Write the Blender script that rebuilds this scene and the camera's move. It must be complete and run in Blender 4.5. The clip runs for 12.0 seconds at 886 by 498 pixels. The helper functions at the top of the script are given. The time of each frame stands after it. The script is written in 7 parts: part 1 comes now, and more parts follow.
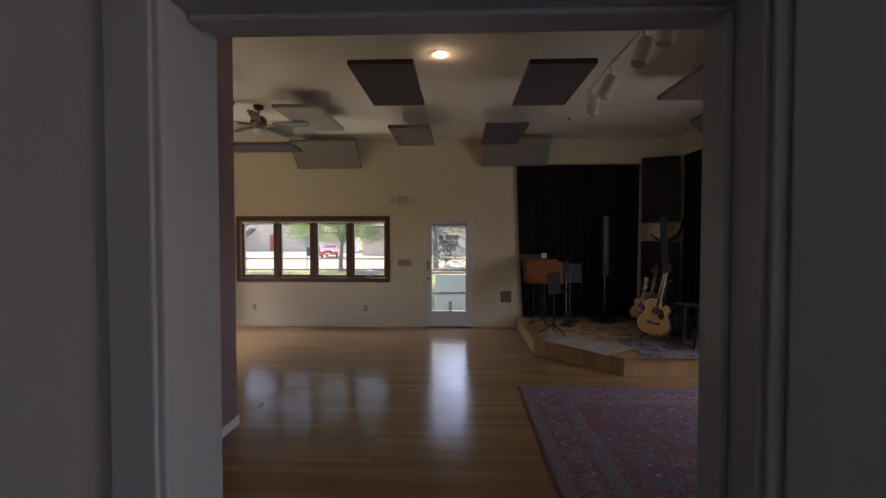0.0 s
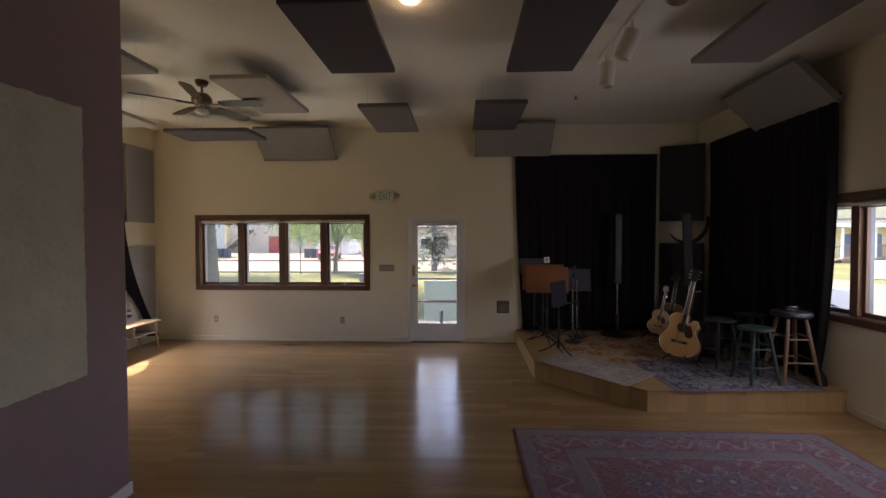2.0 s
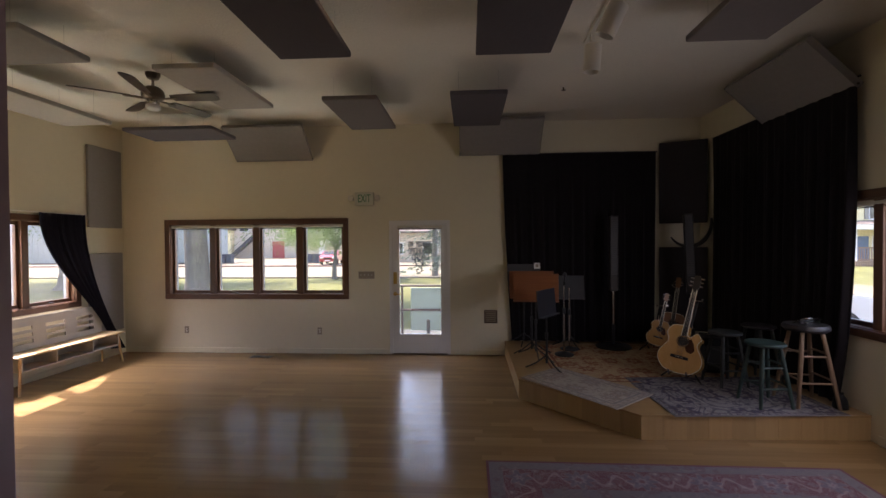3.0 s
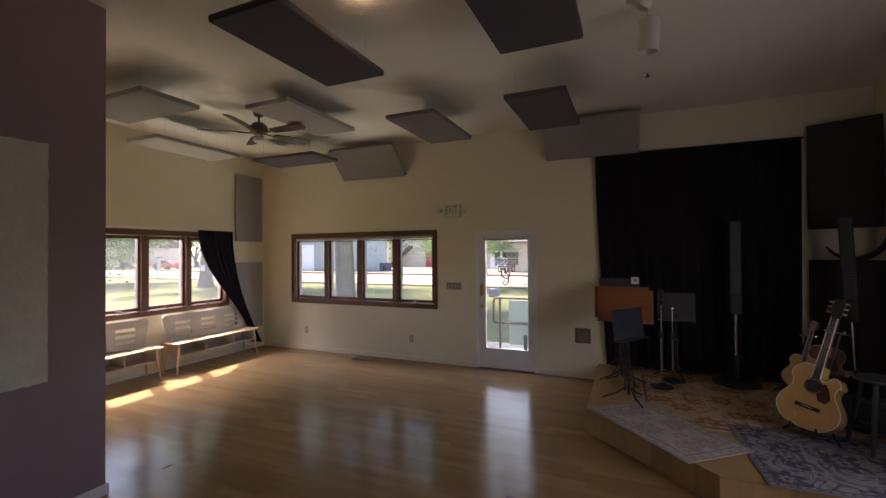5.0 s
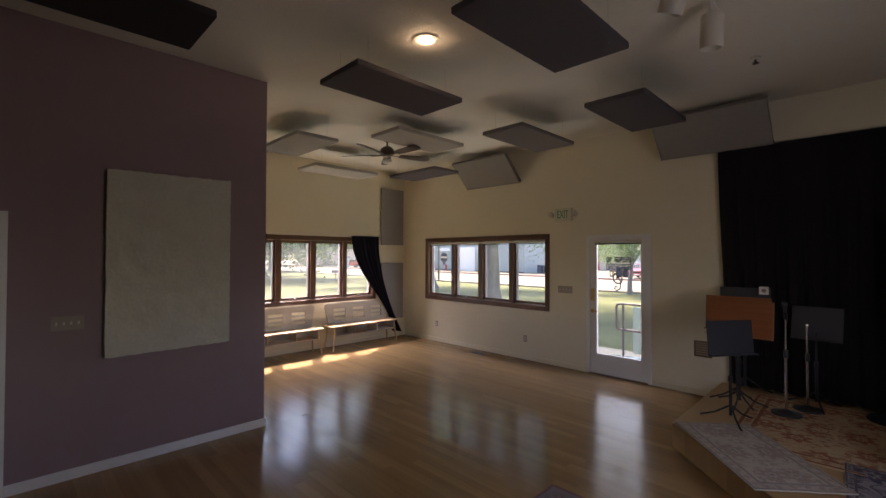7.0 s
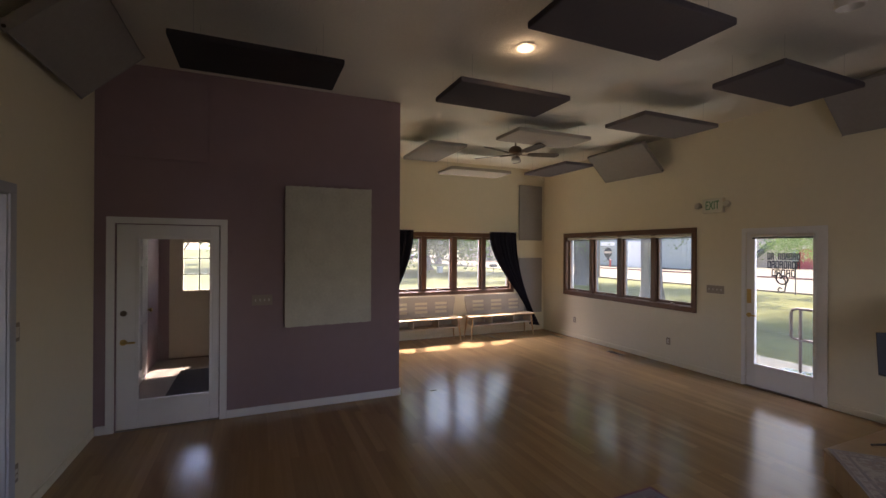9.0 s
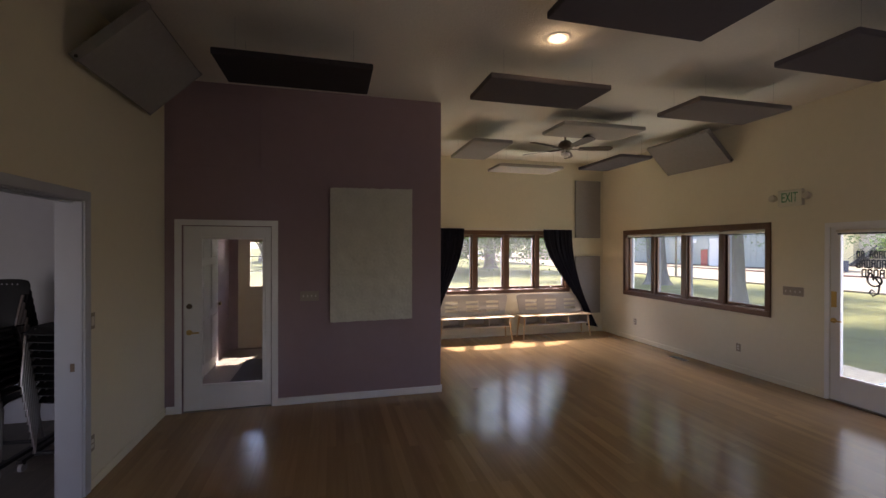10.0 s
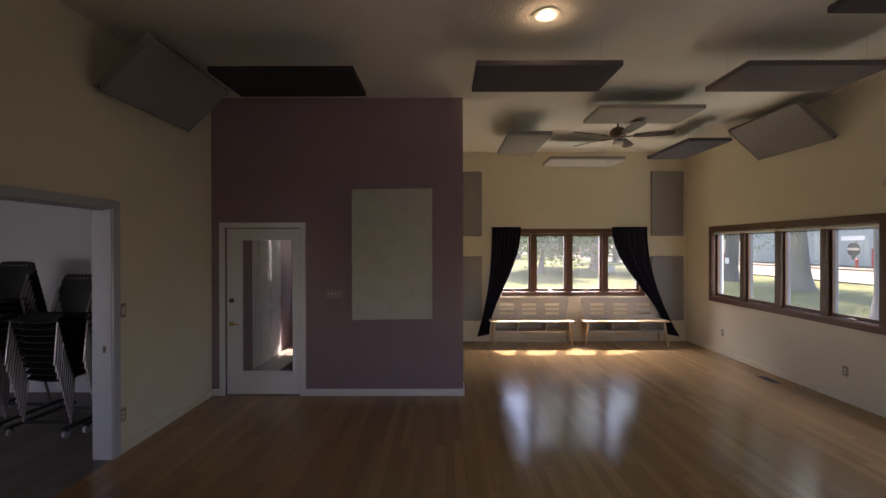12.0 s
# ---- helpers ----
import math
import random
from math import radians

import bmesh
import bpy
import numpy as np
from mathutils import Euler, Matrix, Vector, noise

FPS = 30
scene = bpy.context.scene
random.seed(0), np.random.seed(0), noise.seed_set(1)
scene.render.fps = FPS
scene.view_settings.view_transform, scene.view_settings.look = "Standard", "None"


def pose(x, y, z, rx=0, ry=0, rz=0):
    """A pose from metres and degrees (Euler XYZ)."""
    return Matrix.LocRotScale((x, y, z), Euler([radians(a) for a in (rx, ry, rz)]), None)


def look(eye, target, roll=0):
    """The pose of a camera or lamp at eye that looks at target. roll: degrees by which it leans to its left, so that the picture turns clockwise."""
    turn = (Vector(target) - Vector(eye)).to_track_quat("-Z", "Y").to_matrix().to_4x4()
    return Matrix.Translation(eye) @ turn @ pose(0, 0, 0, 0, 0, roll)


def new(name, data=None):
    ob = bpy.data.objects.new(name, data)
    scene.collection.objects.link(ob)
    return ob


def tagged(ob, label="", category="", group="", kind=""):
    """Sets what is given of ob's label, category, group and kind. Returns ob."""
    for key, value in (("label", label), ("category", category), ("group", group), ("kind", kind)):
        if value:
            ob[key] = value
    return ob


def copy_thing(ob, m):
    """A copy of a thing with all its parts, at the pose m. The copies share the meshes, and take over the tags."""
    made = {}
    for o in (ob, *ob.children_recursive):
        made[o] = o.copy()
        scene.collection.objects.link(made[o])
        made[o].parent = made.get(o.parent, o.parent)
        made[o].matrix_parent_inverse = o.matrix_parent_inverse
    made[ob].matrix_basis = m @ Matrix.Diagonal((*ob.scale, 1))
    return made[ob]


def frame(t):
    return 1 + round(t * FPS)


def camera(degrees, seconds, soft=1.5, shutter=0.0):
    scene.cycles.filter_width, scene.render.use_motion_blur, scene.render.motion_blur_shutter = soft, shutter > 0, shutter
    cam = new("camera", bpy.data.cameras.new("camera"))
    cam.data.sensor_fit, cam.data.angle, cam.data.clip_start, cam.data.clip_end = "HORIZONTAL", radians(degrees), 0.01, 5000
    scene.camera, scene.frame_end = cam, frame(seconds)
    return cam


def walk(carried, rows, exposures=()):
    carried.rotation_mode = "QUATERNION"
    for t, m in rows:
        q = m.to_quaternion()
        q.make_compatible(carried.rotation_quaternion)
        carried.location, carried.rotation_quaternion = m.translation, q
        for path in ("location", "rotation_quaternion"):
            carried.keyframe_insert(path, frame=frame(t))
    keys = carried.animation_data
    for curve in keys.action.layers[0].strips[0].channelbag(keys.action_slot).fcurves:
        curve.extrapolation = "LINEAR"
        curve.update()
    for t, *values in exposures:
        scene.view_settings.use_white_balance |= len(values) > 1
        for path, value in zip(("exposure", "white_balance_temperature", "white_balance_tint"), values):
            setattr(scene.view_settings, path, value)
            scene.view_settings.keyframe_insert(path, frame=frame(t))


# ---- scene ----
cam = camera(91.6, 12.0)
EXPOSURE = 2.62
PATH = [
    (0, (0.067, 0.144, 1.746), (-0.010, 2.141, 1.692), 0.0),
    (0.5, (0.053, 0.438, 1.758), (-0.027, 2.436, 1.703), 0.1),
    (1, (0.112, 0.663, 1.761), (0.025, 2.66, 1.705), 0.0),
    (1.5, (0.19, 0.938, 1.772), (0.1, 2.935, 1.714), -0.1),
    (2, (0.285, 1.243, 1.753), (0.195, 3.24, 1.704), -0.1),
    (2.5, (0.416, 1.52, 1.774), (0.324, 3.517, 1.73), -0.3),
    (2.7, (0.498, 1.616, 1.769), (0.402, 3.614, 1.731), -0.3),
    (4.3, (1.254, 2.092, 1.718), (0.799, 4.04, 1.729), -0.7),
    (4.5, (1.348, 2.104, 1.746), (0.812, 4.03, 1.759), -0.5),
    (5, (1.618, 2.132, 1.774), (0.819, 3.966, 1.795), -0.4),
    (5.5, (1.884, 2.145, 1.779), (0.85, 3.856, 1.807), -0.2),
    (6, (2.115, 2.183, 1.776), (0.931, 3.795, 1.805), -0.1),
    (6.5, (2.348, 2.203, 1.778), (1.051, 3.725, 1.81), 0.1),
    (7, (2.587, 2.198, 1.793), (1.169, 3.608, 1.824), 0.2),
    (8.8, (3.118, 2.414, 1.798), (1.309, 3.268, 1.806), 0.3),
    (9, (3.176, 2.438, 1.807), (1.342, 3.236, 1.81), 0.3),
    (9.5, (3.268, 2.569, 1.801), (1.373, 3.209, 1.801), 0.2),
    (10, (3.292, 2.758, 1.809), (1.356, 3.26, 1.803), 0.1),
    (10.5, (3.288, 3.006, 1.817), (1.322, 3.371, 1.805), -0.1),
    (11, (3.284, 3.283, 1.816), (1.298, 3.517, 1.799), -0.2),
    (11.5, (3.297, 3.578, 1.811), (1.3, 3.687, 1.798), -0.2),
    (12, (3.3, 3.872, 1.806), (1.3, 3.868, 1.799), -0.1),
]
walk(cam, [(t, look(eye, target, roll)) for t, eye, target, roll in PATH], exposures=[(0.0, EXPOSURE, 6600, 28), (12.0, EXPOSURE, 6600, 28)])
# ---- world, sun and large lights ----
SUN_ELEV, SUN_WEST_SOUTH = 57.0, -22.0
to_sun = Vector((-math.cos(radians(SUN_WEST_SOUTH)) * math.cos(radians(SUN_ELEV)),
                 -math.sin(radians(SUN_WEST_SOUTH)) * math.cos(radians(SUN_ELEV)), math.sin(radians(SUN_ELEV))))
world = bpy.data.worlds.new("sky")
scene.world = world
world.use_nodes = True
wn = world.node_tree.nodes
sky = wn.new("ShaderNodeTexSky")
sky.sky_type, sky.sun_disc = "NISHITA", False
sky.sun_elevation = radians(SUN_ELEV)
sky.sun_rotation = math.atan2(to_sun.x, to_sun.y)
world.node_tree.links.new(sky.outputs[0], wn["Background"].inputs[0])
wn["Background"].inputs[1].default_value = 0.135


def lamp(name, kind, m, energy, colour, **more):
    data = bpy.data.lights.new(name, kind)
    data.energy, data.color = energy, colour
    for key, value in more.items():
        if key == "size":
            data.size = value
        elif key == "size_y":
            data.shape, data.size_y = "RECTANGLE", value
        elif key == "angle":
            data.angle = value
        elif key == "radius":
            data.shadow_soft_size = value
        elif key == "spread":
            data.spread = value
    ob = new(name, data)
    ob.matrix_world = m
    return ob


lamp("sun", "SUN", look((0, 0, 30), Vector((0, 0, 30)) - to_sun), 3.3, (1.0, 0.95, 0.86), angle=radians(0.53))
# added area lamps that stand in for daylight through the window openings
DAY = (0.91, 0.92, 0.92)
LAWN = (0.82, 0.94, 0.82)    # light thrown back by the lawn and trees
lamp("daylight_west", "AREA", look((-6.00, 6.32, 2.95), (-4.85, 6.32, 1.4)), 84, DAY, size=2.8, size_y=0.6)
# low fill lamps under the sills, added to brighten ceiling and walls
lamp("bounce_fill_west", "AREA", look((-5.32, 6.32, 0.74), (-4.2, 6.32, 2.0)), 14, LAWN, size=2.7, size_y=0.4)
lamp("bounce_fill_north", "AREA", look((-2.86, 9.08, 0.74), (-2.86, 8.0, 2.0)), 4, LAWN, size=2.7, size_y=0.4)
lamp("daylight_north", "AREA", look((-2.86, 9.50, 2.95), (-2.86, 8.35, 1.4)), 9, DAY, size=2.8, size_y=0.6)
lamp("daylight_north_door", "AREA", look((-0.15, 8.70, 1.13), (-0.15, 0, 1.0)), 0.75, DAY, size=0.7, size_y=1.65)
lamp("daylight_east", "AREA", look((4.34, 5.0, 1.55), (2.6, 6.2, 0.8)), 4.8, DAY, size=2.8, size_y=1.1)
lamp("daylight_vestibule", "AREA", look((-5.62, 1.57, 0.72), (-4.7, 1.57, 1.9)), 16.0, DAY, size=0.6, size_y=0.4)
lamp("daylight_store", "AREA", look((4.17, -0.85, 1.5), (0, -0.85, 1.2)), 3.7, (0.96, 0.92, 0.93), size=1.3, size_y=1.1)
# ---- building helpers ----
def thing(name, label, category, at=(0, 0, 0), rz=0.0, group="", kind="", rx=0.0, ry=0.0):
    ob = new(name)
    ob.empty_display_size = 0.1
    ob.matrix_world = pose(*at, rx, ry, rz)
    return tagged(ob, label, category, group, kind)


def mesh_of(name, bm, material, smooth=False):
    bmesh.ops.recalc_face_normals(bm, faces=bm.faces)
    data = bpy.data.meshes.new(name)
    bm.to_mesh(data)
    bm.free()
    for m in material if isinstance(material, (list, tuple)) else (material,):
        data.materials.append(m)
    if smooth:
        data.polygons.foreach_set("use_smooth", [True] * len(data.polygons))
        if smooth != "all":
            data.set_sharp_from_angle(angle=radians(40))
    return data


def part(name, bm, material, parent, label="", smooth=False):
    ob = new(name, mesh_of(name, bm, material, smooth))
    ob.parent = parent
    return tagged(ob, label)


def solo(name, bm, material, label, category, group="", kind="", smooth=False, at=None):
    ob = new(name, mesh_of(name, bm, material, smooth))
    if at is not None:
        ob.matrix_world = at
    return tagged(ob, label, category, group, kind)


def box(bm, x0, x1, y0, y1, z0, z1, bevel=0.0, m=None, seg=2):
    made = bmesh.ops.create_cube(bm, size=1.0)["verts"]
    for v in made:
        v.co = Vector((x0 + (v.co.x + 0.5) * (x1 - x0), y0 + (v.co.y + 0.5) * (y1 - y0), z0 + (v.co.z + 0.5) * (z1 - z0)))
        if m is not None:
            v.co = m @ v.co
    if bevel > 0:
        edges = list({e for v in made for e in v.link_edges})
        bmesh.ops.bevel(bm, geom=edges, offset=bevel, segments=seg, affect="EDGES", profile=0.5)
    return bm


def B():
    return bmesh.new()


def rod(bm, p0, p1, r0, r1=None, n=12, caps=True):
    p0, p1 = Vector(p0), Vector(p1)
    r1 = r0 if r1 is None else r1
    q = (p1 - p0).to_track_quat("Z", "Y")
    rings = []
    for p, r in ((p0, r0), (p1, r1)):
        rings.append([bm.verts.new(p + q @ Vector((r * math.cos(2 * math.pi * k / n), r * math.sin(2 * math.pi * k / n), 0))) for k in range(n)])
    for k in range(n):
        bm.faces.new((rings[0][k], rings[0][(k + 1) % n], rings[1][(k + 1) % n], rings[1][k]))
    if caps:
        bm.faces.new(rings[0][::-1])
        bm.faces.new(rings[1])
    return bm


def pipe(bm, pts, r, n=10, radii=None):
    pts = [Vector(p) for p in pts]
    rings = []
    for k, p in enumerate(pts):
        way = (pts[min(k + 1, len(pts) - 1)] - pts[max(k - 1, 0)]).normalized()
        q = way.to_track_quat("Z", "Y")
        rr = radii[k] if radii else r
        rings.append([bm.verts.new(p + q @ Vector((rr * math.cos(2 * math.pi * j / n), rr * math.sin(2 * math.pi * j / n), 0))) for j in range(n)])
    for a, b in zip(rings, rings[1:]):
        # keep the rings from twisting
        shift = min(range(n), key=lambda s: sum((a[j].co - b[(j + s) % n].co).length for j in range(0, n, 3)))
        for j in range(n):
            bm.faces.new((a[j], a[(j + 1) % n], b[(j + 1 + shift) % n], b[(j + shift) % n]))
    bm.faces.new(rings[0][::-1])
    bm.faces.new(rings[-1])
    return bm


def lathe(bm, profile, n=24, at=(0, 0, 0), m=None):
    """A body of revolution round z from (radius, height) pairs."""
    rings = []
    for r, z in profile:
        ring = []
        for k in range(n):
            a = 2 * math.pi * k / n
            co = Vector((max(r, 1e-4) * math.cos(a), max(r, 1e-4) * math.sin(a), z))
            ring.append(bm.verts.new((m @ co if m is not None else co) + Vector(at)))
        rings.append(ring)
    for a, b in zip(rings, rings[1:]):
        for k in range(n):
            bm.faces.new((a[k], a[(k + 1) % n], b[(k + 1) % n], b[k]))
    bm.faces.new(rings[0][::-1])
    bm.faces.new(rings[-1])
    return bm


def prism(bm, outline, lo, hi, m=None):
    """An outline in x and y, raised from lo to hi."""
    m = m if m is not None else Matrix.Identity(4)
    a = [bm.verts.new(m @ Vector((x, y, lo))) for x, y in outline]
    b = [bm.verts.new(m @ Vector((x, y, hi))) for x, y in outline]
    n = len(outline)
    bm.faces.new(a[::-1])
    bm.faces.new(b)
    for k in range(n):
        bm.faces.new((a[k], a[(k + 1) % n], b[(k + 1) % n], b[k]))
    return bm


def sheet(bm, f, nu, nv, thick):
    """A closed cloth: f(u, v) gives the middle and the way it faces."""
    front, back = [], []
    for j in range(nv + 1):
        fr, ba = [], []
        for i in range(nu + 1):
            p, nrm = f(i / nu, j / nv)
            fr.append(bm.verts.new(p + nrm * thick / 2))
            ba.append(bm.verts.new(p - nrm * thick / 2))
        front.append(fr), back.append(ba)
    for j in range(nv):
        for i in range(nu):
            bm.faces.new((front[j][i], front[j][i + 1], front[j + 1][i + 1], front[j + 1][i]))
            bm.faces.new((back[j][i], back[j + 1][i], back[j + 1][i + 1], back[j][i + 1]))
    for i in range(nu):
        for j in (0, nv):
            bm.faces.new((front[j][i], front[j][i + 1], back[j][i + 1], back[j][i]))
    for j in range(nv):
        for i in (0, nu):
            bm.faces.new((front[j][i], front[j + 1][i], back[j + 1][i], back[j][i]))
    return bm


def wall_along(bm, axis, c0, c1, a0, a1, z0, z1, holes):
    """A wall between c0 and c1 thick, from a0 to a1 along x or y, with holes (from, to, sill, head)."""
    def add(p, q, lo, hi):
        if q - p > 1e-4 and hi - lo > 1e-4:
            box(bm, p, q, c0, c1, lo, hi) if axis == "x" else box(bm, c0, c1, p, q, lo, hi)
    at = a0
    for p, q, lo, hi in sorted(holes):
        add(at, p, z0, z1)
        add(p, q, z0, lo)
        add(p, q, hi, z1)
        at = q
    add(at, a1, z0, z1)
    return bm


# ---- materials ----
def mat(name, colour, rough=0.6, metal=0.0, vary=0.12, scale=6.0, bump=0.0, bump_scale=60.0, coat=0.0, spec=0.5, stain=0.08, sheen=0.0, per=0.0, stretch=None):
    m = bpy.data.materials.new(name)
    m.use_nodes = True
    nt = m.node_tree
    bs = nt.nodes["Principled BSDF"]
    L = nt.links.new
    tc = nt.nodes.new("ShaderNodeTexCoord")
    src = tc.outputs["Object"]
    if stretch:
        mp = nt.nodes.new("ShaderNodeMapping")
        mp.inputs["Scale"].default_value = stretch
        L(src, mp.inputs[0])
        src = mp.outputs[0]
    fine, wide = nt.nodes.new("ShaderNodeTexNoise"), nt.nodes.new("ShaderNodeTexNoise")
    for n, s, d in ((fine, scale, 6), (wide, scale * 0.13, 3)):
        n.inputs["Scale"].default_value, n.inputs["Detail"].default_value = s, d
        L(src, n.inputs["Vector"])
    add = nt.nodes.new("ShaderNodeMath")
    add.operation = "MULTIPLY_ADD"
    add.inputs[1].default_value = vary * 2
    L(fine.outputs[0], add.inputs[0])
    low = nt.nodes.new("ShaderNodeMath")
    low.operation = "MULTIPLY_ADD"
    low.inputs[1].default_value, low.inputs[2].default_value = stain * 2, 1.0 - vary - stain
    L(wide.outputs[0], low.inputs[0])
    L(low.outputs[0], add.inputs[2])
    value = add.outputs[0]
    if per:
        info = nt.nodes.new("ShaderNodeObjectInfo")
        pm = nt.nodes.new("ShaderNodeMath")
        pm.operation = "MULTIPLY_ADD"
        pm.inputs[1].default_value, pm.inputs[2].default_value = per * 2, 1 - per
        L(info.outputs["Random"], pm.inputs[0])
        mm = nt.nodes.new("ShaderNodeMath")
        mm.operation = "MULTIPLY"
        L(value, mm.inputs[0]), L(pm.outputs[0], mm.inputs[1])
        value = mm.outputs[0]
    mul = nt.nodes.new("ShaderNodeVectorMath")
    mul.operation = "SCALE"
    mul.inputs[0].default_value = colour
    L(value, mul.inputs["Scale"])
    L(mul.outputs[0], bs.inputs["Base Color"])
    bs.inputs["Roughness"].default_value = rough
    bs.inputs["Metallic"].default_value = metal
    bs.inputs["Specular IOR Level"].default_value = spec
    bs.inputs["Coat Weight"].default_value = coat
    bs.inputs["Coat Roughness"].default_value = 0.12
    bs.inputs["Sheen Weight"].default_value = sheen
    if bump:
        bn = nt.nodes.new("ShaderNodeTexNoise")
        bn.inputs["Scale"].default_value, bn.inputs["Detail"].default_value = bump_scale, 4
        L(src, bn.inputs["Vector"])
        bp = nt.nodes.new("ShaderNodeBump")
        bp.inputs["Strength"].default_value, bp.inputs["Distance"].default_value = bump, 0.01
        L(bn.outputs[0], bp.inputs["Height"])
        L(bp.outputs[0], bs.inputs["Normal"])
    return m


def glow(name, colour, strength):
    m = bpy.data.materials.new(name)
    m.use_nodes = True
    bs = m.node_tree.nodes["Principled BSDF"]
    bs.inputs["Base Color"].default_value = (*colour, 1)
    bs.inputs["Emission Color"].default_value = (*colour, 1)
    bs.inputs["Emission Strength"].default_value = strength
    return m


def pane_glass(name, tint, haze=0.016):
    m = bpy.data.materials.new(name)
    m.use_nodes = True
    nt = m.node_tree
    nt.nodes.remove(nt.nodes["Principled BSDF"])
    tr, gl = nt.nodes.new("ShaderNodeBsdfTransparent"), nt.nodes.new("ShaderNodeBsdfGlossy")
    tr.inputs[0].default_value = (*tint, 1)
    gl.inputs["Roughness"].default_value = 0.02
    lw, mx = nt.nodes.new("ShaderNodeLayerWeight"), nt.nodes.new("ShaderNodeMixShader")
    lw.inputs[0].default_value = 0.5
    steep, gloss = nt.nodes.new("ShaderNodeMath"), nt.nodes.new("ShaderNodeMath")
    steep.operation, gloss.operation = "POWER", "MULTIPLY_ADD"
    steep.inputs[1].default_value = 5.0
    gloss.inputs[1].default_value, gloss.inputs[2].default_value = 0.5, 0.025
    nt.links.new(lw.outputs["Facing"], steep.inputs[0])
    nt.links.new(steep.outputs[0], gloss.inputs[0])
    nt.links.new(gloss.outputs[0], mx.inputs[0])
    # a translucent film puts a milky haze of light over the view
    film, veil, dn, dm = (nt.nodes.new("ShaderNode" + k) for k in ("MixShader", "BsdfTranslucent", "TexNoise", "Math"))
    veil.inputs[0].default_value = (0.8, 0.8, 0.78, 1)
    dn.inputs["Scale"].default_value, dn.inputs["Detail"].default_value = 3.0, 5
    dm.operation = "MULTIPLY"
    dm.inputs[1].default_value = haze * 2
    nt.links.new(dn.outputs[0], dm.inputs[0])
    nt.links.new(dm.outputs[0], film.inputs[0])
    nt.links.new(tr.outputs[0], film.inputs[1])
    nt.links.new(veil.outputs[0], film.inputs[2])
    nt.links.new(film.outputs[0], mx.inputs[1])
    nt.links.new(gl.outputs[0], mx.inputs[2])
    nt.links.new(mx.outputs[0], nt.nodes["Material Output"].inputs[0])
    return m


def wood(name, colour, dark, along="x", rough=0.35, coat=0.0, per=0.12, scale=1.0, island=False, spec=0.5, sheen_vary=0.0, relief=0.12, tilt=0.0):
    """Wood with grain along one axis; each piece has a tone of its own."""
    m = bpy.data.materials.new(name)
    m.use_nodes = True
    nt = m.node_tree
    bs, L = nt.nodes["Principled BSDF"], nt.links.new
    tc, mp = nt.nodes.new("ShaderNodeTexCoord"), nt.nodes.new("ShaderNodeMapping")
    s = [38.0 * scale, 38.0 * scale, 38.0 * scale]
    s["xyz".index(along)] = 1.6 * scale
    mp.inputs["Scale"].default_value = s
    L(tc.outputs["Object"], mp.inputs[0])
    if island:
        rnd = nt.nodes.new("ShaderNodeNewGeometry").outputs["Random Per Island"]
    else:
        rnd = nt.nodes.new("ShaderNodeObjectInfo").outputs["Random"]
    off = nt.nodes.new("ShaderNodeVectorMath")
    off.operation = "SCALE"
    off.inputs[0].default_value = (31.0, 17.0, 23.0)
    L(rnd, off.inputs["Scale"])
    L(off.outputs[0], mp.inputs["Location"])
    grain, wide = nt.nodes.new("ShaderNodeTexNoise"), nt.nodes.new("ShaderNodeTexNoise")
    grain.inputs["Scale"].default_value, grain.inputs["Detail"].default_value, grain.inputs["Distortion"].default_value = 1.0, 7, 0.6
    wide.inputs["Scale"].default_value = 0.12
    L(mp.outputs[0], grain.inputs["Vector"]), L(mp.outputs[0], wide.inputs["Vector"])
    ramp = nt.nodes.new("ShaderNodeValToRGB")
    ramp.color_ramp.elements[0].position, ramp.color_ramp.elements[1].position = 0.28, 0.72
    ramp.color_ramp.elements[0].color, ramp.color_ramp.elements[1].color = (*dark, 1), (*colour, 1)
    mixv = nt.nodes.new("ShaderNodeMath")
    mixv.operation = "MULTIPLY_ADD"
    mixv.inputs[1].default_value = 0.45
    L(wide.outputs[0], mixv.inputs[0])
    half = nt.nodes.new("ShaderNodeMath")
    half.operation = "MULTIPLY"
    half.inputs[1].default_value = 0.55
    L(grain.outputs[0], half.inputs[0]), L(half.outputs[0], mixv.inputs[2])
    L(mixv.outputs[0], ramp.inputs[0])
    tone = nt.nodes.new("ShaderNodeMath")
    tone.operation = "MULTIPLY_ADD"
    tone.inputs[1].default_value, tone.inputs[2].default_value = 2 * per, 1 - per
    L(rnd, tone.inputs[0])
    sc = nt.nodes.new("ShaderNodeVectorMath")
    sc.operation = "SCALE"
    L(ramp.outputs[0], sc.inputs[0]), L(tone.outputs[0], sc.inputs["Scale"])
    L(sc.outputs[0], bs.inputs["Base Color"])
    rr = nt.nodes.new("ShaderNodeMath")
    rr.operation = "MULTIPLY_ADD"
    rr.inputs[1].default_value, rr.inputs[2].default_value = relief, rough - relief / 2
    vary_ = nt.nodes.new("ShaderNodeMath")
    vary_.operation = "MULTIPLY_ADD"
    vary_.inputs[1].default_value = sheen_vary
    L(rnd, vary_.inputs[0]), L(rr.outputs[0], vary_.inputs[2])
    L(grain.outputs[0], rr.inputs[0]), L(vary_.outputs[0], bs.inputs["Roughness"])
    bs.inputs["Coat Weight"].default_value, bs.inputs["Coat Roughness"].default_value = coat, 0.15
    bs.inputs["Specular IOR Level"].default_value = spec
    bp = nt.nodes.new("ShaderNodeBump")
    bp.inputs["Strength"].default_value, bp.inputs["Distance"].default_value = relief, 0.002
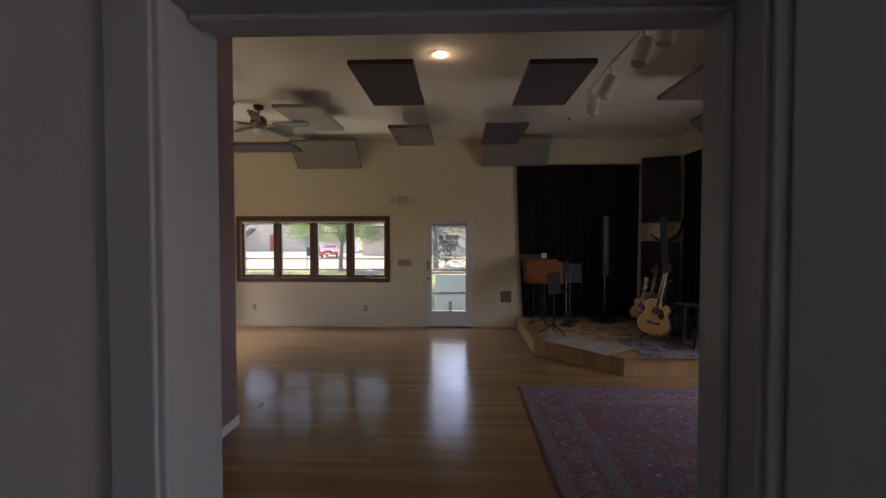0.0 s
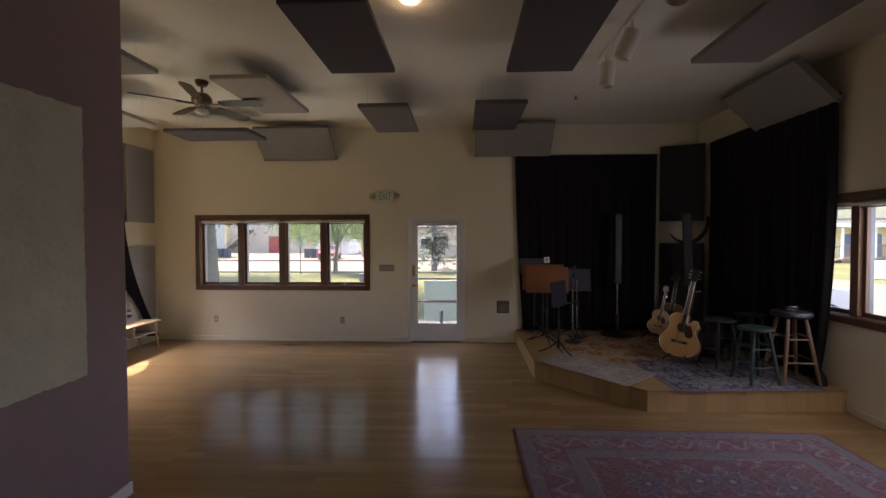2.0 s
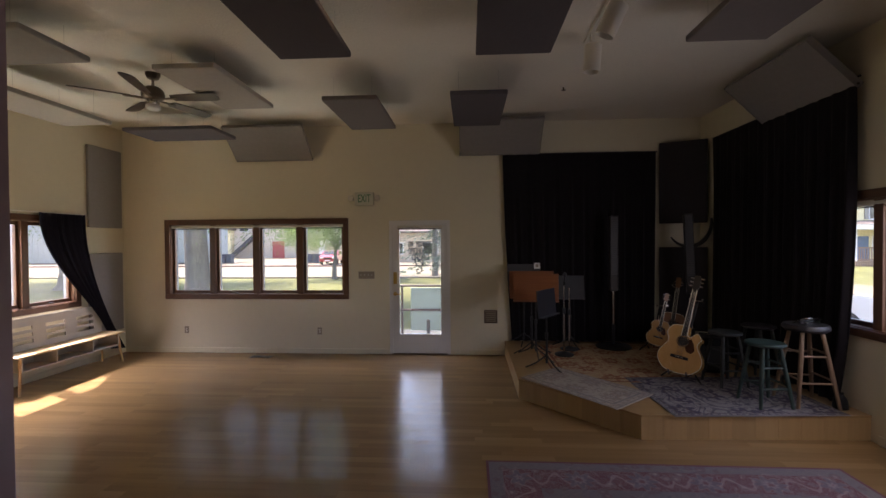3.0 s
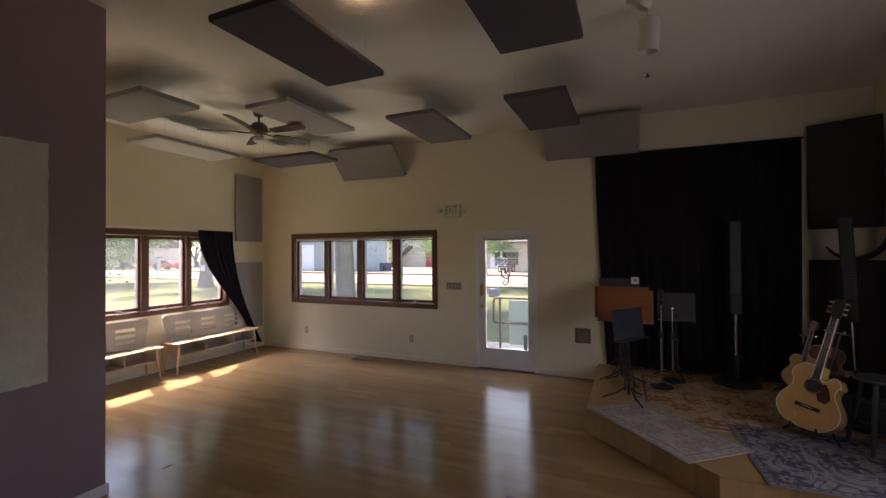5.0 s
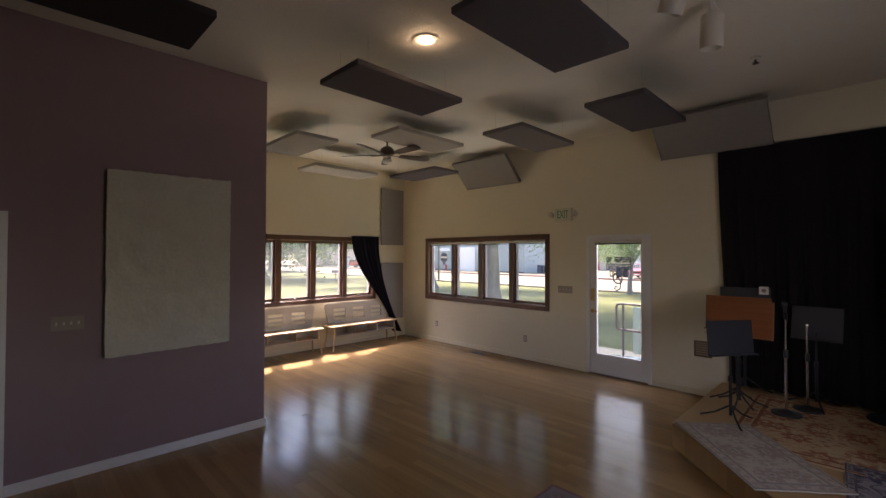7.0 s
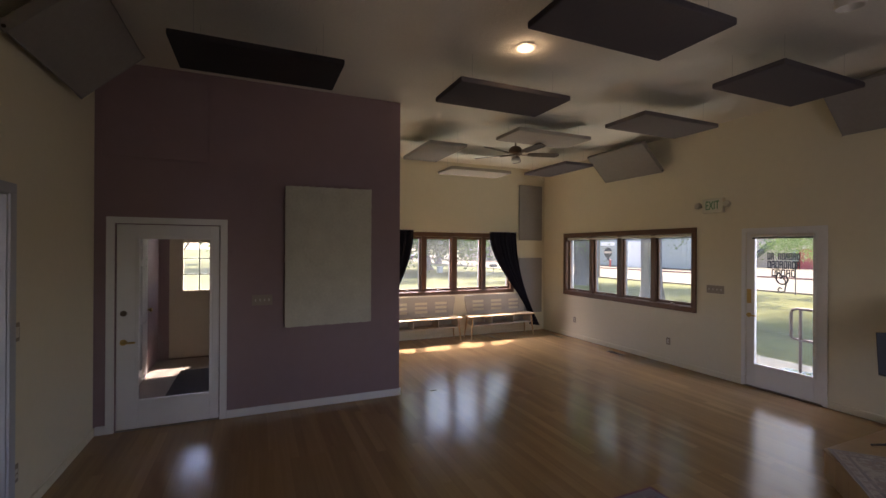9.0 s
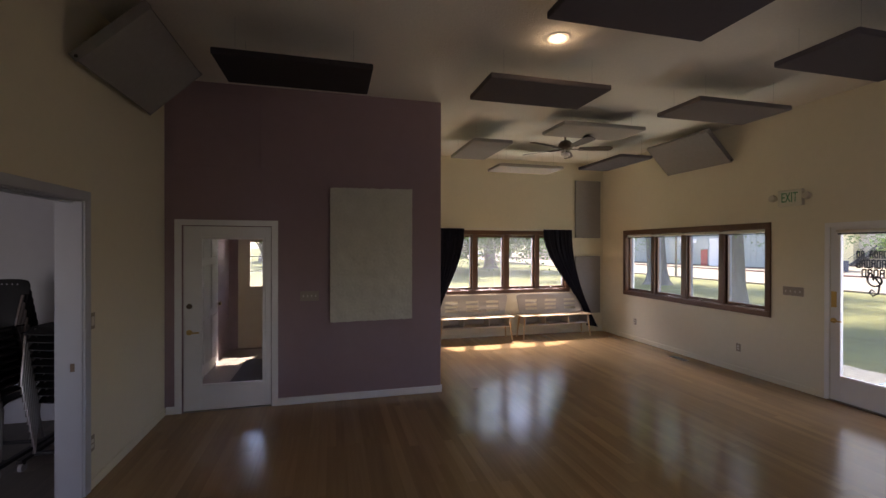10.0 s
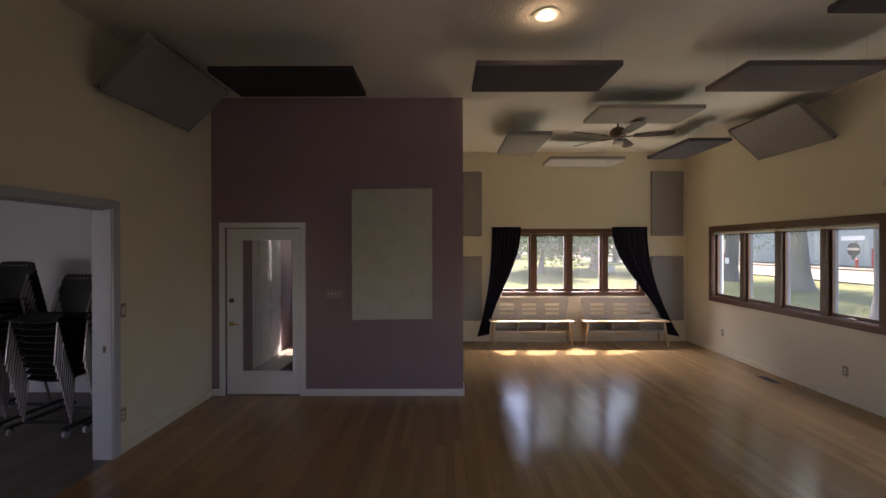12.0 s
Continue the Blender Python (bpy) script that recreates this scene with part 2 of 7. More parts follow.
    L(grain.outputs[0], bp.inputs["Height"]), L(bp.outputs[0], bs.inputs["Normal"])
    if tilt:
        # every board lies a hair out of level
        white, less, lean, plus, unit = (nt.nodes.new("ShaderNode" + k) for k in ("TexWhiteNoise", "VectorMath", "VectorMath", "VectorMath", "VectorMath"))
        white.noise_dimensions = "1D"
        less.operation, lean.operation, plus.operation, unit.operation = "SUBTRACT", "MULTIPLY", "ADD", "NORMALIZE"
        less.inputs[1].default_value, lean.inputs[1].default_value = (0.5, 0.5, 0.5), (tilt, tilt * 1.3, 0.0)
        L(rnd, white.inputs["W"]), L(white.outputs["Color"], less.inputs[0]), L(less.outputs[0], lean.inputs[0])
        L(lean.outputs[0], plus.inputs[0]), L(nt.nodes.new("ShaderNodeNewGeometry").outputs["Normal"], plus.inputs[1])
        L(plus.outputs[0], unit.inputs[0]), L(unit.outputs[0], bp.inputs["Normal"])
    return m


def carpet(name, field, figure, accent, edge, size, border, motif=4.0, fade=0.5, line=0.17, busy=0.0):
    """A woven rug: a border with a running figure and guard stripes, and a field of blossoms and stems."""
    m = bpy.data.materials.new(name)
    m.use_nodes = True
    nt = m.node_tree
    bs, L = nt.nodes["Principled BSDF"], nt.links.new

    def node(kind, **props):
        n = nt.nodes.new(kind)
        for k, v in props.items():
            if k == "operation":
                n.operation = v
            elif k == "feature":
                n.feature = v
        return n

    def math_(op, a, b=None, c=None):
        n = node("ShaderNodeMath", operation=op)
        for k, v in enumerate((a, b, c)):
            if v is None:
                continue
            if isinstance(v, (int, float)):
                n.inputs[k].default_value = v
            else:
                L(v, n.inputs[k])
        return n.outputs[0]

    def mix(f, a, b):
        n = nt.nodes.new("ShaderNodeMix")
        n.data_type = "RGBA"
        for key, v in ((0, f), (6, a), (7, b)):
            if isinstance(v, (int, float)):
                n.inputs[key].default_value = v
            elif isinstance(v, tuple):
                n.inputs[key].default_value = (*v, 1)
            else:
                L(v, n.inputs[key])
        return n.outputs[2]

    tc = nt.nodes.new("ShaderNodeTexCoord")
    sp = nt.nodes.new("ShaderNodeSeparateXYZ")
    L(tc.outputs["Object"], sp.inputs[0])
    warp = nt.nodes.new("ShaderNodeTexNoise")
    warp.inputs["Scale"].default_value = 9.0
    L(tc.outputs["Object"], warp.inputs["Vector"])
    x, y = sp.outputs[0], sp.outputs[1]
    wob = math_("MULTIPLY_ADD", warp.outputs[0], 0.03, -0.015)
    dx = math_("SUBTRACT", size[0] / 2, math_("ABSOLUTE", x))
    dy = math_("SUBTRACT", size[1] / 2, math_("ABSOLUTE", y))
    d = math_("MINIMUM", dx, dy)
    # mirrored halves, so that the figure repeats on both sides
    ax, ay = math_("ABSOLUTE", math_("ADD", x, wob)), math_("ABSOLUTE", math_("SUBTRACT", y, wob))
    cb = nt.nodes.new("ShaderNodeCombineXYZ")
    L(ax, cb.inputs[0]), L(ay, cb.inputs[1])
    v1, v3 = nt.nodes.new("ShaderNodeTexVoronoi"), nt.nodes.new("ShaderNodeTexVoronoi")
    for v, s in ((v1, motif), (v3, motif * 4.2)):
        v.inputs["Scale"].default_value = s
        L(cb.outputs[0], v.inputs["Vector"])
    v1.inputs["Randomness"].default_value = 0.7

    def petals(px, py, radius, count):
        """Radius of a point in units of a lobed blossom."""
        r = math_("SQRT", math_("ADD", math_("MULTIPLY", px, px), math_("MULTIPLY", py, py)))
        lobes = math_("COSINE", math_("MULTIPLY", math_("ARCTAN2", py, px), count))
        return math_("DIVIDE", r, math_("MULTIPLY_ADD", lobes, radius * 0.28, radius))

    vec = node("ShaderNodeVectorMath", operation="SUBTRACT")
    L(cb.outputs[0], vec.inputs[0]), L(v1.outputs["Position"], vec.inputs[1])
    sv = nt.nodes.new("ShaderNodeSeparateXYZ")
    L(vec.outputs[0], sv.inputs[0])
    bloom = petals(sv.outputs[0], sv.outputs[1], 0.27 / motif, 7.0)
    vine = nt.nodes.new("ShaderNodeTexNoise")
    vine.inputs["Scale"].default_value, vine.inputs["Detail"].default_value, vine.inputs["Distortion"].default_value = motif * 0.9, 1.5, 1.2
    L(cb.outputs[0], vine.inputs["Vector"])
    stems = math_("LESS_THAN", math_("ABSOLUTE", math_("SINE", math_("MULTIPLY", vine.outputs[0], 44.0))), line)
    fine = nt.nodes.new("ShaderNodeTexNoise")
    fine.inputs["Scale"].default_value, fine.inputs["Detail"].default_value, fine.inputs["Distortion"].default_value = motif * 3.4, 2.0, 1.6
    L(cb.outputs[0], fine.inputs["Vector"])
    curls = math_("LESS_THAN", math_("ABSOLUTE", math_("SINE", math_("MULTIPLY", fine.outputs[0], 40.0))), 0.30)
    small = math_("LESS_THAN", v3.outputs["Distance"], 0.34)
    dot = math_("LESS_THAN", v3.outputs["Distance"], 0.15)
    ground = mix(math_("MULTIPLY", small, 0.45), field, edge)
    ground = mix(math_("MULTIPLY", curls, 0.38), ground, accent)
    ground = mix(math_("MULTIPLY", dot, 0.6), ground, figure)
    if busy:
        # fine pale tendrils all over
        twigs = nt.nodes.new("ShaderNodeTexNoise")
        twigs.inputs["Scale"].default_value, twigs.inputs["Detail"].default_value, twigs.inputs["Distortion"].default_value = motif * 5.0, 2.5, 2.2
        L(cb.outputs[0], twigs.inputs["Vector"])
        ground = mix(math_("MULTIPLY", math_("LESS_THAN", math_("ABSOLUTE", math_("SINE", math_("MULTIPLY", twigs.outputs[0], 34.0))), 0.34), busy), ground, figure)
    col = mix(math_("MULTIPLY", stems, 0.6), ground, figure)
    for size_, c, k in ((1.12, figure, 0.5), (1.0, accent, 0.75), (0.62, edge, 0.8), (0.45, field, 0.8), (0.2, figure, 0.8)):
        col = mix(math_("MULTIPLY", math_("LESS_THAN", bloom, size_), k), col, c)
    # border: rosettes on a wavy stem between plain guard bands
    along_x = math_("LESS_THAN", dy, dx)
    along = math_("ADD", math_("MULTIPLY", along_x, ax), math_("MULTIPLY", math_("SUBTRACT", 1.0, along_x), ay))
    pitch, mid = border * 0.95, border * 0.54
    cell = math_("MULTIPLY", math_("SUBTRACT", math_("FRACT", math_("DIVIDE", along, pitch)), 0.5), pitch)
    off = math_("SUBTRACT", math_("ADD", d, wob), mid)
    rose = petals(cell, off, border * 0.19, 8.0)
    sway = math_("MULTIPLY", math_("SINE", math_("MULTIPLY", along, 4 * math.pi / pitch)), border * 0.14)
    stem = math_("LESS_THAN", math_("ABSOLUTE", math_("SUBTRACT", off, sway)), border * 0.035)
    bcol = mix(math_("MULTIPLY", stems, 0.35), ground, figure)
    bcol = mix(math_("MULTIPLY", stem, 0.5), bcol, figure)
    for size_, c, k in ((1.12, figure, 0.4), (1.0, accent, 0.55), (0.5, figure, 0.5), (0.25, field, 0.8)):
        bcol = mix(math_("MULTIPLY", math_("LESS_THAN", rose, size_), k), bcol, c)
    guard = mix(math_("MULTIPLY", small, 0.40), edge, field)
    guard = mix(math_("MULTIPLY", curls, 0.5), guard, accent)
    guard = mix(math_("MULTIPLY", stems, 0.3), guard, figure)
    guard = mix(math_("MULTIPLY", dot, 0.3), guard, figure)
    col = mix(math_("MULTIPLY", math_("LESS_THAN", d, border * 1.06), 0.35), col, figure)
    col = mix(math_("LESS_THAN", d, border * 1.03), col, guard)
    col = mix(math_("LESS_THAN", d, border * 0.80), col, bcol)
    col = mix(math_("LESS_THAN", d, border * 0.26), col, guard)
    col = mix(math_("LESS_THAN", d, border * 0.045), col, field)
    worn, grainy = nt.nodes.new("ShaderNodeTexNoise"), nt.nodes.new("ShaderNodeTexNoise")
    worn.inputs["Scale"].default_value, worn.inputs["Detail"].default_value = 2.2, 6
    grainy.inputs["Scale"].default_value = 260.0
    L(tc.outputs["Object"], worn.inputs["Vector"]), L(tc.outputs["Object"], grainy.inputs["Vector"])
    col = mix(math_("MULTIPLY", worn.outputs[0], fade), col, edge)
    tone = math_("MULTIPLY_ADD", grainy.outputs[0], 0.5, 0.75)
    sc = node("ShaderNodeVectorMath", operation="SCALE")
    L(col, sc.inputs[0]), L(tone, sc.inputs["Scale"])
    L(sc.outputs[0], bs.inputs["Base Color"])
    bs.inputs["Roughness"].default_value, bs.inputs["Specular IOR Level"].default_value = 0.95, 0.1
    bp = nt.nodes.new("ShaderNodeBump")
    bp.inputs["Strength"].default_value, bp.inputs["Distance"].default_value = 0.5, 0.004
    L(grainy.outputs[0], bp.inputs["Height"]), L(bp.outputs[0], bs.inputs["Normal"])
    return m


CREAM = mat("cream_wall_paint", (0.72, 0.66, 0.495), 0.75, vary=0.03, scale=14, stain=0.03, bump=0.10, bump_scale=130)
CEIL = mat("ceiling_paint", (0.755, 0.715, 0.62), 0.85, vary=0.05, scale=30, stain=0.03, bump=0.5, bump_scale=55)
MAUVE = mat("mauve_wall_paint", (0.285, 0.20, 0.212), 0.7, vary=0.05, scale=9, stain=0.07, bump=0.10, bump_scale=130)
GREYWALL = mat("pale_grey_wall_paint", (0.56, 0.57, 0.60), 0.75, vary=0.03, scale=10, stain=0.05, bump=0.1, bump_scale=130)
# grey-white gloss paint, darkened and blued for the shade in the opening
JAMBPAINT = mat("shaded_grey_gloss_paint", (0.45, 0.47, 0.51), 0.45, vary=0.03, scale=8, stain=0.05, bump=0.03, bump_scale=40)
WHITE = mat("white_gloss_paint", (0.76, 0.75, 0.73), 0.48, vary=0.03, scale=8, stain=0.03, bump=0.03, bump_scale=40)
CLADDING = mat("pale_grey_cladding", (0.132, 0.138, 0.160), 0.5, vary=0.04, scale=8, stain=0.05)
OFFWHITE = mat("off_white_plastic", (0.62, 0.57, 0.46), 0.45, vary=0.02, scale=20)
TAUPE = mat("taupe_plastic", (0.30, 0.25, 0.18), 0.5, vary=0.02, scale=20)
BROWN = wood("brown_stained_window_wood", (0.155, 0.072, 0.036), (0.08, 0.036, 0.018), "x", 0.4, per=0.08)
BROWN_Z = wood("brown_stained_upright_wood", (0.155, 0.072, 0.036), (0.08, 0.036, 0.018), "z", 0.4, per=0.08)
BROWN_Y = wood("brown_stained_cross_wood", (0.155, 0.072, 0.036), (0.08, 0.036, 0.018), "y", 0.4, per=0.08)
FLOORWOOD = wood("honey_maple_floor", (0.355, 0.22, 0.10), (0.265, 0.16, 0.07), "x", 0.165, spec=0.36, coat=0.05, sheen_vary=0.05, relief=0.004, per=0.10, scale=0.6, tilt=0.020)
FLOORWOOD_I = wood("honey_maple_floor_far", (0.355, 0.22, 0.10), (0.265, 0.16, 0.07), "x", 0.165, spec=0.36, coat=0.05, sheen_vary=0.05, relief=0.004, per=0.10, scale=0.6, tilt=0.020, island=True)
GREYPLANK = wood("grey_vinyl_plank", (0.17, 0.145, 0.125), (0.09, 0.078, 0.07), "x", 0.42, per=0.2, scale=0.6)
STAGEWOOD = wood("stage_birch_plywood", (0.50, 0.33, 0.155), (0.38, 0.235, 0.10), "z", 0.45, per=0.10, scale=0.5)
STAGETOP = wood("stage_top_plywood", (0.46, 0.29, 0.13), (0.34, 0.205, 0.085), "x", 0.45, per=0.08, scale=0.5)
BENCHWOOD = wood("pale_birch_bench", (0.62, 0.46, 0.27), (0.50, 0.35, 0.19), "y", 0.4, per=0.06, scale=0.5)
BENCHLEG = wood("pale_birch_leg", (0.60, 0.40, 0.20), (0.48, 0.30, 0.14), "z", 0.4, per=0.06)
BENCHGREY = mat("pale_grey_laminate", (0.48, 0.44, 0.375), 0.5, vary=0.03, scale=15)
# grey fabric with part of the undersides' shade put into its colour
FABRIC_DARK = mat("shaded_grey_panel_fabric", (0.112, 0.100, 0.108), 0.95, vary=0.12, scale=160, bump=0.4, bump_scale=500, spec=0.15)
FABRIC_BLACK = mat("black_panel_fabric", (0.044, 0.039, 0.042), 0.95, vary=0.12, scale=160, bump=0.4, bump_scale=500, spec=0.15)
FABRIC_MID = mat("grey_brown_panel_fabric", (0.20, 0.175, 0.165), 0.95, vary=0.12, scale=160, bump=0.4, bump_scale=500, spec=0.15)
FABRIC_GREY = mat("grey_panel_fabric", (0.30, 0.285, 0.27), 0.95, vary=0.10, scale=160, bump=0.4, bump_scale=500, spec=0.15)
FABRIC_PALE = mat("pale_grey_panel_fabric", (0.40, 0.37, 0.33), 0.95, vary=0.10, scale=160, bump=0.4, bump_scale=500, spec=0.15)
DRAPE = mat("black_velvet", (0.014, 0.012, 0.014), 0.9, vary=0.25, scale=40, bump=0.2, bump_scale=300, spec=0.1, sheen=0.05)
DRAPE_NAVY = mat("navy_black_cloth", (0.016, 0.016, 0.026), 0.9, vary=0.25, scale=40, bump=0.2, bump_scale=300, spec=0.1)
FLEECE = mat("cream_wool_pile", (0.55, 0.53, 0.44), 0.95, vary=0.12, scale=40, stain=0.12, bump=0.3, bump_scale=90, spec=0.1)
BLACKM = mat("black_powder_coat", (0.014, 0.014, 0.015), 0.5, vary=0.1, scale=30)
DARKMET = mat("dark_grey_metal", (0.05, 0.05, 0.055), 0.45, metal=0.3, vary=0.1, scale=30)
CHROME = mat("chrome", (0.62, 0.62, 0.63), 0.16, metal=1.0, vary=0.05, scale=20)
CHAIRLEG = mat("worn_chrome", (0.34, 0.31, 0.30), 0.32, metal=1.0, vary=0.12, scale=30)
PLATE = mat("aged_cream_plastic", (0.32, 0.27, 0.22), 0.5, vary=0.03, scale=20)
BRASS = mat("aged_brass", (0.62, 0.42, 0.15), 0.3, metal=1.0, vary=0.12, scale=30)
BRONZE = mat("bronzed_fan_metal", (0.16, 0.12, 0.09), 0.35, metal=0.85, vary=0.1, scale=25)
FANBLADE = wood("dark_walnut_blade", (0.075, 0.045, 0.032), (0.04, 0.024, 0.018), "x", 0.35, per=0.05)
FROST = mat("frosted_glass_bowl", (0.72, 0.70, 0.64), 0.3, vary=0.02, scale=20)
LAMPWHITE = mat("white_lamp_metal", (0.70, 0.66, 0.58), 0.4, vary=0.02, scale=20)
DESKWOOD = wood("orange_cherry_desk", (0.28, 0.096, 0.033), (0.18, 0.058, 0.019), "x", 0.35, coat=0.2, per=0.08)
SPRUCE = wood("amber_spruce_top", (0.60, 0.345, 0.135), (0.50, 0.27, 0.09), "z", 0.25, coat=0.5, per=0.05)
MAPLE = wood("honey_maple_sides", (0.58, 0.33, 0.11), (0.44, 0.23, 0.07), "z", 0.25, coat=0.5, per=0.05)
MAHOG = wood("mahogany_neck", (0.25, 0.12, 0.055), (0.16, 0.07, 0.032), "z", 0.35, coat=0.2, per=0.05)
EBONY = mat("ebony", (0.02, 0.016, 0.014), 0.4, vary=0.15, scale=40)
TORTOISE = mat("tortoiseshell_guard", (0.075, 0.028, 0.014), 0.25, vary=0.4, scale=35)
IVORY = mat("ivory_binding", (0.72, 0.66, 0.50), 0.35, vary=0.03, scale=30)
STOOL_GREEN = mat("worn_green_paint", (0.022, 0.045, 0.040), 0.5, vary=0.25, scale=25, stain=0.2)
STOOL_DARK = mat("worn_dark_paint", (0.030, 0.034, 0.034), 0.5, vary=0.25, scale=25, stain=0.2)
STOOL_WOOD = wood("bare_oak_stool", (0.25, 0.165, 0.105), (0.17, 0.105, 0.065), "z", 0.5, per=0.08)
STOOL_SEAT = mat("black_stool_seat", (0.020, 0.018, 0.022), 0.45, vary=0.2, scale=25)
CHAIRBLACK = mat("black_chair_plastic", (0.009, 0.009, 0.010), 0.55, spec=0.22, vary=0.1, scale=30, bump=0.1, bump_scale=200)
RUBBER = mat("black_rubber", (0.015, 0.015, 0.015), 0.8, vary=0.1, scale=30)
CASTER = mat("grey_caster_plastic", (0.35, 0.35, 0.36), 0.5, vary=0.05, scale=30)
GLASS = pane_glass("window_pane", (0.97, 0.98, 0.975))
CARD = mat("white_card", (0.75, 0.74, 0.70), 0.6, vary=0.02, scale=20)
INK = mat("black_vinyl_letter", (0.02, 0.02, 0.022), 0.5, vary=0.05, scale=20)
SIGNGREEN = glow("exit_letter_green", (0.03, 0.16, 0.06), 0.03)
BULB = glow("warm_bulb", (1.0, 0.70, 0.34), 0.62)
MATGREY = mat("charcoal_door_mat", (0.05, 0.05, 0.055), 0.95, vary=0.3, scale=120, bump=0.6, bump_scale=400)
TILE = mat("grey_beige_vinyl", (0.33, 0.27, 0.215), 0.4, vary=0.08, scale=12)
# outdoors
GRASS = mat("lawn", (0.124, 0.127, 0.046), 0.9, vary=0.30, scale=3.0, stain=0.40, bump=1.0, bump_scale=40, spec=0.1)
# street concrete, base colour set low so that it stays cream in the sun
PAVING = mat("street_concrete", (0.185, 0.160, 0.106), 0.9, vary=0.14, scale=0.8, stain=0.18, bump=0.3, bump_scale=60, spec=0.2)
CONCRETE = mat("pale_concrete", (0.19, 0.16, 0.12), 0.85, vary=0.12, scale=1.2, stain=0.15, bump=0.2, bump_scale=30)
DECK = wood("weathered_deck", (0.085, 0.088, 0.072), (0.05, 0.052, 0.042), "x", 0.7, per=0.12)
BARK = mat("grey_bark", (0.155, 0.14, 0.125), 0.95, vary=0.45, scale=7, stain=0.2, bump=1.0, bump_scale=22, spec=0.1, stretch=(3, 3, 0.6))
def thin(m, colour, share):
    """Light that passes a thin leaf."""
    nt = m.node_tree
    through_, both = nt.nodes.new("ShaderNodeBsdfTranslucent"), nt.nodes.new("ShaderNodeMixShader")
    through_.inputs[0].default_value, both.inputs[0].default_value = (*colour, 1), share
    nt.links.new(nt.nodes["Principled BSDF"].outputs[0], both.inputs[1])
    nt.links.new(through_.outputs[0], both.inputs[2])
    nt.links.new(both.outputs[0], nt.nodes["Material Output"].inputs[0])
    return m


LEAF = thin(mat("tree_leaf", (0.095, 0.145, 0.050), 0.6, vary=0.4, scale=2.5, stain=0.4, spec=0.3), (0.20, 0.30, 0.08), 0.5)
NEEDLE = thin(mat("spruce_needle", (0.075, 0.105, 0.085), 0.7, vary=0.4, scale=2.5, stain=0.4, spec=0.2), (0.10, 0.15, 0.10), 0.35)
TEAL = mat("pale_teal_siding", (0.32, 0.355, 0.335), 0.6, vary=0.05, scale=2, stain=0.06)
BEIGE = mat("beige_stucco", (0.52, 0.44, 0.34), 0.85, vary=0.08, scale=2, stain=0.08, bump=0.2, bump_scale=40)
TANWALL = mat("tan_siding", (0.48, 0.38, 0.27), 0.8, vary=0.08, scale=2, stain=0.08)
YELLOW = mat("pale_yellow_siding", (0.74, 0.64, 0.36), 0.75, vary=0.06, scale=2, stain=0.06)
ROOFING = mat("brown_shingle", (0.12, 0.095, 0.08), 0.9, vary=0.3, scale=6, stain=0.2)
REDPAINT = mat("red_paint", (0.36, 0.05, 0.045), 0.5, vary=0.1, scale=5)
CARRED = mat("red_car_paint", (0.35, 0.03, 0.03), 0.25, vary=0.03, scale=5, coat=0.8)
CARWHITE = mat("white_car_paint", (0.55, 0.56, 0.57), 0.25, vary=0.03, scale=5, coat=0.8)
CARDARK = mat("dark_car_paint", (0.05, 0.055, 0.065), 0.25, vary=0.03, scale=5, coat=0.8)
CARGLASS = mat("dark_car_glass", (0.02, 0.022, 0.025), 0.08, vary=0.02, scale=5)
RAILRED = mat("brown_red_rail_paint", (0.075, 0.048, 0.050), 0.5, vary=0.12, scale=20)
RAILTEAL = mat("pale_teal_board", (0.36, 0.48, 0.50), 0.6, vary=0.06, scale=6, stain=0.08)
TIMBER = mat("brown_porch_timber", (0.27, 0.17, 0.105), 0.7, vary=0.15, scale=6)
DOORBLUE = mat("blue_door_paint", (0.07, 0.12, 0.21), 0.5, vary=0.05, scale=6)
KERBRED = mat("faded_red_kerb", (0.16, 0.085, 0.075), 0.8, vary=0.2, scale=3)
BINBLUE = mat("dark_blue_bin", (0.03, 0.045, 0.08), 0.5, vary=0.1, scale=10)
# ---- structure of the place ----
ZF = -0.03                            # floor level
XE, XW, XP, YN, YS, YA, ZC = 4.20, -5.12, -2.04, 8.62, 0.99, 4.11, 3.66   # inner faces of the hall
NWIN = (-4.33, -1.38, 0.92, 2.10)     # clear openings in the walls: from, to, sill, head
WWIN = (4.92, 7.72, 0.92, 2.10)
EWIN = (3.53, 6.48, 0.94, 2.14)
NDOOR = (-0.60, 0.29, ZF, 2.075)
WDOOR = (1.165, 2.085, ZF, 2.05)
SOPEN = (-0.435, 0.55, ZF, 2.16)
VDOOR = (1.12, 2.02, ZF, 2.05)       # outer door of the vestibule

solo("wall_north", wall_along(B(), "x", YN, YN + 0.16, XW - 0.16, XE + 0.16, ZF, ZC, [NWIN, NDOOR]), CREAM, "cream painted wall with a window and a glass door", "wall", kind="structure")
solo("wall_east", wall_along(B(), "y", XE, XE + 0.16, -2.6, YN, ZF, ZC, [(-1.55, -0.15, 0.92, 2.10), EWIN]), CREAM, "cream painted wall with a brown window", "wall", kind="structure")
solo("wall_west", wall_along(B(), "y", XW - 0.16, XW, -2.6, YN, ZF, ZC, [WWIN, VDOOR]), CREAM, "cream painted wall with a brown window", "wall", kind="structure")
solo("wall_south", wall_along(B(), "x", YS - 0.13, YS, XP, XE, ZF, ZC, [SOPEN]), CREAM, "cream painted wall with a cased opening", "wall", kind="structure")
solo("wall_mauve", wall_along(B(), "y", XP - 0.13, XP, YS - 0.13, YA, ZF, ZC, [WDOOR]), MAUVE, "mauve painted wall with a glass door", "wall", kind="structure")
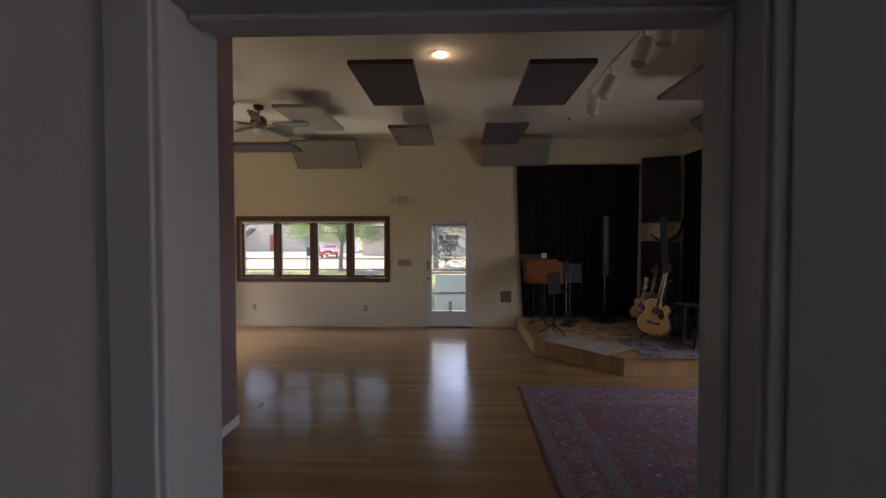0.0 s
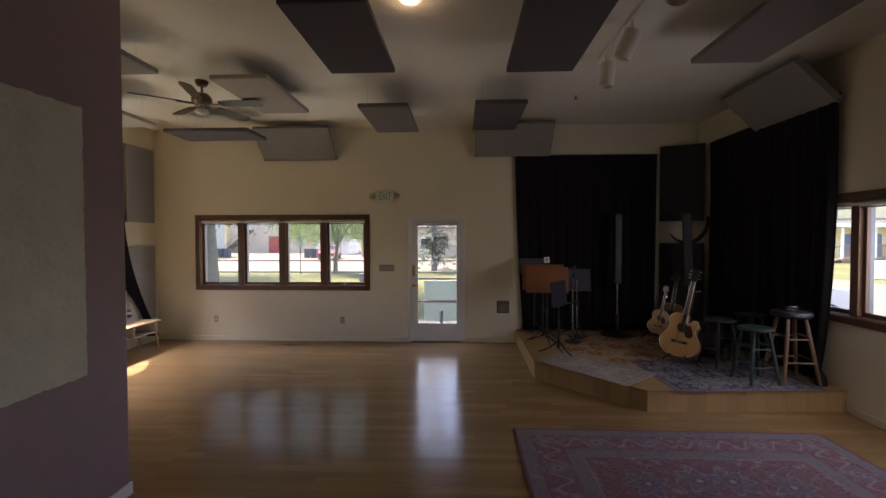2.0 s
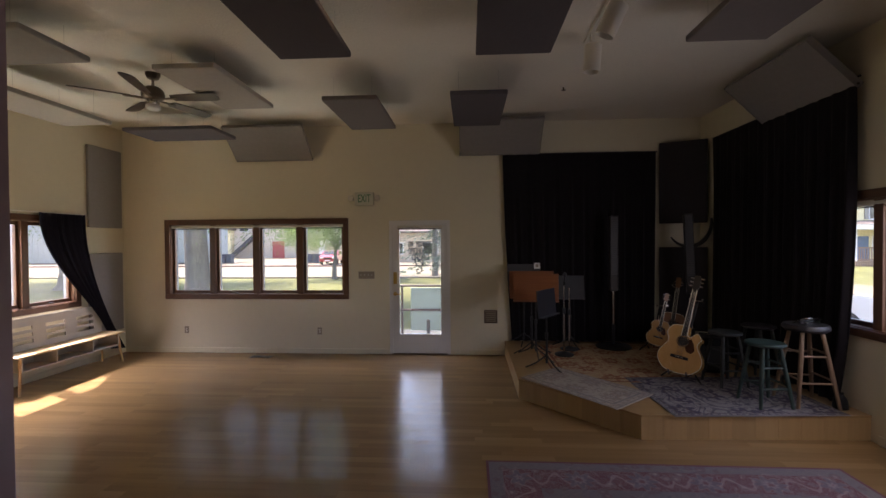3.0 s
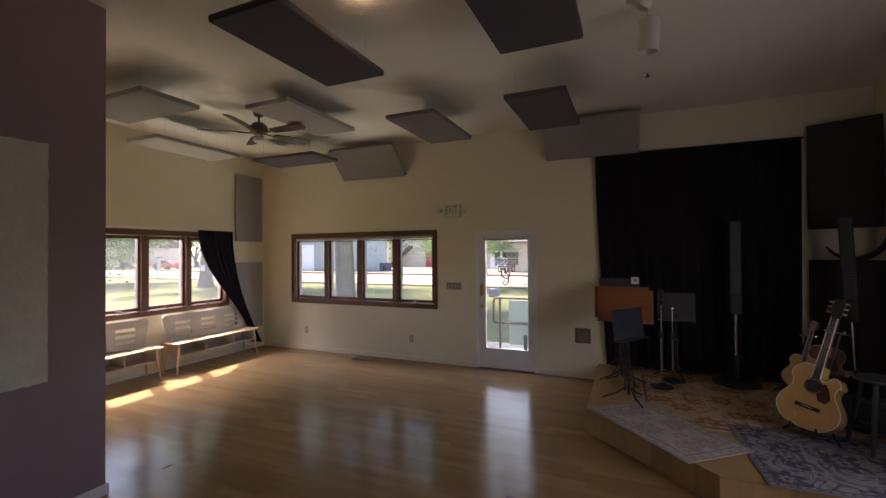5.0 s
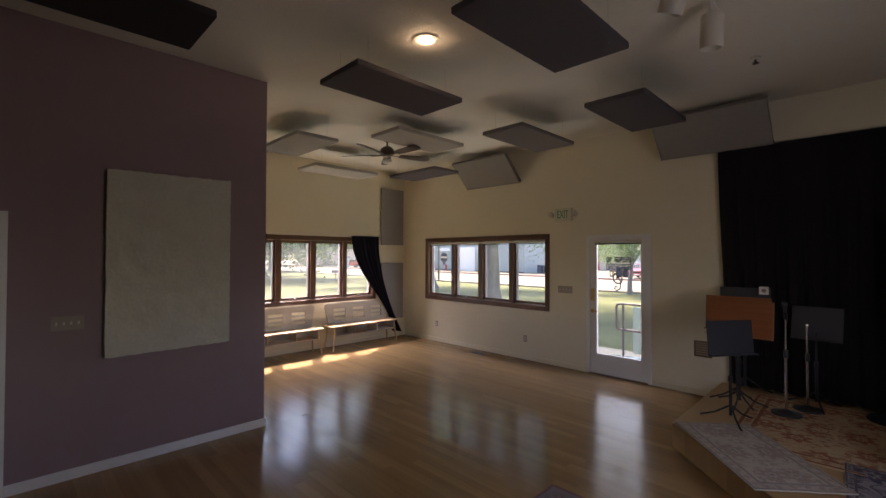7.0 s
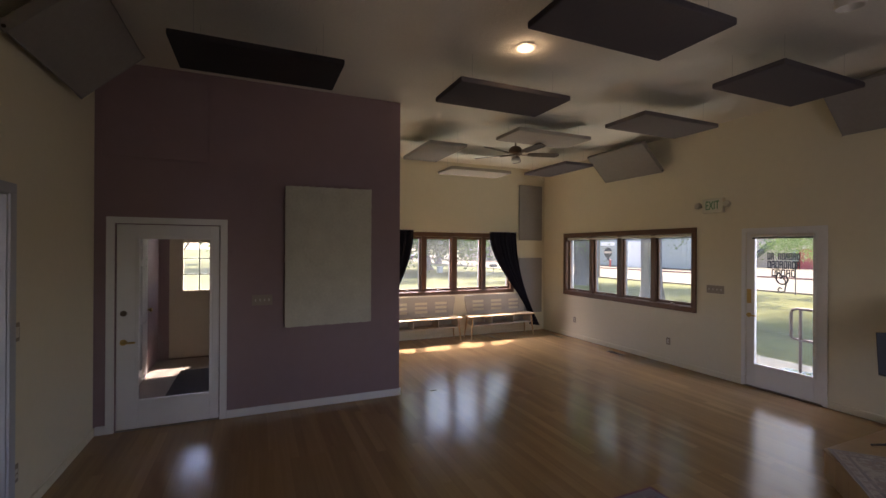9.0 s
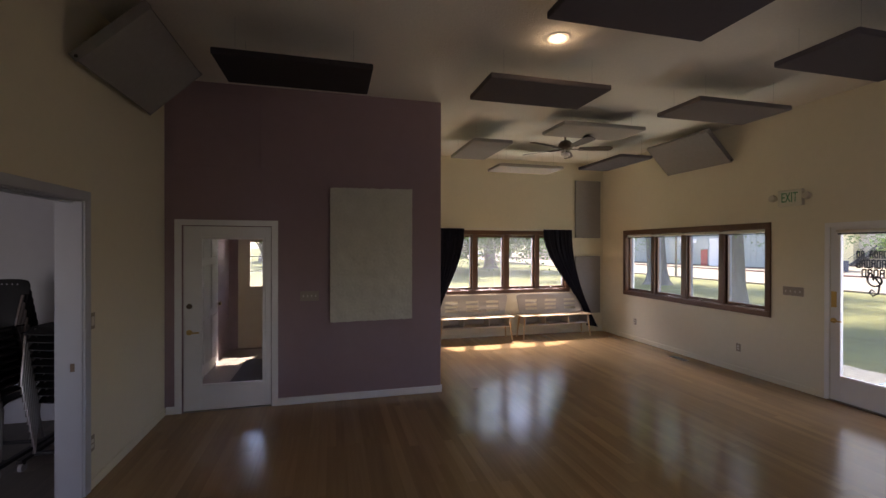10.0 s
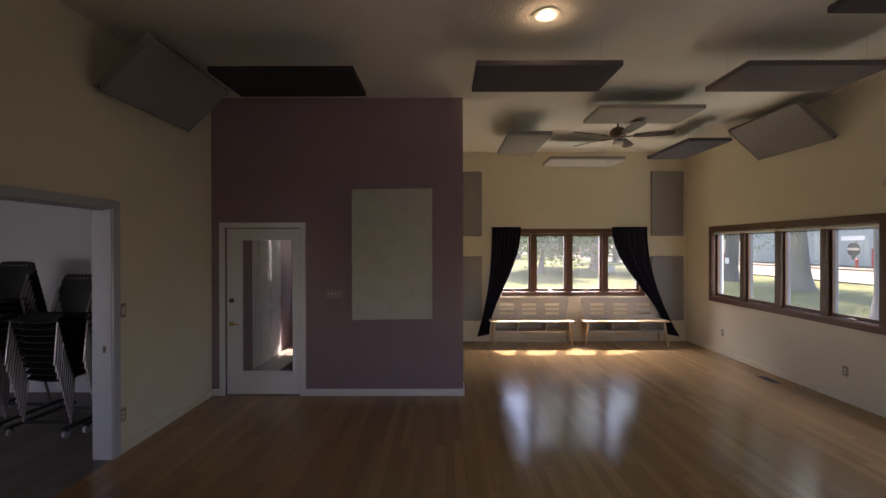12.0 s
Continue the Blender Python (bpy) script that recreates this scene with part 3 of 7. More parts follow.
solo("wall_alcove", box(B(), XW, XP - 0.13, YA - 0.13, YA, ZF, ZC), CREAM, "cream painted side wall of the alcove", "wall", kind="structure")
solo("wall_vestibule_north", box(B(), XW, XP - 0.13, 2.62, 2.74, ZF, ZC), MAUVE, "mauve painted wall of the vestibule", "wall", kind="structure")
solo("wall_vestibule_west", wall_along(B(), "y", XW, XW + 0.006, YS, 2.62, ZF, ZC, [(VDOOR[0] + 0.02, VDOOR[1] - 0.02, ZF, VDOOR[3] - 0.01)]), MAUVE, "mauve painted wall round the outer door", "wall", kind="structure")
solo("wall_vestibule_south", box(B(), XW, XP - 0.13, YS - 0.13, YS, ZF, ZC), MAUVE, "mauve painted wall of the vestibule", "wall", kind="structure")
solo("wall_store_west", box(B(), -2.30, -2.17, -2.6, YS - 0.13, ZF, ZC), GREYWALL, "pale grey painted wall of the store room", "wall", kind="structure")
solo("wall_store_south", box(B(), XW, XE + 0.16, -2.76, -2.6, ZF, ZC), GREYWALL, "pale grey painted wall of the store room", "wall", kind="structure")
# the store room's side of the south wall is painted pale grey
bm = wall_along(B(), "x", YS - 0.158, YS - 0.13, -2.17, XE, ZF, 2.6, [SOPEN])
solo("wall_lining", bm, GREYWALL, "pale grey painted lining of the wall", "wall", kind="structure")
solo("ceiling", box(B(), XW - 0.16, XE + 0.16, -2.76, YN + 0.16, ZC, ZC + 0.15), CEIL, "cream textured ceiling", "ceiling", kind="structure")
solo("ceiling_store", box(B(), -2.17, XE, -2.6, YS - 0.158, 2.6, 2.7), CEIL, "plain pale ceiling of the store room", "ceiling", kind="structure")
# roof above the outer walls; the unseen eaves board is added to trim the sun
solo("roof", box(B(), XW - 1.0, XE + 1.1, -3.9, YN + 0.95, ZC + 0.16, ZC + 0.36), ROOFING, "brown shingled flat roof", "roof", kind="structure")
bm = box(B(), XW - 0.52, XW - 0.17, -3.4, YN + 0.9, 2.62, 2.78)
solo("eaves", bm, TANWALL, "unseen tan board added to trim the sun at the west window", "eaves", kind="structure")
solo("ground_slab", box(B(), XW - 0.16, XE + 0.16, -2.76, YN + 0.16, -0.45, ZF - 0.02), CONCRETE, "concrete base under the hall", "foundation", kind="structure")


def trim_run(name, pieces, label, material=WHITE):
    for k, (x0, x1, y0, y1, z0, z1) in enumerate(pieces):
        solo(name, box(B(), x0, x1, y0, y1, z0, z1, 0.004), material, label, "trim", kind="structure")


H, T = ZF + 0.085, 0.016
trim_run("baseboard", [
    (XP, XP + T, YS + T, WDOOR[0] - 0.075, ZF, H), (XP, XP + T, WDOOR[1] + 0.075, YA + T, ZF, H), (XP - 0.3, XP, YA, YA + T, ZF, H)],
    "white painted baseboard along the wall foot")
CREAM_RUN = [(XW + T, NDOOR[0] - 0.05, YN - T, YN), (NDOOR[1] + 0.05, 1.18, YN - T, YN), (XW, XW + T, YA, YN),
             (XP + T, SOPEN[0] - 0.075, YS, YS + T), (SOPEN[1] + 0.075, XE - T, YS, YS + T), (XE - T, XE, YS, 5.70)]
trim_run("baseboard", [(*q, ZF, ZF + 0.080) for q in CREAM_RUN], "cream painted baseboard along the wall foot", CREAM)
# cased opening in the south wall: jambs, head and casings on both sides
a, b, _, h = SOPEN
yb = YS - 0.160    # the jamb's edge on the store room's side
trim_run("opening_trim", [
    (a - 0.004, a + 0.018, yb, YS + 0.006, ZF, h), (b - 0.018, b + 0.004, yb, YS + 0.006, ZF, h), (a + 0.018, b - 0.018, yb, YS + 0.006, h - 0.018, h + 0.004),
    (b - 0.030, b - 0.018, YS - 0.090, YS - 0.048, ZF, h - 0.030), (a + 0.018, b - 0.018, YS - 0.090, YS - 0.048, h - 0.030, h - 0.018),
    (a - 0.07, a + 0.010, YS + 0.006, YS + 0.022, ZF, h - 0.010), (b - 0.010, b + 0.07, YS + 0.006, YS + 0.022, ZF, h - 0.010), (a - 0.07, b + 0.07, YS + 0.006, YS + 0.022, h - 0.010, h + 0.06),
    (a - 0.07, a + 0.008, yb - 0.012, yb, ZF, h - 0.010), (b - 0.008, b + 0.07, yb - 0.012, yb, ZF, h - 0.010), (a - 0.07, b + 0.07, yb - 0.012, yb, h - 0.010, h + 0.06)],
    "pale painted casing of the wall opening", JAMBPAINT)
leaf_door = thing("door_5", "pale painted store room door, standing wide open", "door", at=(b + 0.012, yb - 0.022, 0), rz=60, kind="structure")
part("leaf", box(B(), 0, 0.042, -0.93, 0, ZF + 0.012, h - 0.03, 0.003), JAMBPAINT, leaf_door)
for z in (0.25, 1.05, 1.85):
    part("hinge", rod(B(), (0.048, -0.006, z - 0.045), (0.048, -0.006, z + 0.045), 0.007, n=10), BRONZE, leaf_door, smooth=True)
# door casings
a, b, _, h = NDOOR
trim_run("door_trim", [
    (a - 0.045, a + 0.012, YN - 0.014, YN, ZF, h - 0.012), (b - 0.012, b + 0.045, YN - 0.014, YN, ZF, h - 0.012), (a - 0.045, b + 0.045, YN - 0.014, YN, h - 0.012, h + 0.045)],
    "white painted door casing")
a, b, _, h = WDOOR
trim_run("door_trim", [
    (XP, XP + 0.018, a - 0.075, a - 0.006, ZF, h + 0.004), (XP, XP + 0.018, b + 0.006, b + 0.075, ZF, h + 0.004), (XP, XP + 0.018, a - 0.075, b + 0.075, h + 0.004, h + 0.068)],
    "white painted door casing")
solo("threshold", box(B(), NDOOR[0], NDOOR[1], YN - 0.03, YN + 0.16, ZF - 0.012, ZF + 0.014, 0.004), BRONZE, "dark metal door threshold", "threshold", kind="structure")


# ---- windows ----
def window(name, axis, face, out, span, label, blind=True):
    """A four-light casement. axis: the wall's way; face: the wall's inner face; out: +1 or -1 to the outside."""
    p, q, lo, hi = span
    w = thing(name, label, "window", kind="structure")
    along = BROWN if axis == "x" else BROWN_Y

    def bx(a0, a1, d0, d1, z0, z1, bev=0.004):
        c0, c1 = sorted((face + out * d0, face + out * d1))
        return box(B(), a0, a1, c0, c1, z0, z1, bev) if axis == "x" else box(B(), c0, c1, a0, a1, z0, z1, bev)

    for z0, z1, nm in ((lo - 0.065, lo + 0.012, "sill"), (hi - 0.012, hi + 0.068, "head_casing")):
        part(nm, bx(p - 0.07, q + 0.07, -0.022, 0.0, z0, z1), along, w)
    for a0, a1 in ((p - 0.07, p + 0.012), (q - 0.012, q + 0.07)):
        part("side_casing", bx(a0, a1, -0.020, 0.0, lo + 0.012, hi - 0.012), BROWN_Z, w)
    part("bottom_jamb", bx(p, q, 0.0, 0.15, lo, lo + 0.022), along, w)
    part("top_jamb", bx(p, q, 0.0, 0.15, hi - 0.022, hi), along, w)
    for a0, a1 in ((p, p + 0.022), (q - 0.022, q)):
        part("side_jamb", bx(a0, a1, 0.0, 0.15, lo + 0.022, hi - 0.022), BROWN_Z, w)
    step = (q - p) / 4
    for k in (1, 2, 3):
        wide = 0.045 if k != 2 else 0.055
        part("mullion", bx(p + k * step - wide, p + k * step + wide, 0.012, 0.11, lo + 0.022, hi - 0.022), BROWN_Z, w)
    for k in range(4):
        a0 = p + k * step + (0.022 if k == 0 else 0.047)
        a1 = p + (k + 1) * step - (0.022 if k == 3 else 0.047)
        s = part("sash", bx(a0 + 0.004, a1 - 0.004, 0.055, 0.095, lo + 0.026, lo + 0.072), along, w)
        part("sash_rail", bx(a0 + 0.004, a1 - 0.004, 0.055, 0.095, hi - 0.072, hi - 0.026), along, s)
        for b0, b1 in ((a0 + 0.004, a0 + 0.036), (a1 - 0.036, a1 - 0.004)):
            part("sash_stile", bx(b0, b1, 0.055, 0.095, lo + 0.072, hi - 0.072), BROWN_Z, s)
        g = part("pane", bx(a0 + 0.036, a1 - 0.036, 0.072, 0.078, lo + 0.072, hi - 0.072, 0.0), GLASS, s)
        g.visible_shadow = False
        for b0, b1 in ((a0 + 0.006, a0 + 0.034), (a1 - 0.034, a1 - 0.006)):
            part("outer_stile", bx(b0, b1, 0.096, 0.136, lo + 0.03, hi - 0.03, 0.003), CLADDING, s, "pale grey outer cladding")
        mid = (a0 + a1) / 2
        c = bx(mid - 0.035, mid + 0.035, 0.028, 0.054, lo + 0.022, lo + 0.040)
        crank = part("crank", c, CHROME if k % 2 else BRONZE, s)
        part("crank_arm", bx(mid - 0.055, mid + 0.02, 0.016, 0.028, lo + 0.040, lo + 0.052), CHROME, crank)
    if blind:
        for a0, a1 in ((p + 0.03, (p + q) / 2 - 0.006), ((p + q) / 2 + 0.006, q - 0.03)):
            c = face + out * 0.03
            z = hi - 0.052
            ends = ((a0, c, z), (a1, c, z)) if axis == "x" else ((c, a0, z), (c, a1, z))
            part("roller_blind", rod(B(), *ends, 0.024, n=16), LAMPWHITE, w, "rolled-up off-white blind", smooth=True)
            part("blind_bar", bx(a0, a1, 0.024, 0.036, z - 0.042, z - 0.028), EBONY, w)
    return w


window("window_1", "x", YN, 1, NWIN, "brown stained wooden window with four casements and a rolled blind")
window("window_2", "y", XW, -1, WWIN, "brown stained wooden window with four casements", blind=False)
window("window_3", "y", XE, 1, EWIN, "brown stained wooden window with casements and a rolled blind")
# outer cladding strips beside the panes, pale and seen through the glass
for a in (NWIN[0] - 0.02, NWIN[1]):
    solo("brick_mould", box(B(), a, a + 0.02, YN + 0.16, YN + 0.20, NWIN[2], NWIN[3]), WHITE, "white outer window moulding", "trim", kind="structure")

# ---- doors ----
def lever(parent, x, y, z, out, side, material=BRASS):
    """A lever handle and its rose; out: the way off the leaf, side: the way of the lever."""
    o, s = Vector(out), Vector(side)
    p = Vector((x, y, z))
    r = part("door_handle", rod(B(), p, p + o * 0.012, 0.030, n=20), material, parent, "polished brass lever handle", smooth=True)
    part("lever", pipe(B(), [p + o * 0.01, p + o * 0.05, p + o * 0.055 + s * 0.03, p + o * 0.052 + s * 0.11], 0.009, 10), material, r, smooth=True)
    return r


a, b, _, h = NDOOR
door = thing("door_1", "white painted glazed outer door with brass fittings, closed", "door", kind="structure")
y0, y1 = YN + 0.012, YN + 0.056
gx0, gx1, gz0, gz1 = -0.485, 0.190, 0.285, 1.985
part("leaf_stile", box(B(), a + 0.006, gx0, y0, y1, ZF + 0.014, h - 0.006, 0.003), WHITE, door)
part("leaf_stile", box(B(), gx1, b - 0.006, y0, y1, ZF + 0.014, h - 0.006, 0.003), WHITE, door)
part("bottom_rail", box(B(), gx0, gx1, y0, y1, ZF + 0.014, gz0, 0.003), WHITE, door)
part("top_rail", box(B(), gx0, gx1, y0, y1, gz1, h - 0.006, 0.003), WHITE, door)
for q in ((gx0 - 0.028, gx0 + 0.006, gz0 - 0.028, gz1 + 0.028), (gx1 - 0.006, gx1 + 0.028, gz0 - 0.028, gz1 + 0.028)):
    part("glazing_bead", box(B(), q[0], q[1], y0 - 0.012, y0, q[2], q[3], 0.004), WHITE, door)
for q in ((gz0 - 0.028, gz0 + 0.006), (gz1 - 0.006, gz1 + 0.028)):
    part("glazing_bead", box(B(), gx0 + 0.006, gx1 - 0.006, y0 - 0.012, y0, q[0], q[1], 0.004), WHITE, door)
g = part("pane", box(B(), gx0 + 0.006, gx1 - 0.006, y0 + 0.018, y0 + 0.024, gz0 + 0.006, gz1 - 0.006), GLASS, door)
g.visible_shadow = False
part("roller_blind", rod(B(), (gx0 - 0.02, y0 - 0.035, gz1 + 0.03), (gx1 + 0.02, y0 - 0.035, gz1 + 0.03), 0.018, n=14), LAMPWHITE, door, smooth=True)
part("blind_bar", box(B(), gx0 - 0.01, gx1 + 0.01, y0 - 0.040, y0 - 0.028, gz1 - 0.012, gz1 + 0.006, 0.003), EBONY, door)
part("lock_plate", box(B(), a + 0.018, a + 0.075, y0 - 0.008, y0, 1.10, 1.29, 0.003), BRASS, door, "brass lock plate")
lever(door, a + 0.046, y0, 0.94, (0, -1, 0), (1, 0, 0))
for z in (0.25, 1.03, 1.82):
    part("hinge", rod(B(), (b - 0.002, y0 - 0.006, z - 0.045), (b - 0.002, y0 - 0.006, z + 0.045), 0.007, n=10), BRASS, door, smooth=True)
# the vinyl mark on the pane: three rows of open bars over a curl
mark = thing("window_decal", "black vinyl lettering and curl stuck on the door pane", "decal", at=(-0.15, y0 + 0.016, 1.62))
for z, tall, half, n in ((0.120, 0.043, 0.190, 9), (0.012, 0.050, 0.190, 8), (-0.094, 0.047, 0.140, 5)):
    for j in range(n):
        if n == 9 and j == 2:
            continue
        xx, wid = -half + (j + 0.5) * 2 * half / n, 0.86 * half / n
        bm = B()
        for sx in (-1, 1):
            box(bm, xx + sx * wid - (0.013 if sx > 0 else 0), xx + sx * wid + (0 if sx > 0 else 0.013), -0.002, 0, z - tall, z + tall)
        for zz in ((z + tall - 0.014, z - 0.006) if j % 2 else (z + tall - 0.014, z - tall)):
            box(bm, xx - wid + 0.013, xx + wid - 0.013, -0.002, 0, zz, zz + 0.018)
        part("bar", bm, INK, mark)
curl = [((0.088 - 0.0090 * t) * math.cos(t + 2.2), -0.001, -0.165 + (0.095 - 0.010 * t) * math.sin(t + 2.2)) for t in np.linspace(0.0, 7.4, 44)]
part("curl", pipe(B(), curl, 0.010, 8), INK, mark, smooth=True)
part("curl", pipe(B(), [(-0.045, -0.001, -0.09), (0.0, -0.001, -0.15), (0.035, -0.001, -0.21), (0.020, -0.001, -0.315), (-0.030, -0.001, -0.345), (-0.062, -0.001, -0.310), (-0.040, -0.001, -0.275), (-0.015, -0.001, -0.295)], 0.009, 8), INK, mark, smooth=True)

a, b, _, h = WDOOR
door = thing("door_2", "white painted inner door with a full glass pane, closed", "door", kind="structure")
x0, x1 = XP - 0.060, XP - 0.016
gy0, gy1, gz0, gz1 = 1.355, 1.995, 0.265, 1.905
part("leaf_stile", box(B(), x0, x1, a + 0.005, gy0, ZF + 0.012, h - 0.005, 0.003), WHITE, door)
part("leaf_stile", box(B(), x0, x1, gy1, b - 0.005, ZF + 0.012, h - 0.005, 0.003), WHITE, door)
part("bottom_rail", box(B(), x0, x1, gy0, gy1, ZF + 0.012, gz0, 0.003), WHITE, door)
part("top_rail", box(B(), x0, x1, gy0, gy1, gz1, h - 0.005, 0.003), WHITE, door)
for q in ((gy0 - 0.026, gy0 + 0.006), (gy1 - 0.006, gy1 + 0.026)):
    part("glazing_bead", box(B(), x1, x1 + 0.011, q[0], q[1], gz0 - 0.026, gz1 + 0.026, 0.004), WHITE, door)
for q in ((gz0 - 0.026, gz0 + 0.006), (gz1 - 0.006, gz1 + 0.026)):
    part("glazing_bead", box(B(), x1, x1 + 0.011, gy0 + 0.006, gy1 - 0.006, q[0], q[1], 0.004), WHITE, door)
g = part("pane", box(B(), x1 - 0.026, x1 - 0.020, gy0 + 0.006, gy1 - 0.006, gz0 + 0.006, gz1 - 0.006), GLASS, door)
g.visible_shadow = False
lever(door, x1, a + 0.065, 0.86, (1, 0, 0), (0, 1, 0))
part("deadbolt", rod(B(), (x1, a + 0.065, 1.15), (x1 + 0.022, a + 0.065, 1.15), 0.030, 0.026, 20), BRONZE, door, "round bronze deadbolt", smooth=True)

# six-panel door in the vestibule's side wall
door = thing("door_3", "white six-panel door with a brass knob in the vestibule", "door", kind="structure")
dx0, dx1, dy = -4.18, -3.25, YS
part("leaf", box(B(), dx0, dx1, dy, dy + 0.034, ZF + 0.01, 2.03, 0.003), WHITE, door)
for cx in (dx0 + 0.25, dx1 - 0.25):
    for z0, z1 in ((0.16, 0.78), (0.90, 1.55), (1.66, 1.92)):
        part("raised_panel", box(B(), cx - 0.14, cx + 0.14, dy + 0.034, dy + 0.046, z0, z1, 0.011, seg=1), WHITE, door)
        for q in ((cx - 0.165, cx - 0.15, z0 - 0.02, z1 + 0.02), (cx + 0.15, cx + 0.165, z0 - 0.02, z1 + 0.02)):
            part("panel_moulding", box(B(), q[0], q[1], dy + 0.034, dy + 0.042, q[2], q[3], 0.003, seg=1), WHITE, door)
part("knob", lathe(B(), [(0.026, 0), (0.026, 0.006), (0.010, 0.012), (0.010, 0.035), (0.027, 0.045), (0.030, 0.058), (0.020, 0.07), (0.0, 0.072)], 18, m=Matrix.Rotation(radians(-90), 4, "X"), at=(dx0 + 0.07, dy + 0.034, 0.93)), BRASS, door, "brass knob", smooth=True)
trim_run("door_trim", [(dx0 - 0.075, dx0 - 0.004, dy, dy + 0.02, ZF, 2.04), (dx1 + 0.004, dx1 + 0.075, dy, dy + 0.02, ZF, 2.04), (dx0 - 0.075, dx1 + 0.075, dy, dy + 0.02, 2.04, 2.11)], "white painted door casing")
# outer door of the vestibule with a half pane
a, b, _, h = VDOOR
door = thing("door_4", "cream outer door with a muntined half pane", "door", kind="structure")
x0, x1 = XW - 0.10, XW - 0.055
gy0, gy1, gz0, gz1 = 1.33, 1.81, 1.10, 1.90
part("leaf_stile", box(B(), x0, x1, a + 0.005, gy0, ZF + 0.012, h - 0.005, 0.003), CREAM, door)
part("leaf_stile", box(B(), x0, x1, gy1, b - 0.005, ZF + 0.012, h - 0.005, 0.003), CREAM, door)
part("bottom_rail", box(B(), x0, x1, gy0, gy1, ZF + 0.012, gz0, 0.003), CREAM, door)
part("top_rail", box(B(), x0, x1, gy0, gy1, gz1, h - 0.005, 0.003), CREAM, door)
g = part("pane", box(B(), x0 + 0.02, x0 + 0.026, gy0, gy1, gz0, gz1), GLASS, door)
g.visible_shadow = False
# added strip, keeps the lamp outside from shining in under the leaf
part("threshold", box(B(), XW - 0.158, XW - 0.001, a + 0.002, b - 0.002, ZF - 0.018, ZF + 0.011, 0.003), BRONZE, door, "added bronze strip that closes the gap under the door")
part("muntin", box(B(), x1 - 0.012, x1 + 0.004, (gy0 + gy1) / 2 - 0.009, (gy0 + gy1) / 2 + 0.009, gz0, gz1, 0.003), WHITE, door)
for z in (gz0 + 0.27, gz0 + 0.54):
    part("muntin", box(B(), x1 - 0.012, x1 + 0.002, gy0, gy1, z - 0.009, z + 0.009, 0.003), WHITE, door)
solo("floor_vestibule", box(B(), XW, XP - 0.13, YS, 2.62, ZF - 0.02, ZF), TILE, "grey beige vinyl floor of the vestibule", "floor", kind="structure")
solo("door_mat", box(B(), -4.30, -2.75, 1.42, 2.15, ZF, ZF + 0.012, 0.004), MATGREY, "charcoal ribbed mat on the vestibule floor", "mat")

# hatch in the mauve wall above the door
hatch = thing("wall_hatch", "mauve painted access hatch high in the wall", "hatch", at=(XP, 1.51, 3.14), kind="structure")
part("panel", box(B(), 0, 0.010, -0.46, 0.46, -0.42, 0.42, 0.004), MAUVE, hatch)
for q in ((-0.475, -0.462, -0.43, 0.43), (0.462, 0.475, -0.43, 0.43)):
    part("edge_strip", box(B(), 0, 0.006, *q, 0.002), MAUVE, hatch)
part("edge_strip", box(B(), 0, 0.006, -0.462, 0.462, -0.435, -0.424, 0.002), MAUVE, hatch)
for y in (-0.035, 0.085):
    part("hook", box(B(), 0.010, 0.026, y - 0.012, y + 0.012, -0.13, -0.105, 0.003), MAUVE, hatch)


# ---- plates on the walls ----
def plate(name, label, at, rz, w, h, holes, material, dark):
    """A wall plate that faces its own -y; holes: (x, z, w, h) of the proud pieces."""
    t = thing(name, label, name.replace("_", " "), at=at, rz=rz)
    part("cover", box(B(), -w / 2, w / 2, -0.006, 0, -h / 2, h / 2, 0.0025), material, t)
    for x, z, ww, hh in holes:
        part("insert", box(B(), x - ww / 2, x + ww / 2, -0.012, -0.006, z - hh / 2, z + hh / 2, 0.001, seg=1), dark, t)
    return t


SOCK = [(0, 0.019, 0.030, 0.026), (0, -0.019, 0.030, 0.026)]
plate("wall_outlet", "taupe duplex outlet on the cream wall", (-4.05, YN, 0.345), 0, 0.072, 0.115, SOCK, TAUPE, OFFWHITE)
plate("wall_outlet", "taupe duplex outlet on the cream wall", (-1.80, YN, 0.335), 0, 0.072, 0.115, SOCK, TAUPE, OFFWHITE)
plate("wall_outlet", "off-white duplex outlet low on the wall", (-0.55, YS, 0.312), 180, 0.075, 0.12, SOCK, TAUPE, OFFWHITE)
plate("light_switch", "off-white light switch beside the opening", (-0.555, YS, 1.246), 180, 0.078, 0.125, [(0, 0, 0.034, 0.068)], TAUPE, OFFWHITE)
plate("light_switch", "cream four-gang light switch plate", (XP, 2.51, 1.235), 90, 0.21, 0.115, [(-0.069, 0, 0.012, 0.026), (-0.023, 0, 0.012, 0.026), (0.023, 0, 0.012, 0.026), (0.069, 0, 0.012, 0.026)], PLATE, OFFWHITE)
plate("light_switch", "cream four-gang light switch plate by the door", (-1.02, YN, 1.245), 0, 0.26, 0.115, [(-0.09, 0, 0.012, 0.026), (-0.03, 0, 0.012, 0.026), (0.03, 0, 0.012, 0.026), (0.09, 0, 0.012, 0.026)], PLATE, OFFWHITE)
strike = thing("strike_plate", "small brass strike plate on the opening's jamb", "strike plate", at=(SOPEN[0] + 0.018, YS - 0.055, 0.93))
part("plate", box(B(), 0, 0.003, -0.014, 0.014, -0.03, 0.03, 0.001, seg=1), BRONZE, strike)

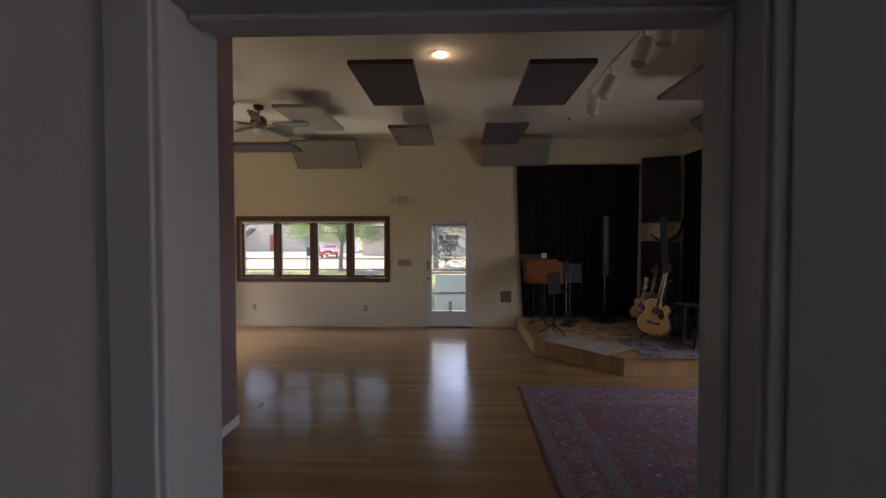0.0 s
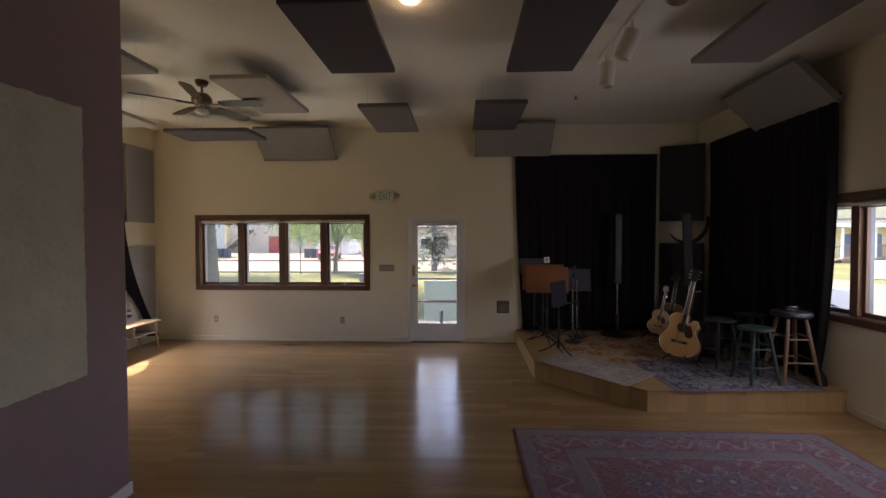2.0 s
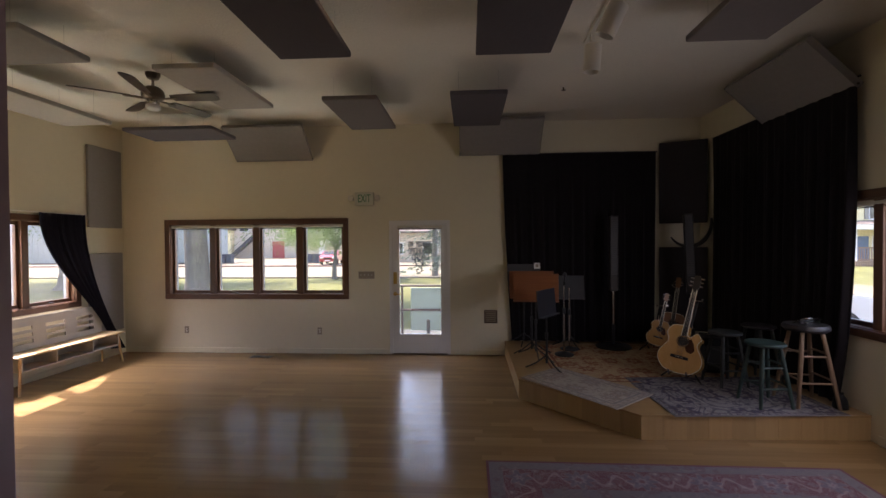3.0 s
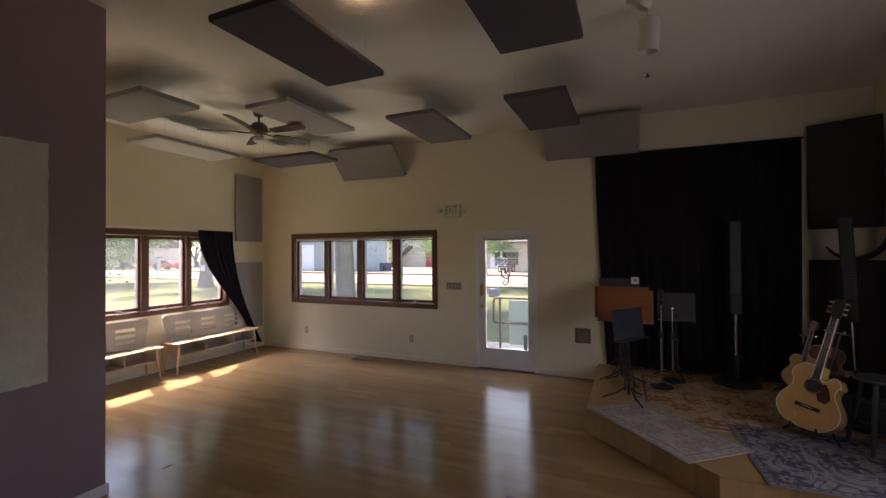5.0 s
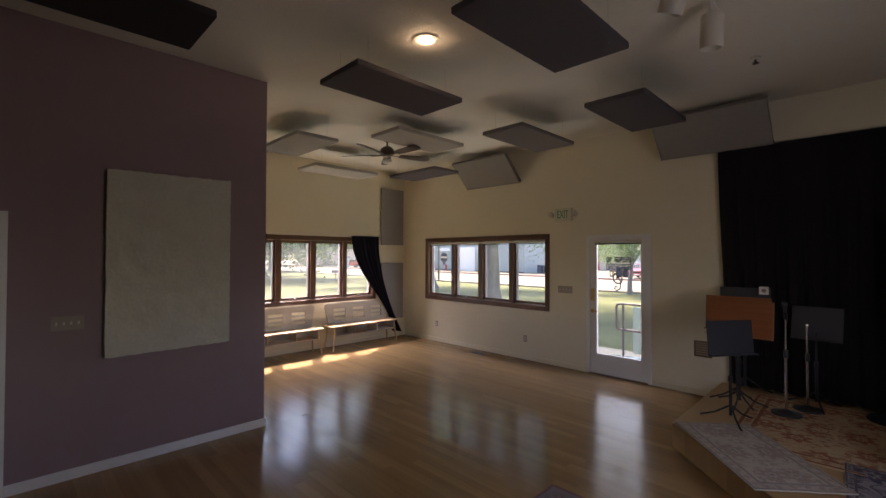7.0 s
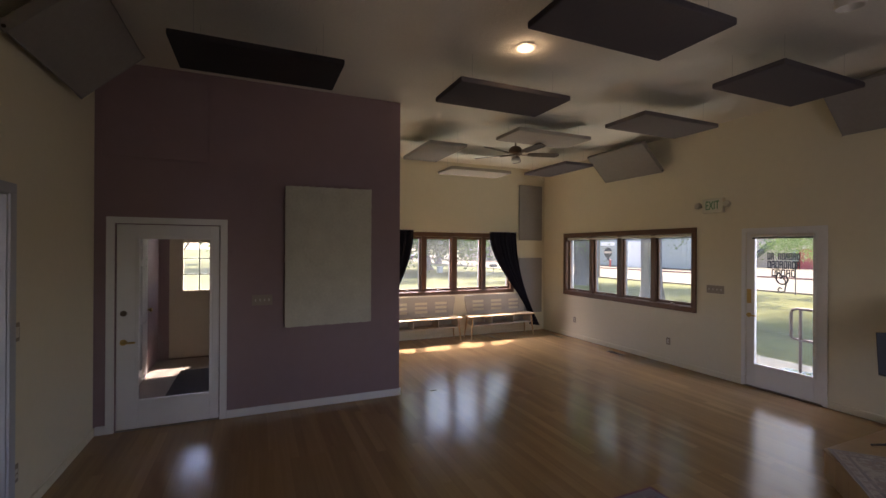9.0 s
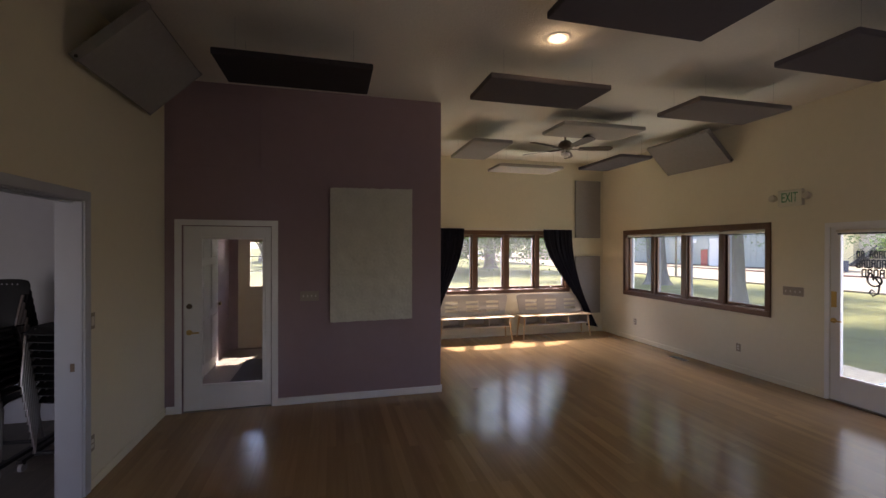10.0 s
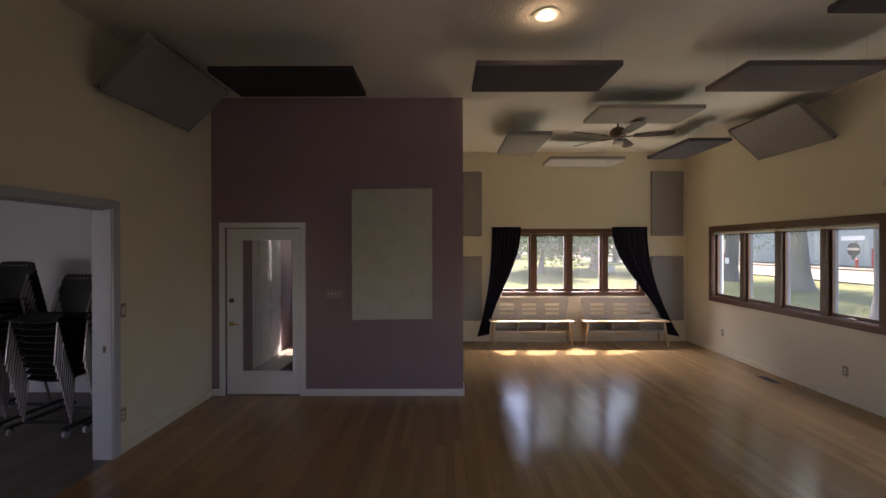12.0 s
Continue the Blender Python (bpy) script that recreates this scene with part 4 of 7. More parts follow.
vent = thing("wall_vent", "brown metal air grille low on the cream wall", "vent", at=(0.975, YN, 0.58))
part("rim", box(B(), -0.105, 0.105, -0.012, 0, -0.105, 0.105, 0.004), BRONZE, vent)
for k in range(6):
    part("slat", box(B(), -0.082, 0.082, -0.022, -0.011, -0.080 + k * 0.030, -0.062 + k * 0.030, 0.003), TAUPE, vent)
vent = thing("floor_vent", "bronze floor register by the wall", "vent", at=(-2.66, 8.36, ZF))
part("rim", box(B(), -0.17, 0.17, -0.06, 0.06, 0.0, 0.006, 0.002), BRONZE, vent)
for k in range(11):
    part("slat", box(B(), -0.145 + k * 0.0275, -0.133 + k * 0.0275, -0.045, 0.045, 0.006, 0.010), EBONY, vent)
vent2 = copy_thing(vent, pose(4.02, 4.35, ZF, 0, 0, 90))
tagged(vent2, "bronze floor register by the wall")

# exit sign with two lamps
sign = thing("exit_sign", "off-white exit sign with green letters and two lamp heads", "exit sign", at=(-1.035, YN, 2.47))
part("body", box(B(), -0.155, 0.155, -0.055, 0, -0.105, 0.105, 0.010), OFFWHITE, sign)
curve = bpy.data.curves.new("letters", "FONT")
curve.body, curve.size, curve.extrude, curve.align_x, curve.align_y = "EXIT", 0.165, 0.002, "CENTER", "CENTER"
letters = new("letters", curve)
letters.parent, letters.matrix_basis = sign, pose(0, -0.0575, 0.0, 90, 0, 0) @ Matrix.Diagonal((0.62, 1.1, 1, 1))
curve.materials.append(SIGNGREEN)
for s in (-1, 1):
    arm = part("lamp_head", lathe(B(), [(0.028, 0), (0.042, 0.012), (0.048, 0.055), (0.040, 0.068), (0.0, 0.07)], 20, m=Matrix.Rotation(radians(75), 4, "X"), at=(s * 0.215, -0.02, 0.0)), OFFWHITE, sign, smooth=True)
    part("lamp_neck", rod(B(), (s * 0.15, -0.02, -0.02), (s * 0.215, -0.03, 0.0), 0.012, n=10), OFFWHITE, sign, smooth=True)
# ---- sound panels under the ceiling ----
def cloud(label, x, y, z, material, turn=0.0, w=0.62, l=1.25, t=0.052):
    """A fabric panel hung flat from the ceiling by four wires; x, y: its middle, z: its underside."""
    c = thing("acoustic_panel", label, "acoustic panel", at=(x, y, z), rz=turn, group="hung ceiling panels")
    part("board", box(B(), -w / 2, w / 2, -l / 2, l / 2, 0.0, t, 0.010), material, c)
    part("back_board", box(B(), -w / 2 + 0.03, w / 2 - 0.03, -l / 2 + 0.03, l / 2 - 0.03, t, t + 0.006), EBONY, c)
    for sx in (-1, 1):
        for sy in (-1, 1):
            part("wire", rod(B(), (sx * (w / 2 - 0.09), sy * (l / 2 - 0.16), t), (sx * (w / 2 - 0.09), sy * (l / 2 - 0.16), ZC - z), 0.0015, n=6), CHROME, c)
    return c


cloud("dark fabric sound panel hung flat under the ceiling", -0.67, 4.775, 3.345, FABRIC_DARK)
cloud("dark fabric sound panel hung flat under the ceiling", 1.01, 4.76, 3.32, FABRIC_DARK)
cloud("grey-brown fabric sound panel hung flat under the ceiling", -0.68, 7.09, 3.345, FABRIC_MID)
cloud("dark fabric sound panel hung flat under the ceiling", 0.75, 7.03, 3.345, FABRIC_DARK)
cloud("grey-brown fabric sound panel hung flat under the ceiling", 2.68, 4.70, 3.345, FABRIC_MID)
cloud("black fabric sound panel hung flat by the mauve wall", -0.69, 2.475, 3.31, FABRIC_BLACK)
cloud("grey fabric sound panel hung across the alcove", -3.32, 5.08, 3.37, FABRIC_GREY, 90)
cloud("pale grey fabric sound panel hung beside the fan", -2.07, 6.33, 3.43, FABRIC_PALE)
cloud("pale grey fabric sound panel hung near the alcove window", -4.10, 6.25, 3.25, FABRIC_PALE)
cloud("charcoal fabric sound panel hung near the corner", -3.42, 7.64, 3.30, FABRIC_DARK, 90)


def tilted(label, corner, rz, material=FABRIC_GREY, l=1.24, w=0.62, lean=44.0):
    """A panel that bridges wall and ceiling: its lower edge lies on the wall, its own +y looks to the wall."""
    c = thing("acoustic_panel", label, "acoustic panel", at=corner, rz=rz, group="tilted corner panels")
    m = pose(0, 0, 0, lean, 0, 0)
    # the board runs up from the lower edge and away from the wall
    n = Matrix.Rotation(radians(180), 4, "Z") @ m
    part("board", box(B(), -l / 2, l / 2, 0.0, w, -0.052, 0.0, 0.010, m=n), material, c)
    for s in (-1, 1):
        part("bracket", rod(B(), n @ Vector((s * (l / 2 - 0.02), 0.02, -0.03)), n @ Vector((s * (l / 2 + 0.004), 0.02, -0.03)), 0.012, n=10), EBONY, c)
    return c


tilted("grey fabric sound panel leaning between wall and ceiling", (-2.49, YN - 0.035, 3.135), 0)
tilted("grey fabric sound panel leaning between wall and ceiling", (1.12, YN - 0.035, 3.165), 0)
tilted("grey fabric sound panel leaning between wall and ceiling", (XE - 0.035, 6.47, 3.17), -90)
tilted("grey fabric sound panel leaning between wall and ceiling", (-0.83, YS + 0.035, 3.13), 180)


def wall_panel(label, at, rz, material, w=0.62, h=1.25, t=0.052):
    c = thing("acoustic_panel", label, "acoustic panel", at=at, rz=rz, group="wall panels")
    part("board", box(B(), -w / 2, w / 2, -t, -0.008, 0, h, 0.010), material, c)
    for z in (0.15, h - 0.15):
        part("clip", box(B(), -w / 2 + 0.06, w / 2 - 0.06, -0.010, 0, z - 0.02, z + 0.02), CHROME, c)
    return c


for y in (8.22, 4.30):
    wall_panel("upright grey fabric sound panel on the alcove wall", (XW, y, 2.03), 90, FABRIC_GREY)
    wall_panel("upright grey fabric sound panel on the alcove wall", (XW, y, 0.38), 90, FABRIC_GREY)
for z, h in ((2.03, 1.23), (0.42, 1.25)):
    wall_panel("black fabric sound panel set across the room corner", (3.86, 8.46, z), -24, FABRIC_BLACK, 0.64, h)
loop = thing("cable_loop", "black cable hanging in a loop from the corner panel", "cable", at=(3.86, 8.46, 0), rz=-24)
swing = [(0.075 + 0.29 * math.cos(radians(a)), -0.066, 2.03 + 0.35 * math.sin(radians(a))) for a in range(-144, 9, 8)]
part("cable", pipe(B(), swing, 1, 8, [0.006 + 0.026 * math.sin(math.pi * (k + 1) / (len(swing) + 3)) for k in range(len(swing))]), EBONY, loop, smooth=True)
part("hook", box(B(), 0.345, 0.38, -0.068, -0.052, 2.06, 2.095, 0.003), EBONY, loop)

# ---- ceiling fan ----
fan = thing("ceiling_fan", "bronze ceiling fan with five dark blades and a frosted lamp", "ceiling fan", at=(-2.86, 6.36, 0.0))
part("canopy", lathe(B(), [(0.075, ZC), (0.075, ZC - 0.02), (0.055, ZC - 0.06), (0.02, ZC - 0.075), (0.0, ZC - 0.075)], 24), BRONZE, fan, smooth=True)
part("downrod", rod(B(), (0, 0, ZC - 0.07), (0, 0, 3.50), 0.014, n=12), BRONZE, fan, smooth=True)
part("housing", lathe(B(), [(0.03, 3.52), (0.07, 3.505), (0.105, 3.47), (0.115, 3.43), (0.112, 3.395), (0.085, 3.37), (0.06, 3.36), (0.0, 3.36)], 28), BRONZE, fan, smooth=True)
part("switch_cup", lathe(B(), [(0.06, 3.36), (0.062, 3.335), (0.055, 3.315), (0.0, 3.315)], 24), CHROME, fan, smooth=True)
part("lamp_bowl", lathe(B(), [(0.058, 3.315), (0.075, 3.30), (0.072, 3.272), (0.045, 3.252), (0.0, 3.246)], 24), FROST, fan, "frosted white lamp bowl", smooth=True)
for k in range(5):
    q = Matrix.Rotation(radians(72 * k + 1), 4, "Z")
    outline = [(0.22, -0.056), (0.45, -0.072), (0.68, -0.074), (0.725, -0.054), (0.74, 0.0), (0.725, 0.054), (0.68, 0.074), (0.45, 0.072), (0.22, 0.056), (0.20, 0.0)]
    blade = part("blade", prism(B(), outline, -0.004, 0.004, q @ Matrix.Translation((0, 0, 3.385)) @ Matrix.Rotation(radians(-12), 4, "X")), FANBLADE, fan, "dark walnut blade")
    part("blade_iron", box(B(), 0.09, 0.27, -0.022, 0.022, 3.372, 3.380, 0.003, m=q), BRONZE, blade)

# ---- ceiling lamps ----
can = thing("recessed_light", "lit warm recessed ceiling light with a white ring", "ceiling light", at=(-0.135, 4.69, ZC))
part("ring", lathe(B(), [(0.072, -0.002), (0.100, -0.004), (0.105, -0.010), (0.080, -0.012), (0.074, -0.006)], 32), LAMPWHITE, can, smooth=True)
part("bulb", lathe(B(), [(0.070, -0.003), (0.062, -0.010), (0.0, -0.014)], 28), BULB, can, "glowing warm bulb", smooth=True)
lamp("recessed_lamp", "POINT", pose(-0.135, 4.69, ZC - 0.055), 0.32, (1.0, 0.74, 0.42), radius=0.03)

track = thing("track_light", "white ceiling track with cylinder spot heads", "track light", at=(1.75, 0, ZC))
part("rail", box(B(), -0.018, 0.018, 2.75, 5.95, -0.022, 0.0, 0.003), LAMPWHITE, track)
for k, (y, tx, ty) in enumerate(((5.75, 4, 3), (5.07, 24, 12), (4.20, 20, -8), (3.72, 14, 4))):
    m = Matrix.Translation((0.02, y, -0.115)) @ Matrix.Rotation(radians(tx), 4, "Y") @ Matrix.Rotation(radians(ty), 4, "X")
    stem = part("stem", pipe(B(), [(0, y, -0.022), (0, y, -0.08), (0.02, y, -0.12)], 0.010, 10), LAMPWHITE, track, smooth=True)
    part("head", lathe(B(), [(0.0, 0.0), (0.066, -0.002), (0.076, -0.012), (0.076, -0.245), (0.068, -0.245), (0.068, -0.14), (0.0, -0.14)], 24, m=m), LAMPWHITE, stem, "white cylinder lamp head", smooth=True)
det = thing("sprinkler_head", "small white sprinkler under the ceiling", "sprinkler", at=(1.80, 7.12, ZC))
part("rose", lathe(B(), [(0.045, 0), (0.045, -0.006), (0.018, -0.012), (0.0, -0.012)], 20), LAMPWHITE, det, smooth=True)
part("nozzle", lathe(B(), [(0.010, -0.012), (0.010, -0.04), (0.026, -0.045), (0.026, -0.05), (0.0, -0.05)], 16), BRONZE, det, smooth=True)


# ---- curtains ----
def folds(u, n, amp, seed, v=1.0):
    return amp * (math.sin(2 * math.pi * n * u + seed) * 0.7 + math.sin(2 * math.pi * n * 1.73 * u + 2.1 * seed) * 0.4) * (0.12 + 0.88 * min(1.0, 3.0 * v))


def curtain_n(u, v):
    x = 1.17 + 2.33 * u + (1 - v) * 0.0
    z = 3.125 - 2.905 * v
    x += (0.13 * (1 - u) ** 3 - 0.03 * u ** 4) * v ** 1.5
    return Vector((x, 8.545 + folds(u, 15, 0.026, 0.4, v) - 0.02 * v, z)), Vector((0, -1, 0))


cur = thing("stage_curtain", "black velvet curtain behind the stage", "curtain")
part("cloth", sheet(B(), curtain_n, 220, 14, 0.006), DRAPE, cur, smooth=True)
part("rail", rod(B(), (1.15, 8.56, 3.135), (3.52, 8.56, 3.135), 0.010, n=10), BLACKM, cur, smooth=True)
for x in (1.3, 2.35, 3.4):
    part("bracket", box(B(), x - 0.012, x + 0.012, 8.56, YN, 3.125, 3.145), BLACKM, cur)


def curtain_e(u, v):
    y = 8.13 - 2.28 * u
    z = 3.215 - 2.99 * v
    y += 0.14 * u ** 5 * v ** 4 + 0.02 * v * u
    return Vector((4.115 + folds(u, 15, 0.026, 1.3, v) - 0.03 * v * v, y, z)), Vector((-1, 0, 0))


cur = thing("stage_curtain", "black velvet curtain beside the stage window", "curtain")
part("cloth", sheet(B(), curtain_e, 220, 14, 0.006), DRAPE, cur, smooth=True)
part("rail", rod(B(), (4.13, 8.16, 3.225), (4.13, 5.83, 3.225), 0.010, n=10), BLACKM, cur, smooth=True)
for y in (5.95, 7.05, 8.05):
    part("bracket", box(B(), 4.13, XE, y - 0.012, y + 0.012, 3.215, 3.235), BLACKM, cur)


def tied(top0, top1, low0, low1, seed):
    """A window curtain drawn aside: wide at the top, gathered low at the side."""
    def f(u, v):
        s = v * v * (3 - 2 * v)
        e = s ** 1.15
        inner, outer = top0 + (low0 - top0) * e, top1 + (low1 - top1) * (v ** 2.2)
        y = inner + (outer - inner) * u
        drop = 2.10 - 0.05 * (1 - u) * s
        return Vector((XW + 0.075 + folds(u, 7, 0.022, seed, 1.0) * (1 - 0.4 * s) + 0.13 * s, y, 2.20 - drop * v)), Vector((1, 0, 0))
    return f


for top0, top1, low0, low1, seed in ((7.12, 7.80, 8.08, 8.36, 0.3), (5.36, 4.80, 4.74, 4.50, 1.9)):
    cur = thing("window_curtain", "dark navy curtain drawn aside over the bench", "curtain", group="alcove window curtains")
    part("cloth", sheet(B(), tied(top0, top1, low0, low1, seed), 90, 40, 0.006), DRAPE_NAVY, cur, smooth=True)


def lining(u, v):
    y = 4.70 + (0.345 - 0.045 * v) * u
    return Vector((XW + 0.045 + 0.008 * math.sin(9 * u + 2 * v), y, 1.52 - 0.66 * v - 0.05 * (1 - u) * v)), Vector((1, 0, 0))


part("lining", sheet(B(), lining, 24, 10, 0.004), CARD, cur, "pale lining that shows beside the dark cloth", smooth=True)
rail = thing("curtain_rod", "thin white curtain rod over the alcove window", "curtain rod")
part("rod", rod(B(), (XW + 0.06, 4.74, 2.205), (XW + 0.06, 7.86, 2.205), 0.008, n=10), LAMPWHITE, rail, smooth=True)
for y in (4.78, 6.32, 7.82):
    part("bracket", box(B(), XW, XW + 0.06, y - 0.010, y + 0.010, 2.198, 2.212), LAMPWHITE, rail)

# ---- fleece on the mauve wall ----
def fleece(u, v):
    wob = lambda s, k: noise.noise(Vector((s * 34.0, k, 0.3)))
    y = 2.745 + 0.985 * u + (0.006 * wob(v, 1.0) if u < 0.5 else 0.006 * wob(v, 5.0)) * (abs(2 * u - 1) ** 8)
    z = 2.525 - 1.60 * v + (0.008 * wob(u, 9.0) if v < 0.5 else 0.008 * wob(u, 13.0)) * (abs(2 * v - 1) ** 8) + 0.012 * (u - 0.5)
    x = XP + 0.038 + 0.006 * noise.noise(Vector((u * 9, v * 14, 2.0))) + 0.003 * noise.noise(Vector((u * 40, v * 60, 7.0)))
    return Vector((x, y, z)), Vector((1, 0, 0))


hang = thing("wall_rug", "shaggy cream wool rug hung on the mauve wall", "wall rug")
part("fleece", sheet(B(), fleece, 90, 140, 0.045), FLEECE, hang, smooth=True)
part("batten", box(B(), XP, XP + 0.016, 2.80, 3.68, 2.44, 2.48), BENCHLEG, hang)

# ---- stage ----
ZS = 0.195
ST = [(1.19, YN), (1.19, 6.70), (2.175, 5.70), (XE, 5.775), (XE, YN)]
stage = thing("stage", "low pale plywood stage across the corner", "stage", kind="structure")
part("core", prism(B(), [(1.22, YN), (1.22, 6.72), (2.19, 5.735), (XE, 5.81), (XE, YN)], ZF, ZS - 0.018), STAGEWOOD, stage)
part("deck", prism(B(), ST, ZS - 0.018, ZS), STAGETOP, stage)
for (ax, ay), (bx_, by) in zip(ST[:3], ST[1:4]):
    way = Vector((bx_ - ax, by - ay, 0))
    q = math.degrees(math.atan2(way.y, way.x))
    m = pose(ax, ay, 0, 0, 0, q)
    n = max(2, round(way.length / 0.21))
    for k in range(n):
        s0, s1 = way.length * k / n, way.length * (k + 1) / n
        part("fascia_board", box(B(), s0 + 0.0005, s1 - 0.0005, 0.006, 0.024, ZF, ZS - 0.019, 0.001, m=m, seg=1), STAGEWOOD, stage)


def rug(name, label, at, rz, size, material, thick=0.010):
    bm = B()
    nx, ny = 24, 24
    def f(u, v):
        p = Vector(((u - 0.5) * size[0], (v - 0.5) * size[1], thick / 2 + 0.0015 * noise.noise(Vector((u * 7 + at[0], v * 7, 1.0)))))
        p.x += 0.004 * noise.noise(Vector((v * 6, at[1], 4.0)))
        p.y += 0.004 * noise.noise(Vector((u * 6, at[0], 8.0)))
        return p, Vector((0, 0, 1))
    sheet(bm, f, nx, ny, thick)
    return solo(name, bm, material, label, "rug", smooth=True, at=pose(*at, 0, 0, rz))


C_RED = carpet("faded_red_and_grey_carpet", (0.180, 0.070, 0.088), (0.42, 0.345, 0.345), (0.085, 0.095, 0.155), (0.215, 0.188, 0.205), (2.74, 3.66), 0.48, 2.2, 0.34, line=0.10, busy=0.62)
C_WHITE = carpet("faded_white_runner", (0.47, 0.41, 0.345), (0.22, 0.185, 0.185), (0.36, 0.275, 0.23), (0.28, 0.25, 0.24), (0.66, 1.20), 0.10, 3.4, 0.22, line=0.26)
C_GOLD = carpet("gold_and_red_carpet", (0.52, 0.40, 0.24), (0.33, 0.12, 0.075), (0.30, 0.12, 0.06), (0.23, 0.10, 0.06), (2.0, 1.75), 0.14, 3.0, 0.25, line=0.30)
C_BLUE = carpet("blue_and_white_carpet", (0.27, 0.255, 0.255), (0.030, 0.031, 0.068), (0.060, 0.052, 0.090), (0.125, 0.100, 0.105), (1.55, 1.10), 0.06, 2.6, 0.06, line=0.50)
rug("floor_rug", "large faded red and grey patterned rug on the wooden floor", (2.13, 3.42, ZF), 0, (2.74, 3.66), C_RED, 0.012)
rug("stage_rug", "gold and red patterned rug on the stage", (2.62, 7.47, ZS), 1, (2.0, 1.75), C_GOLD)
rug("stage_rug", "blue and white patterned rug on the stage", (3.20, 6.26, ZS + 0.001), 3, (1.55, 1.10), C_BLUE)
rug("stage_rug", "pale faded runner along the stage edge", (1.855, 6.455, ZS + 0.011), 40, (0.66, 1.20), C_WHITE, 0.008)


# ---- benches in the alcove ----
def bench(y0, y1, label):
    t = thing("bench", label, "bench", at=(-4.83, (y0 + y1) / 2, ZF), group="alcove benches")
    up = 0.022
    h = (y1 - y0) / 2
    part("seat", box(B(), -0.19, 0.19, -h, h, 0.425 + up, 0.447 + up, 0.005), BENCHWOOD, t)
    part("shelf", box(B(), -0.17, 0.15, -h + 0.09, h - 0.09, 0.245 + up, 0.263 + up, 0.003), BENCHGREY, t)
    part("shelf_back", box(B(), -0.185, -0.17, -h + 0.09, h - 0.09, 0.245 + up, 0.425 + up, 0.002), BENCHGREY, t)
    for y in (-h + 0.09, -h / 3, h / 3, h - 0.09):
        part("divider", box(B(), -0.17, 0.15, y - 0.008, y + 0.008, 0.263 + up, 0.425 + up, 0.002), BENCHGREY, t)
    for sx in (-1, 1):
        for sy in (-1, 1):
            part("leg", rod(B(), (sx * 0.125, sy * (h - 0.085), 0.425 + up), (sx * 0.165, sy * (h - 0.035), 0.0), 0.020, 0.014, 12), BENCHLEG, t, smooth=True)
    # backrest board with three by three slots, leaning back a little
    m = pose(-0.130, 0, 0.447 + up, 0, -4, 0)
    w0, w1, top = h - 0.09, h - 0.02, 0.405
    cols, rows, sw, sh = (-h * 0.56, 0.0, h * 0.56), (0.10, 0.185, 0.27), 0.135, 0.024
    bm = B()
    ys = [-w0] + [v for c in cols for v in (c - sw, c + sw)] + [w0]
    zs = [0.0] + [v for r in rows for v in (r - sh, r + sh)] + [top]
    for i in range(len(ys) - 1):
        for j in range(len(zs) - 1):
            if i % 2 and j % 2:
                continue
            box(bm, -0.008, 0.008, ys[i], ys[i + 1], zs[j], zs[j + 1], m=m)
    for s in (-1, 1):
        prism(bm, [(0.0, 0.0), (0.07 * s, top - 0.05), (0.055 * s, top - 0.014), (0.025 * s, top), (0.0, top)], -0.008, 0.008, m @ Matrix.Translation((0, s * w0, 0)) @ Matrix(((0, 0, 1, 0), (1, 0, 0, 0), (0, 1, 0, 0), (0, 0, 0, 1))))
    bmesh.ops.remove_doubles(bm, verts=bm.verts, dist=0.0004)
    part("backrest", bm, BENCHGREY, t, "pale grey back with rounded slots")
    for y in (-h * 0.30, h * 0.30):
        part("back_strut", box(B(), -0.165, -0.142, y - 0.02, y + 0.02, 0.447, 0.80, 0.004, m=pose(0.018, 0, up, 0, -3, 0)), BENCHLEG, t)
    return t


bench(6.46, 8.05, "pale wooden bench with slotted grey back, beside the curtain")
bench(4.73, 6.29, "pale wooden bench with slotted grey back and open shelf")
# ---- things on the stage ----
ZR = ZS + 0.011    # top of the stage rugs


def tripod(t, z0, hub, reach, r, turn, material):
    for k in range(3):
        a = radians(turn + 120 * k)
        part("leg", pipe(B(), [(0.012 * math.cos(a), 0.012 * math.sin(a), hub), (reach * 0.5 * math.cos(a), reach * 0.5 * math.sin(a), z0 + (hub - z0) * 0.42), (reach * math.cos(a), reach * math.sin(a), z0 + 0.008)], r, 8), material, t, smooth=True)


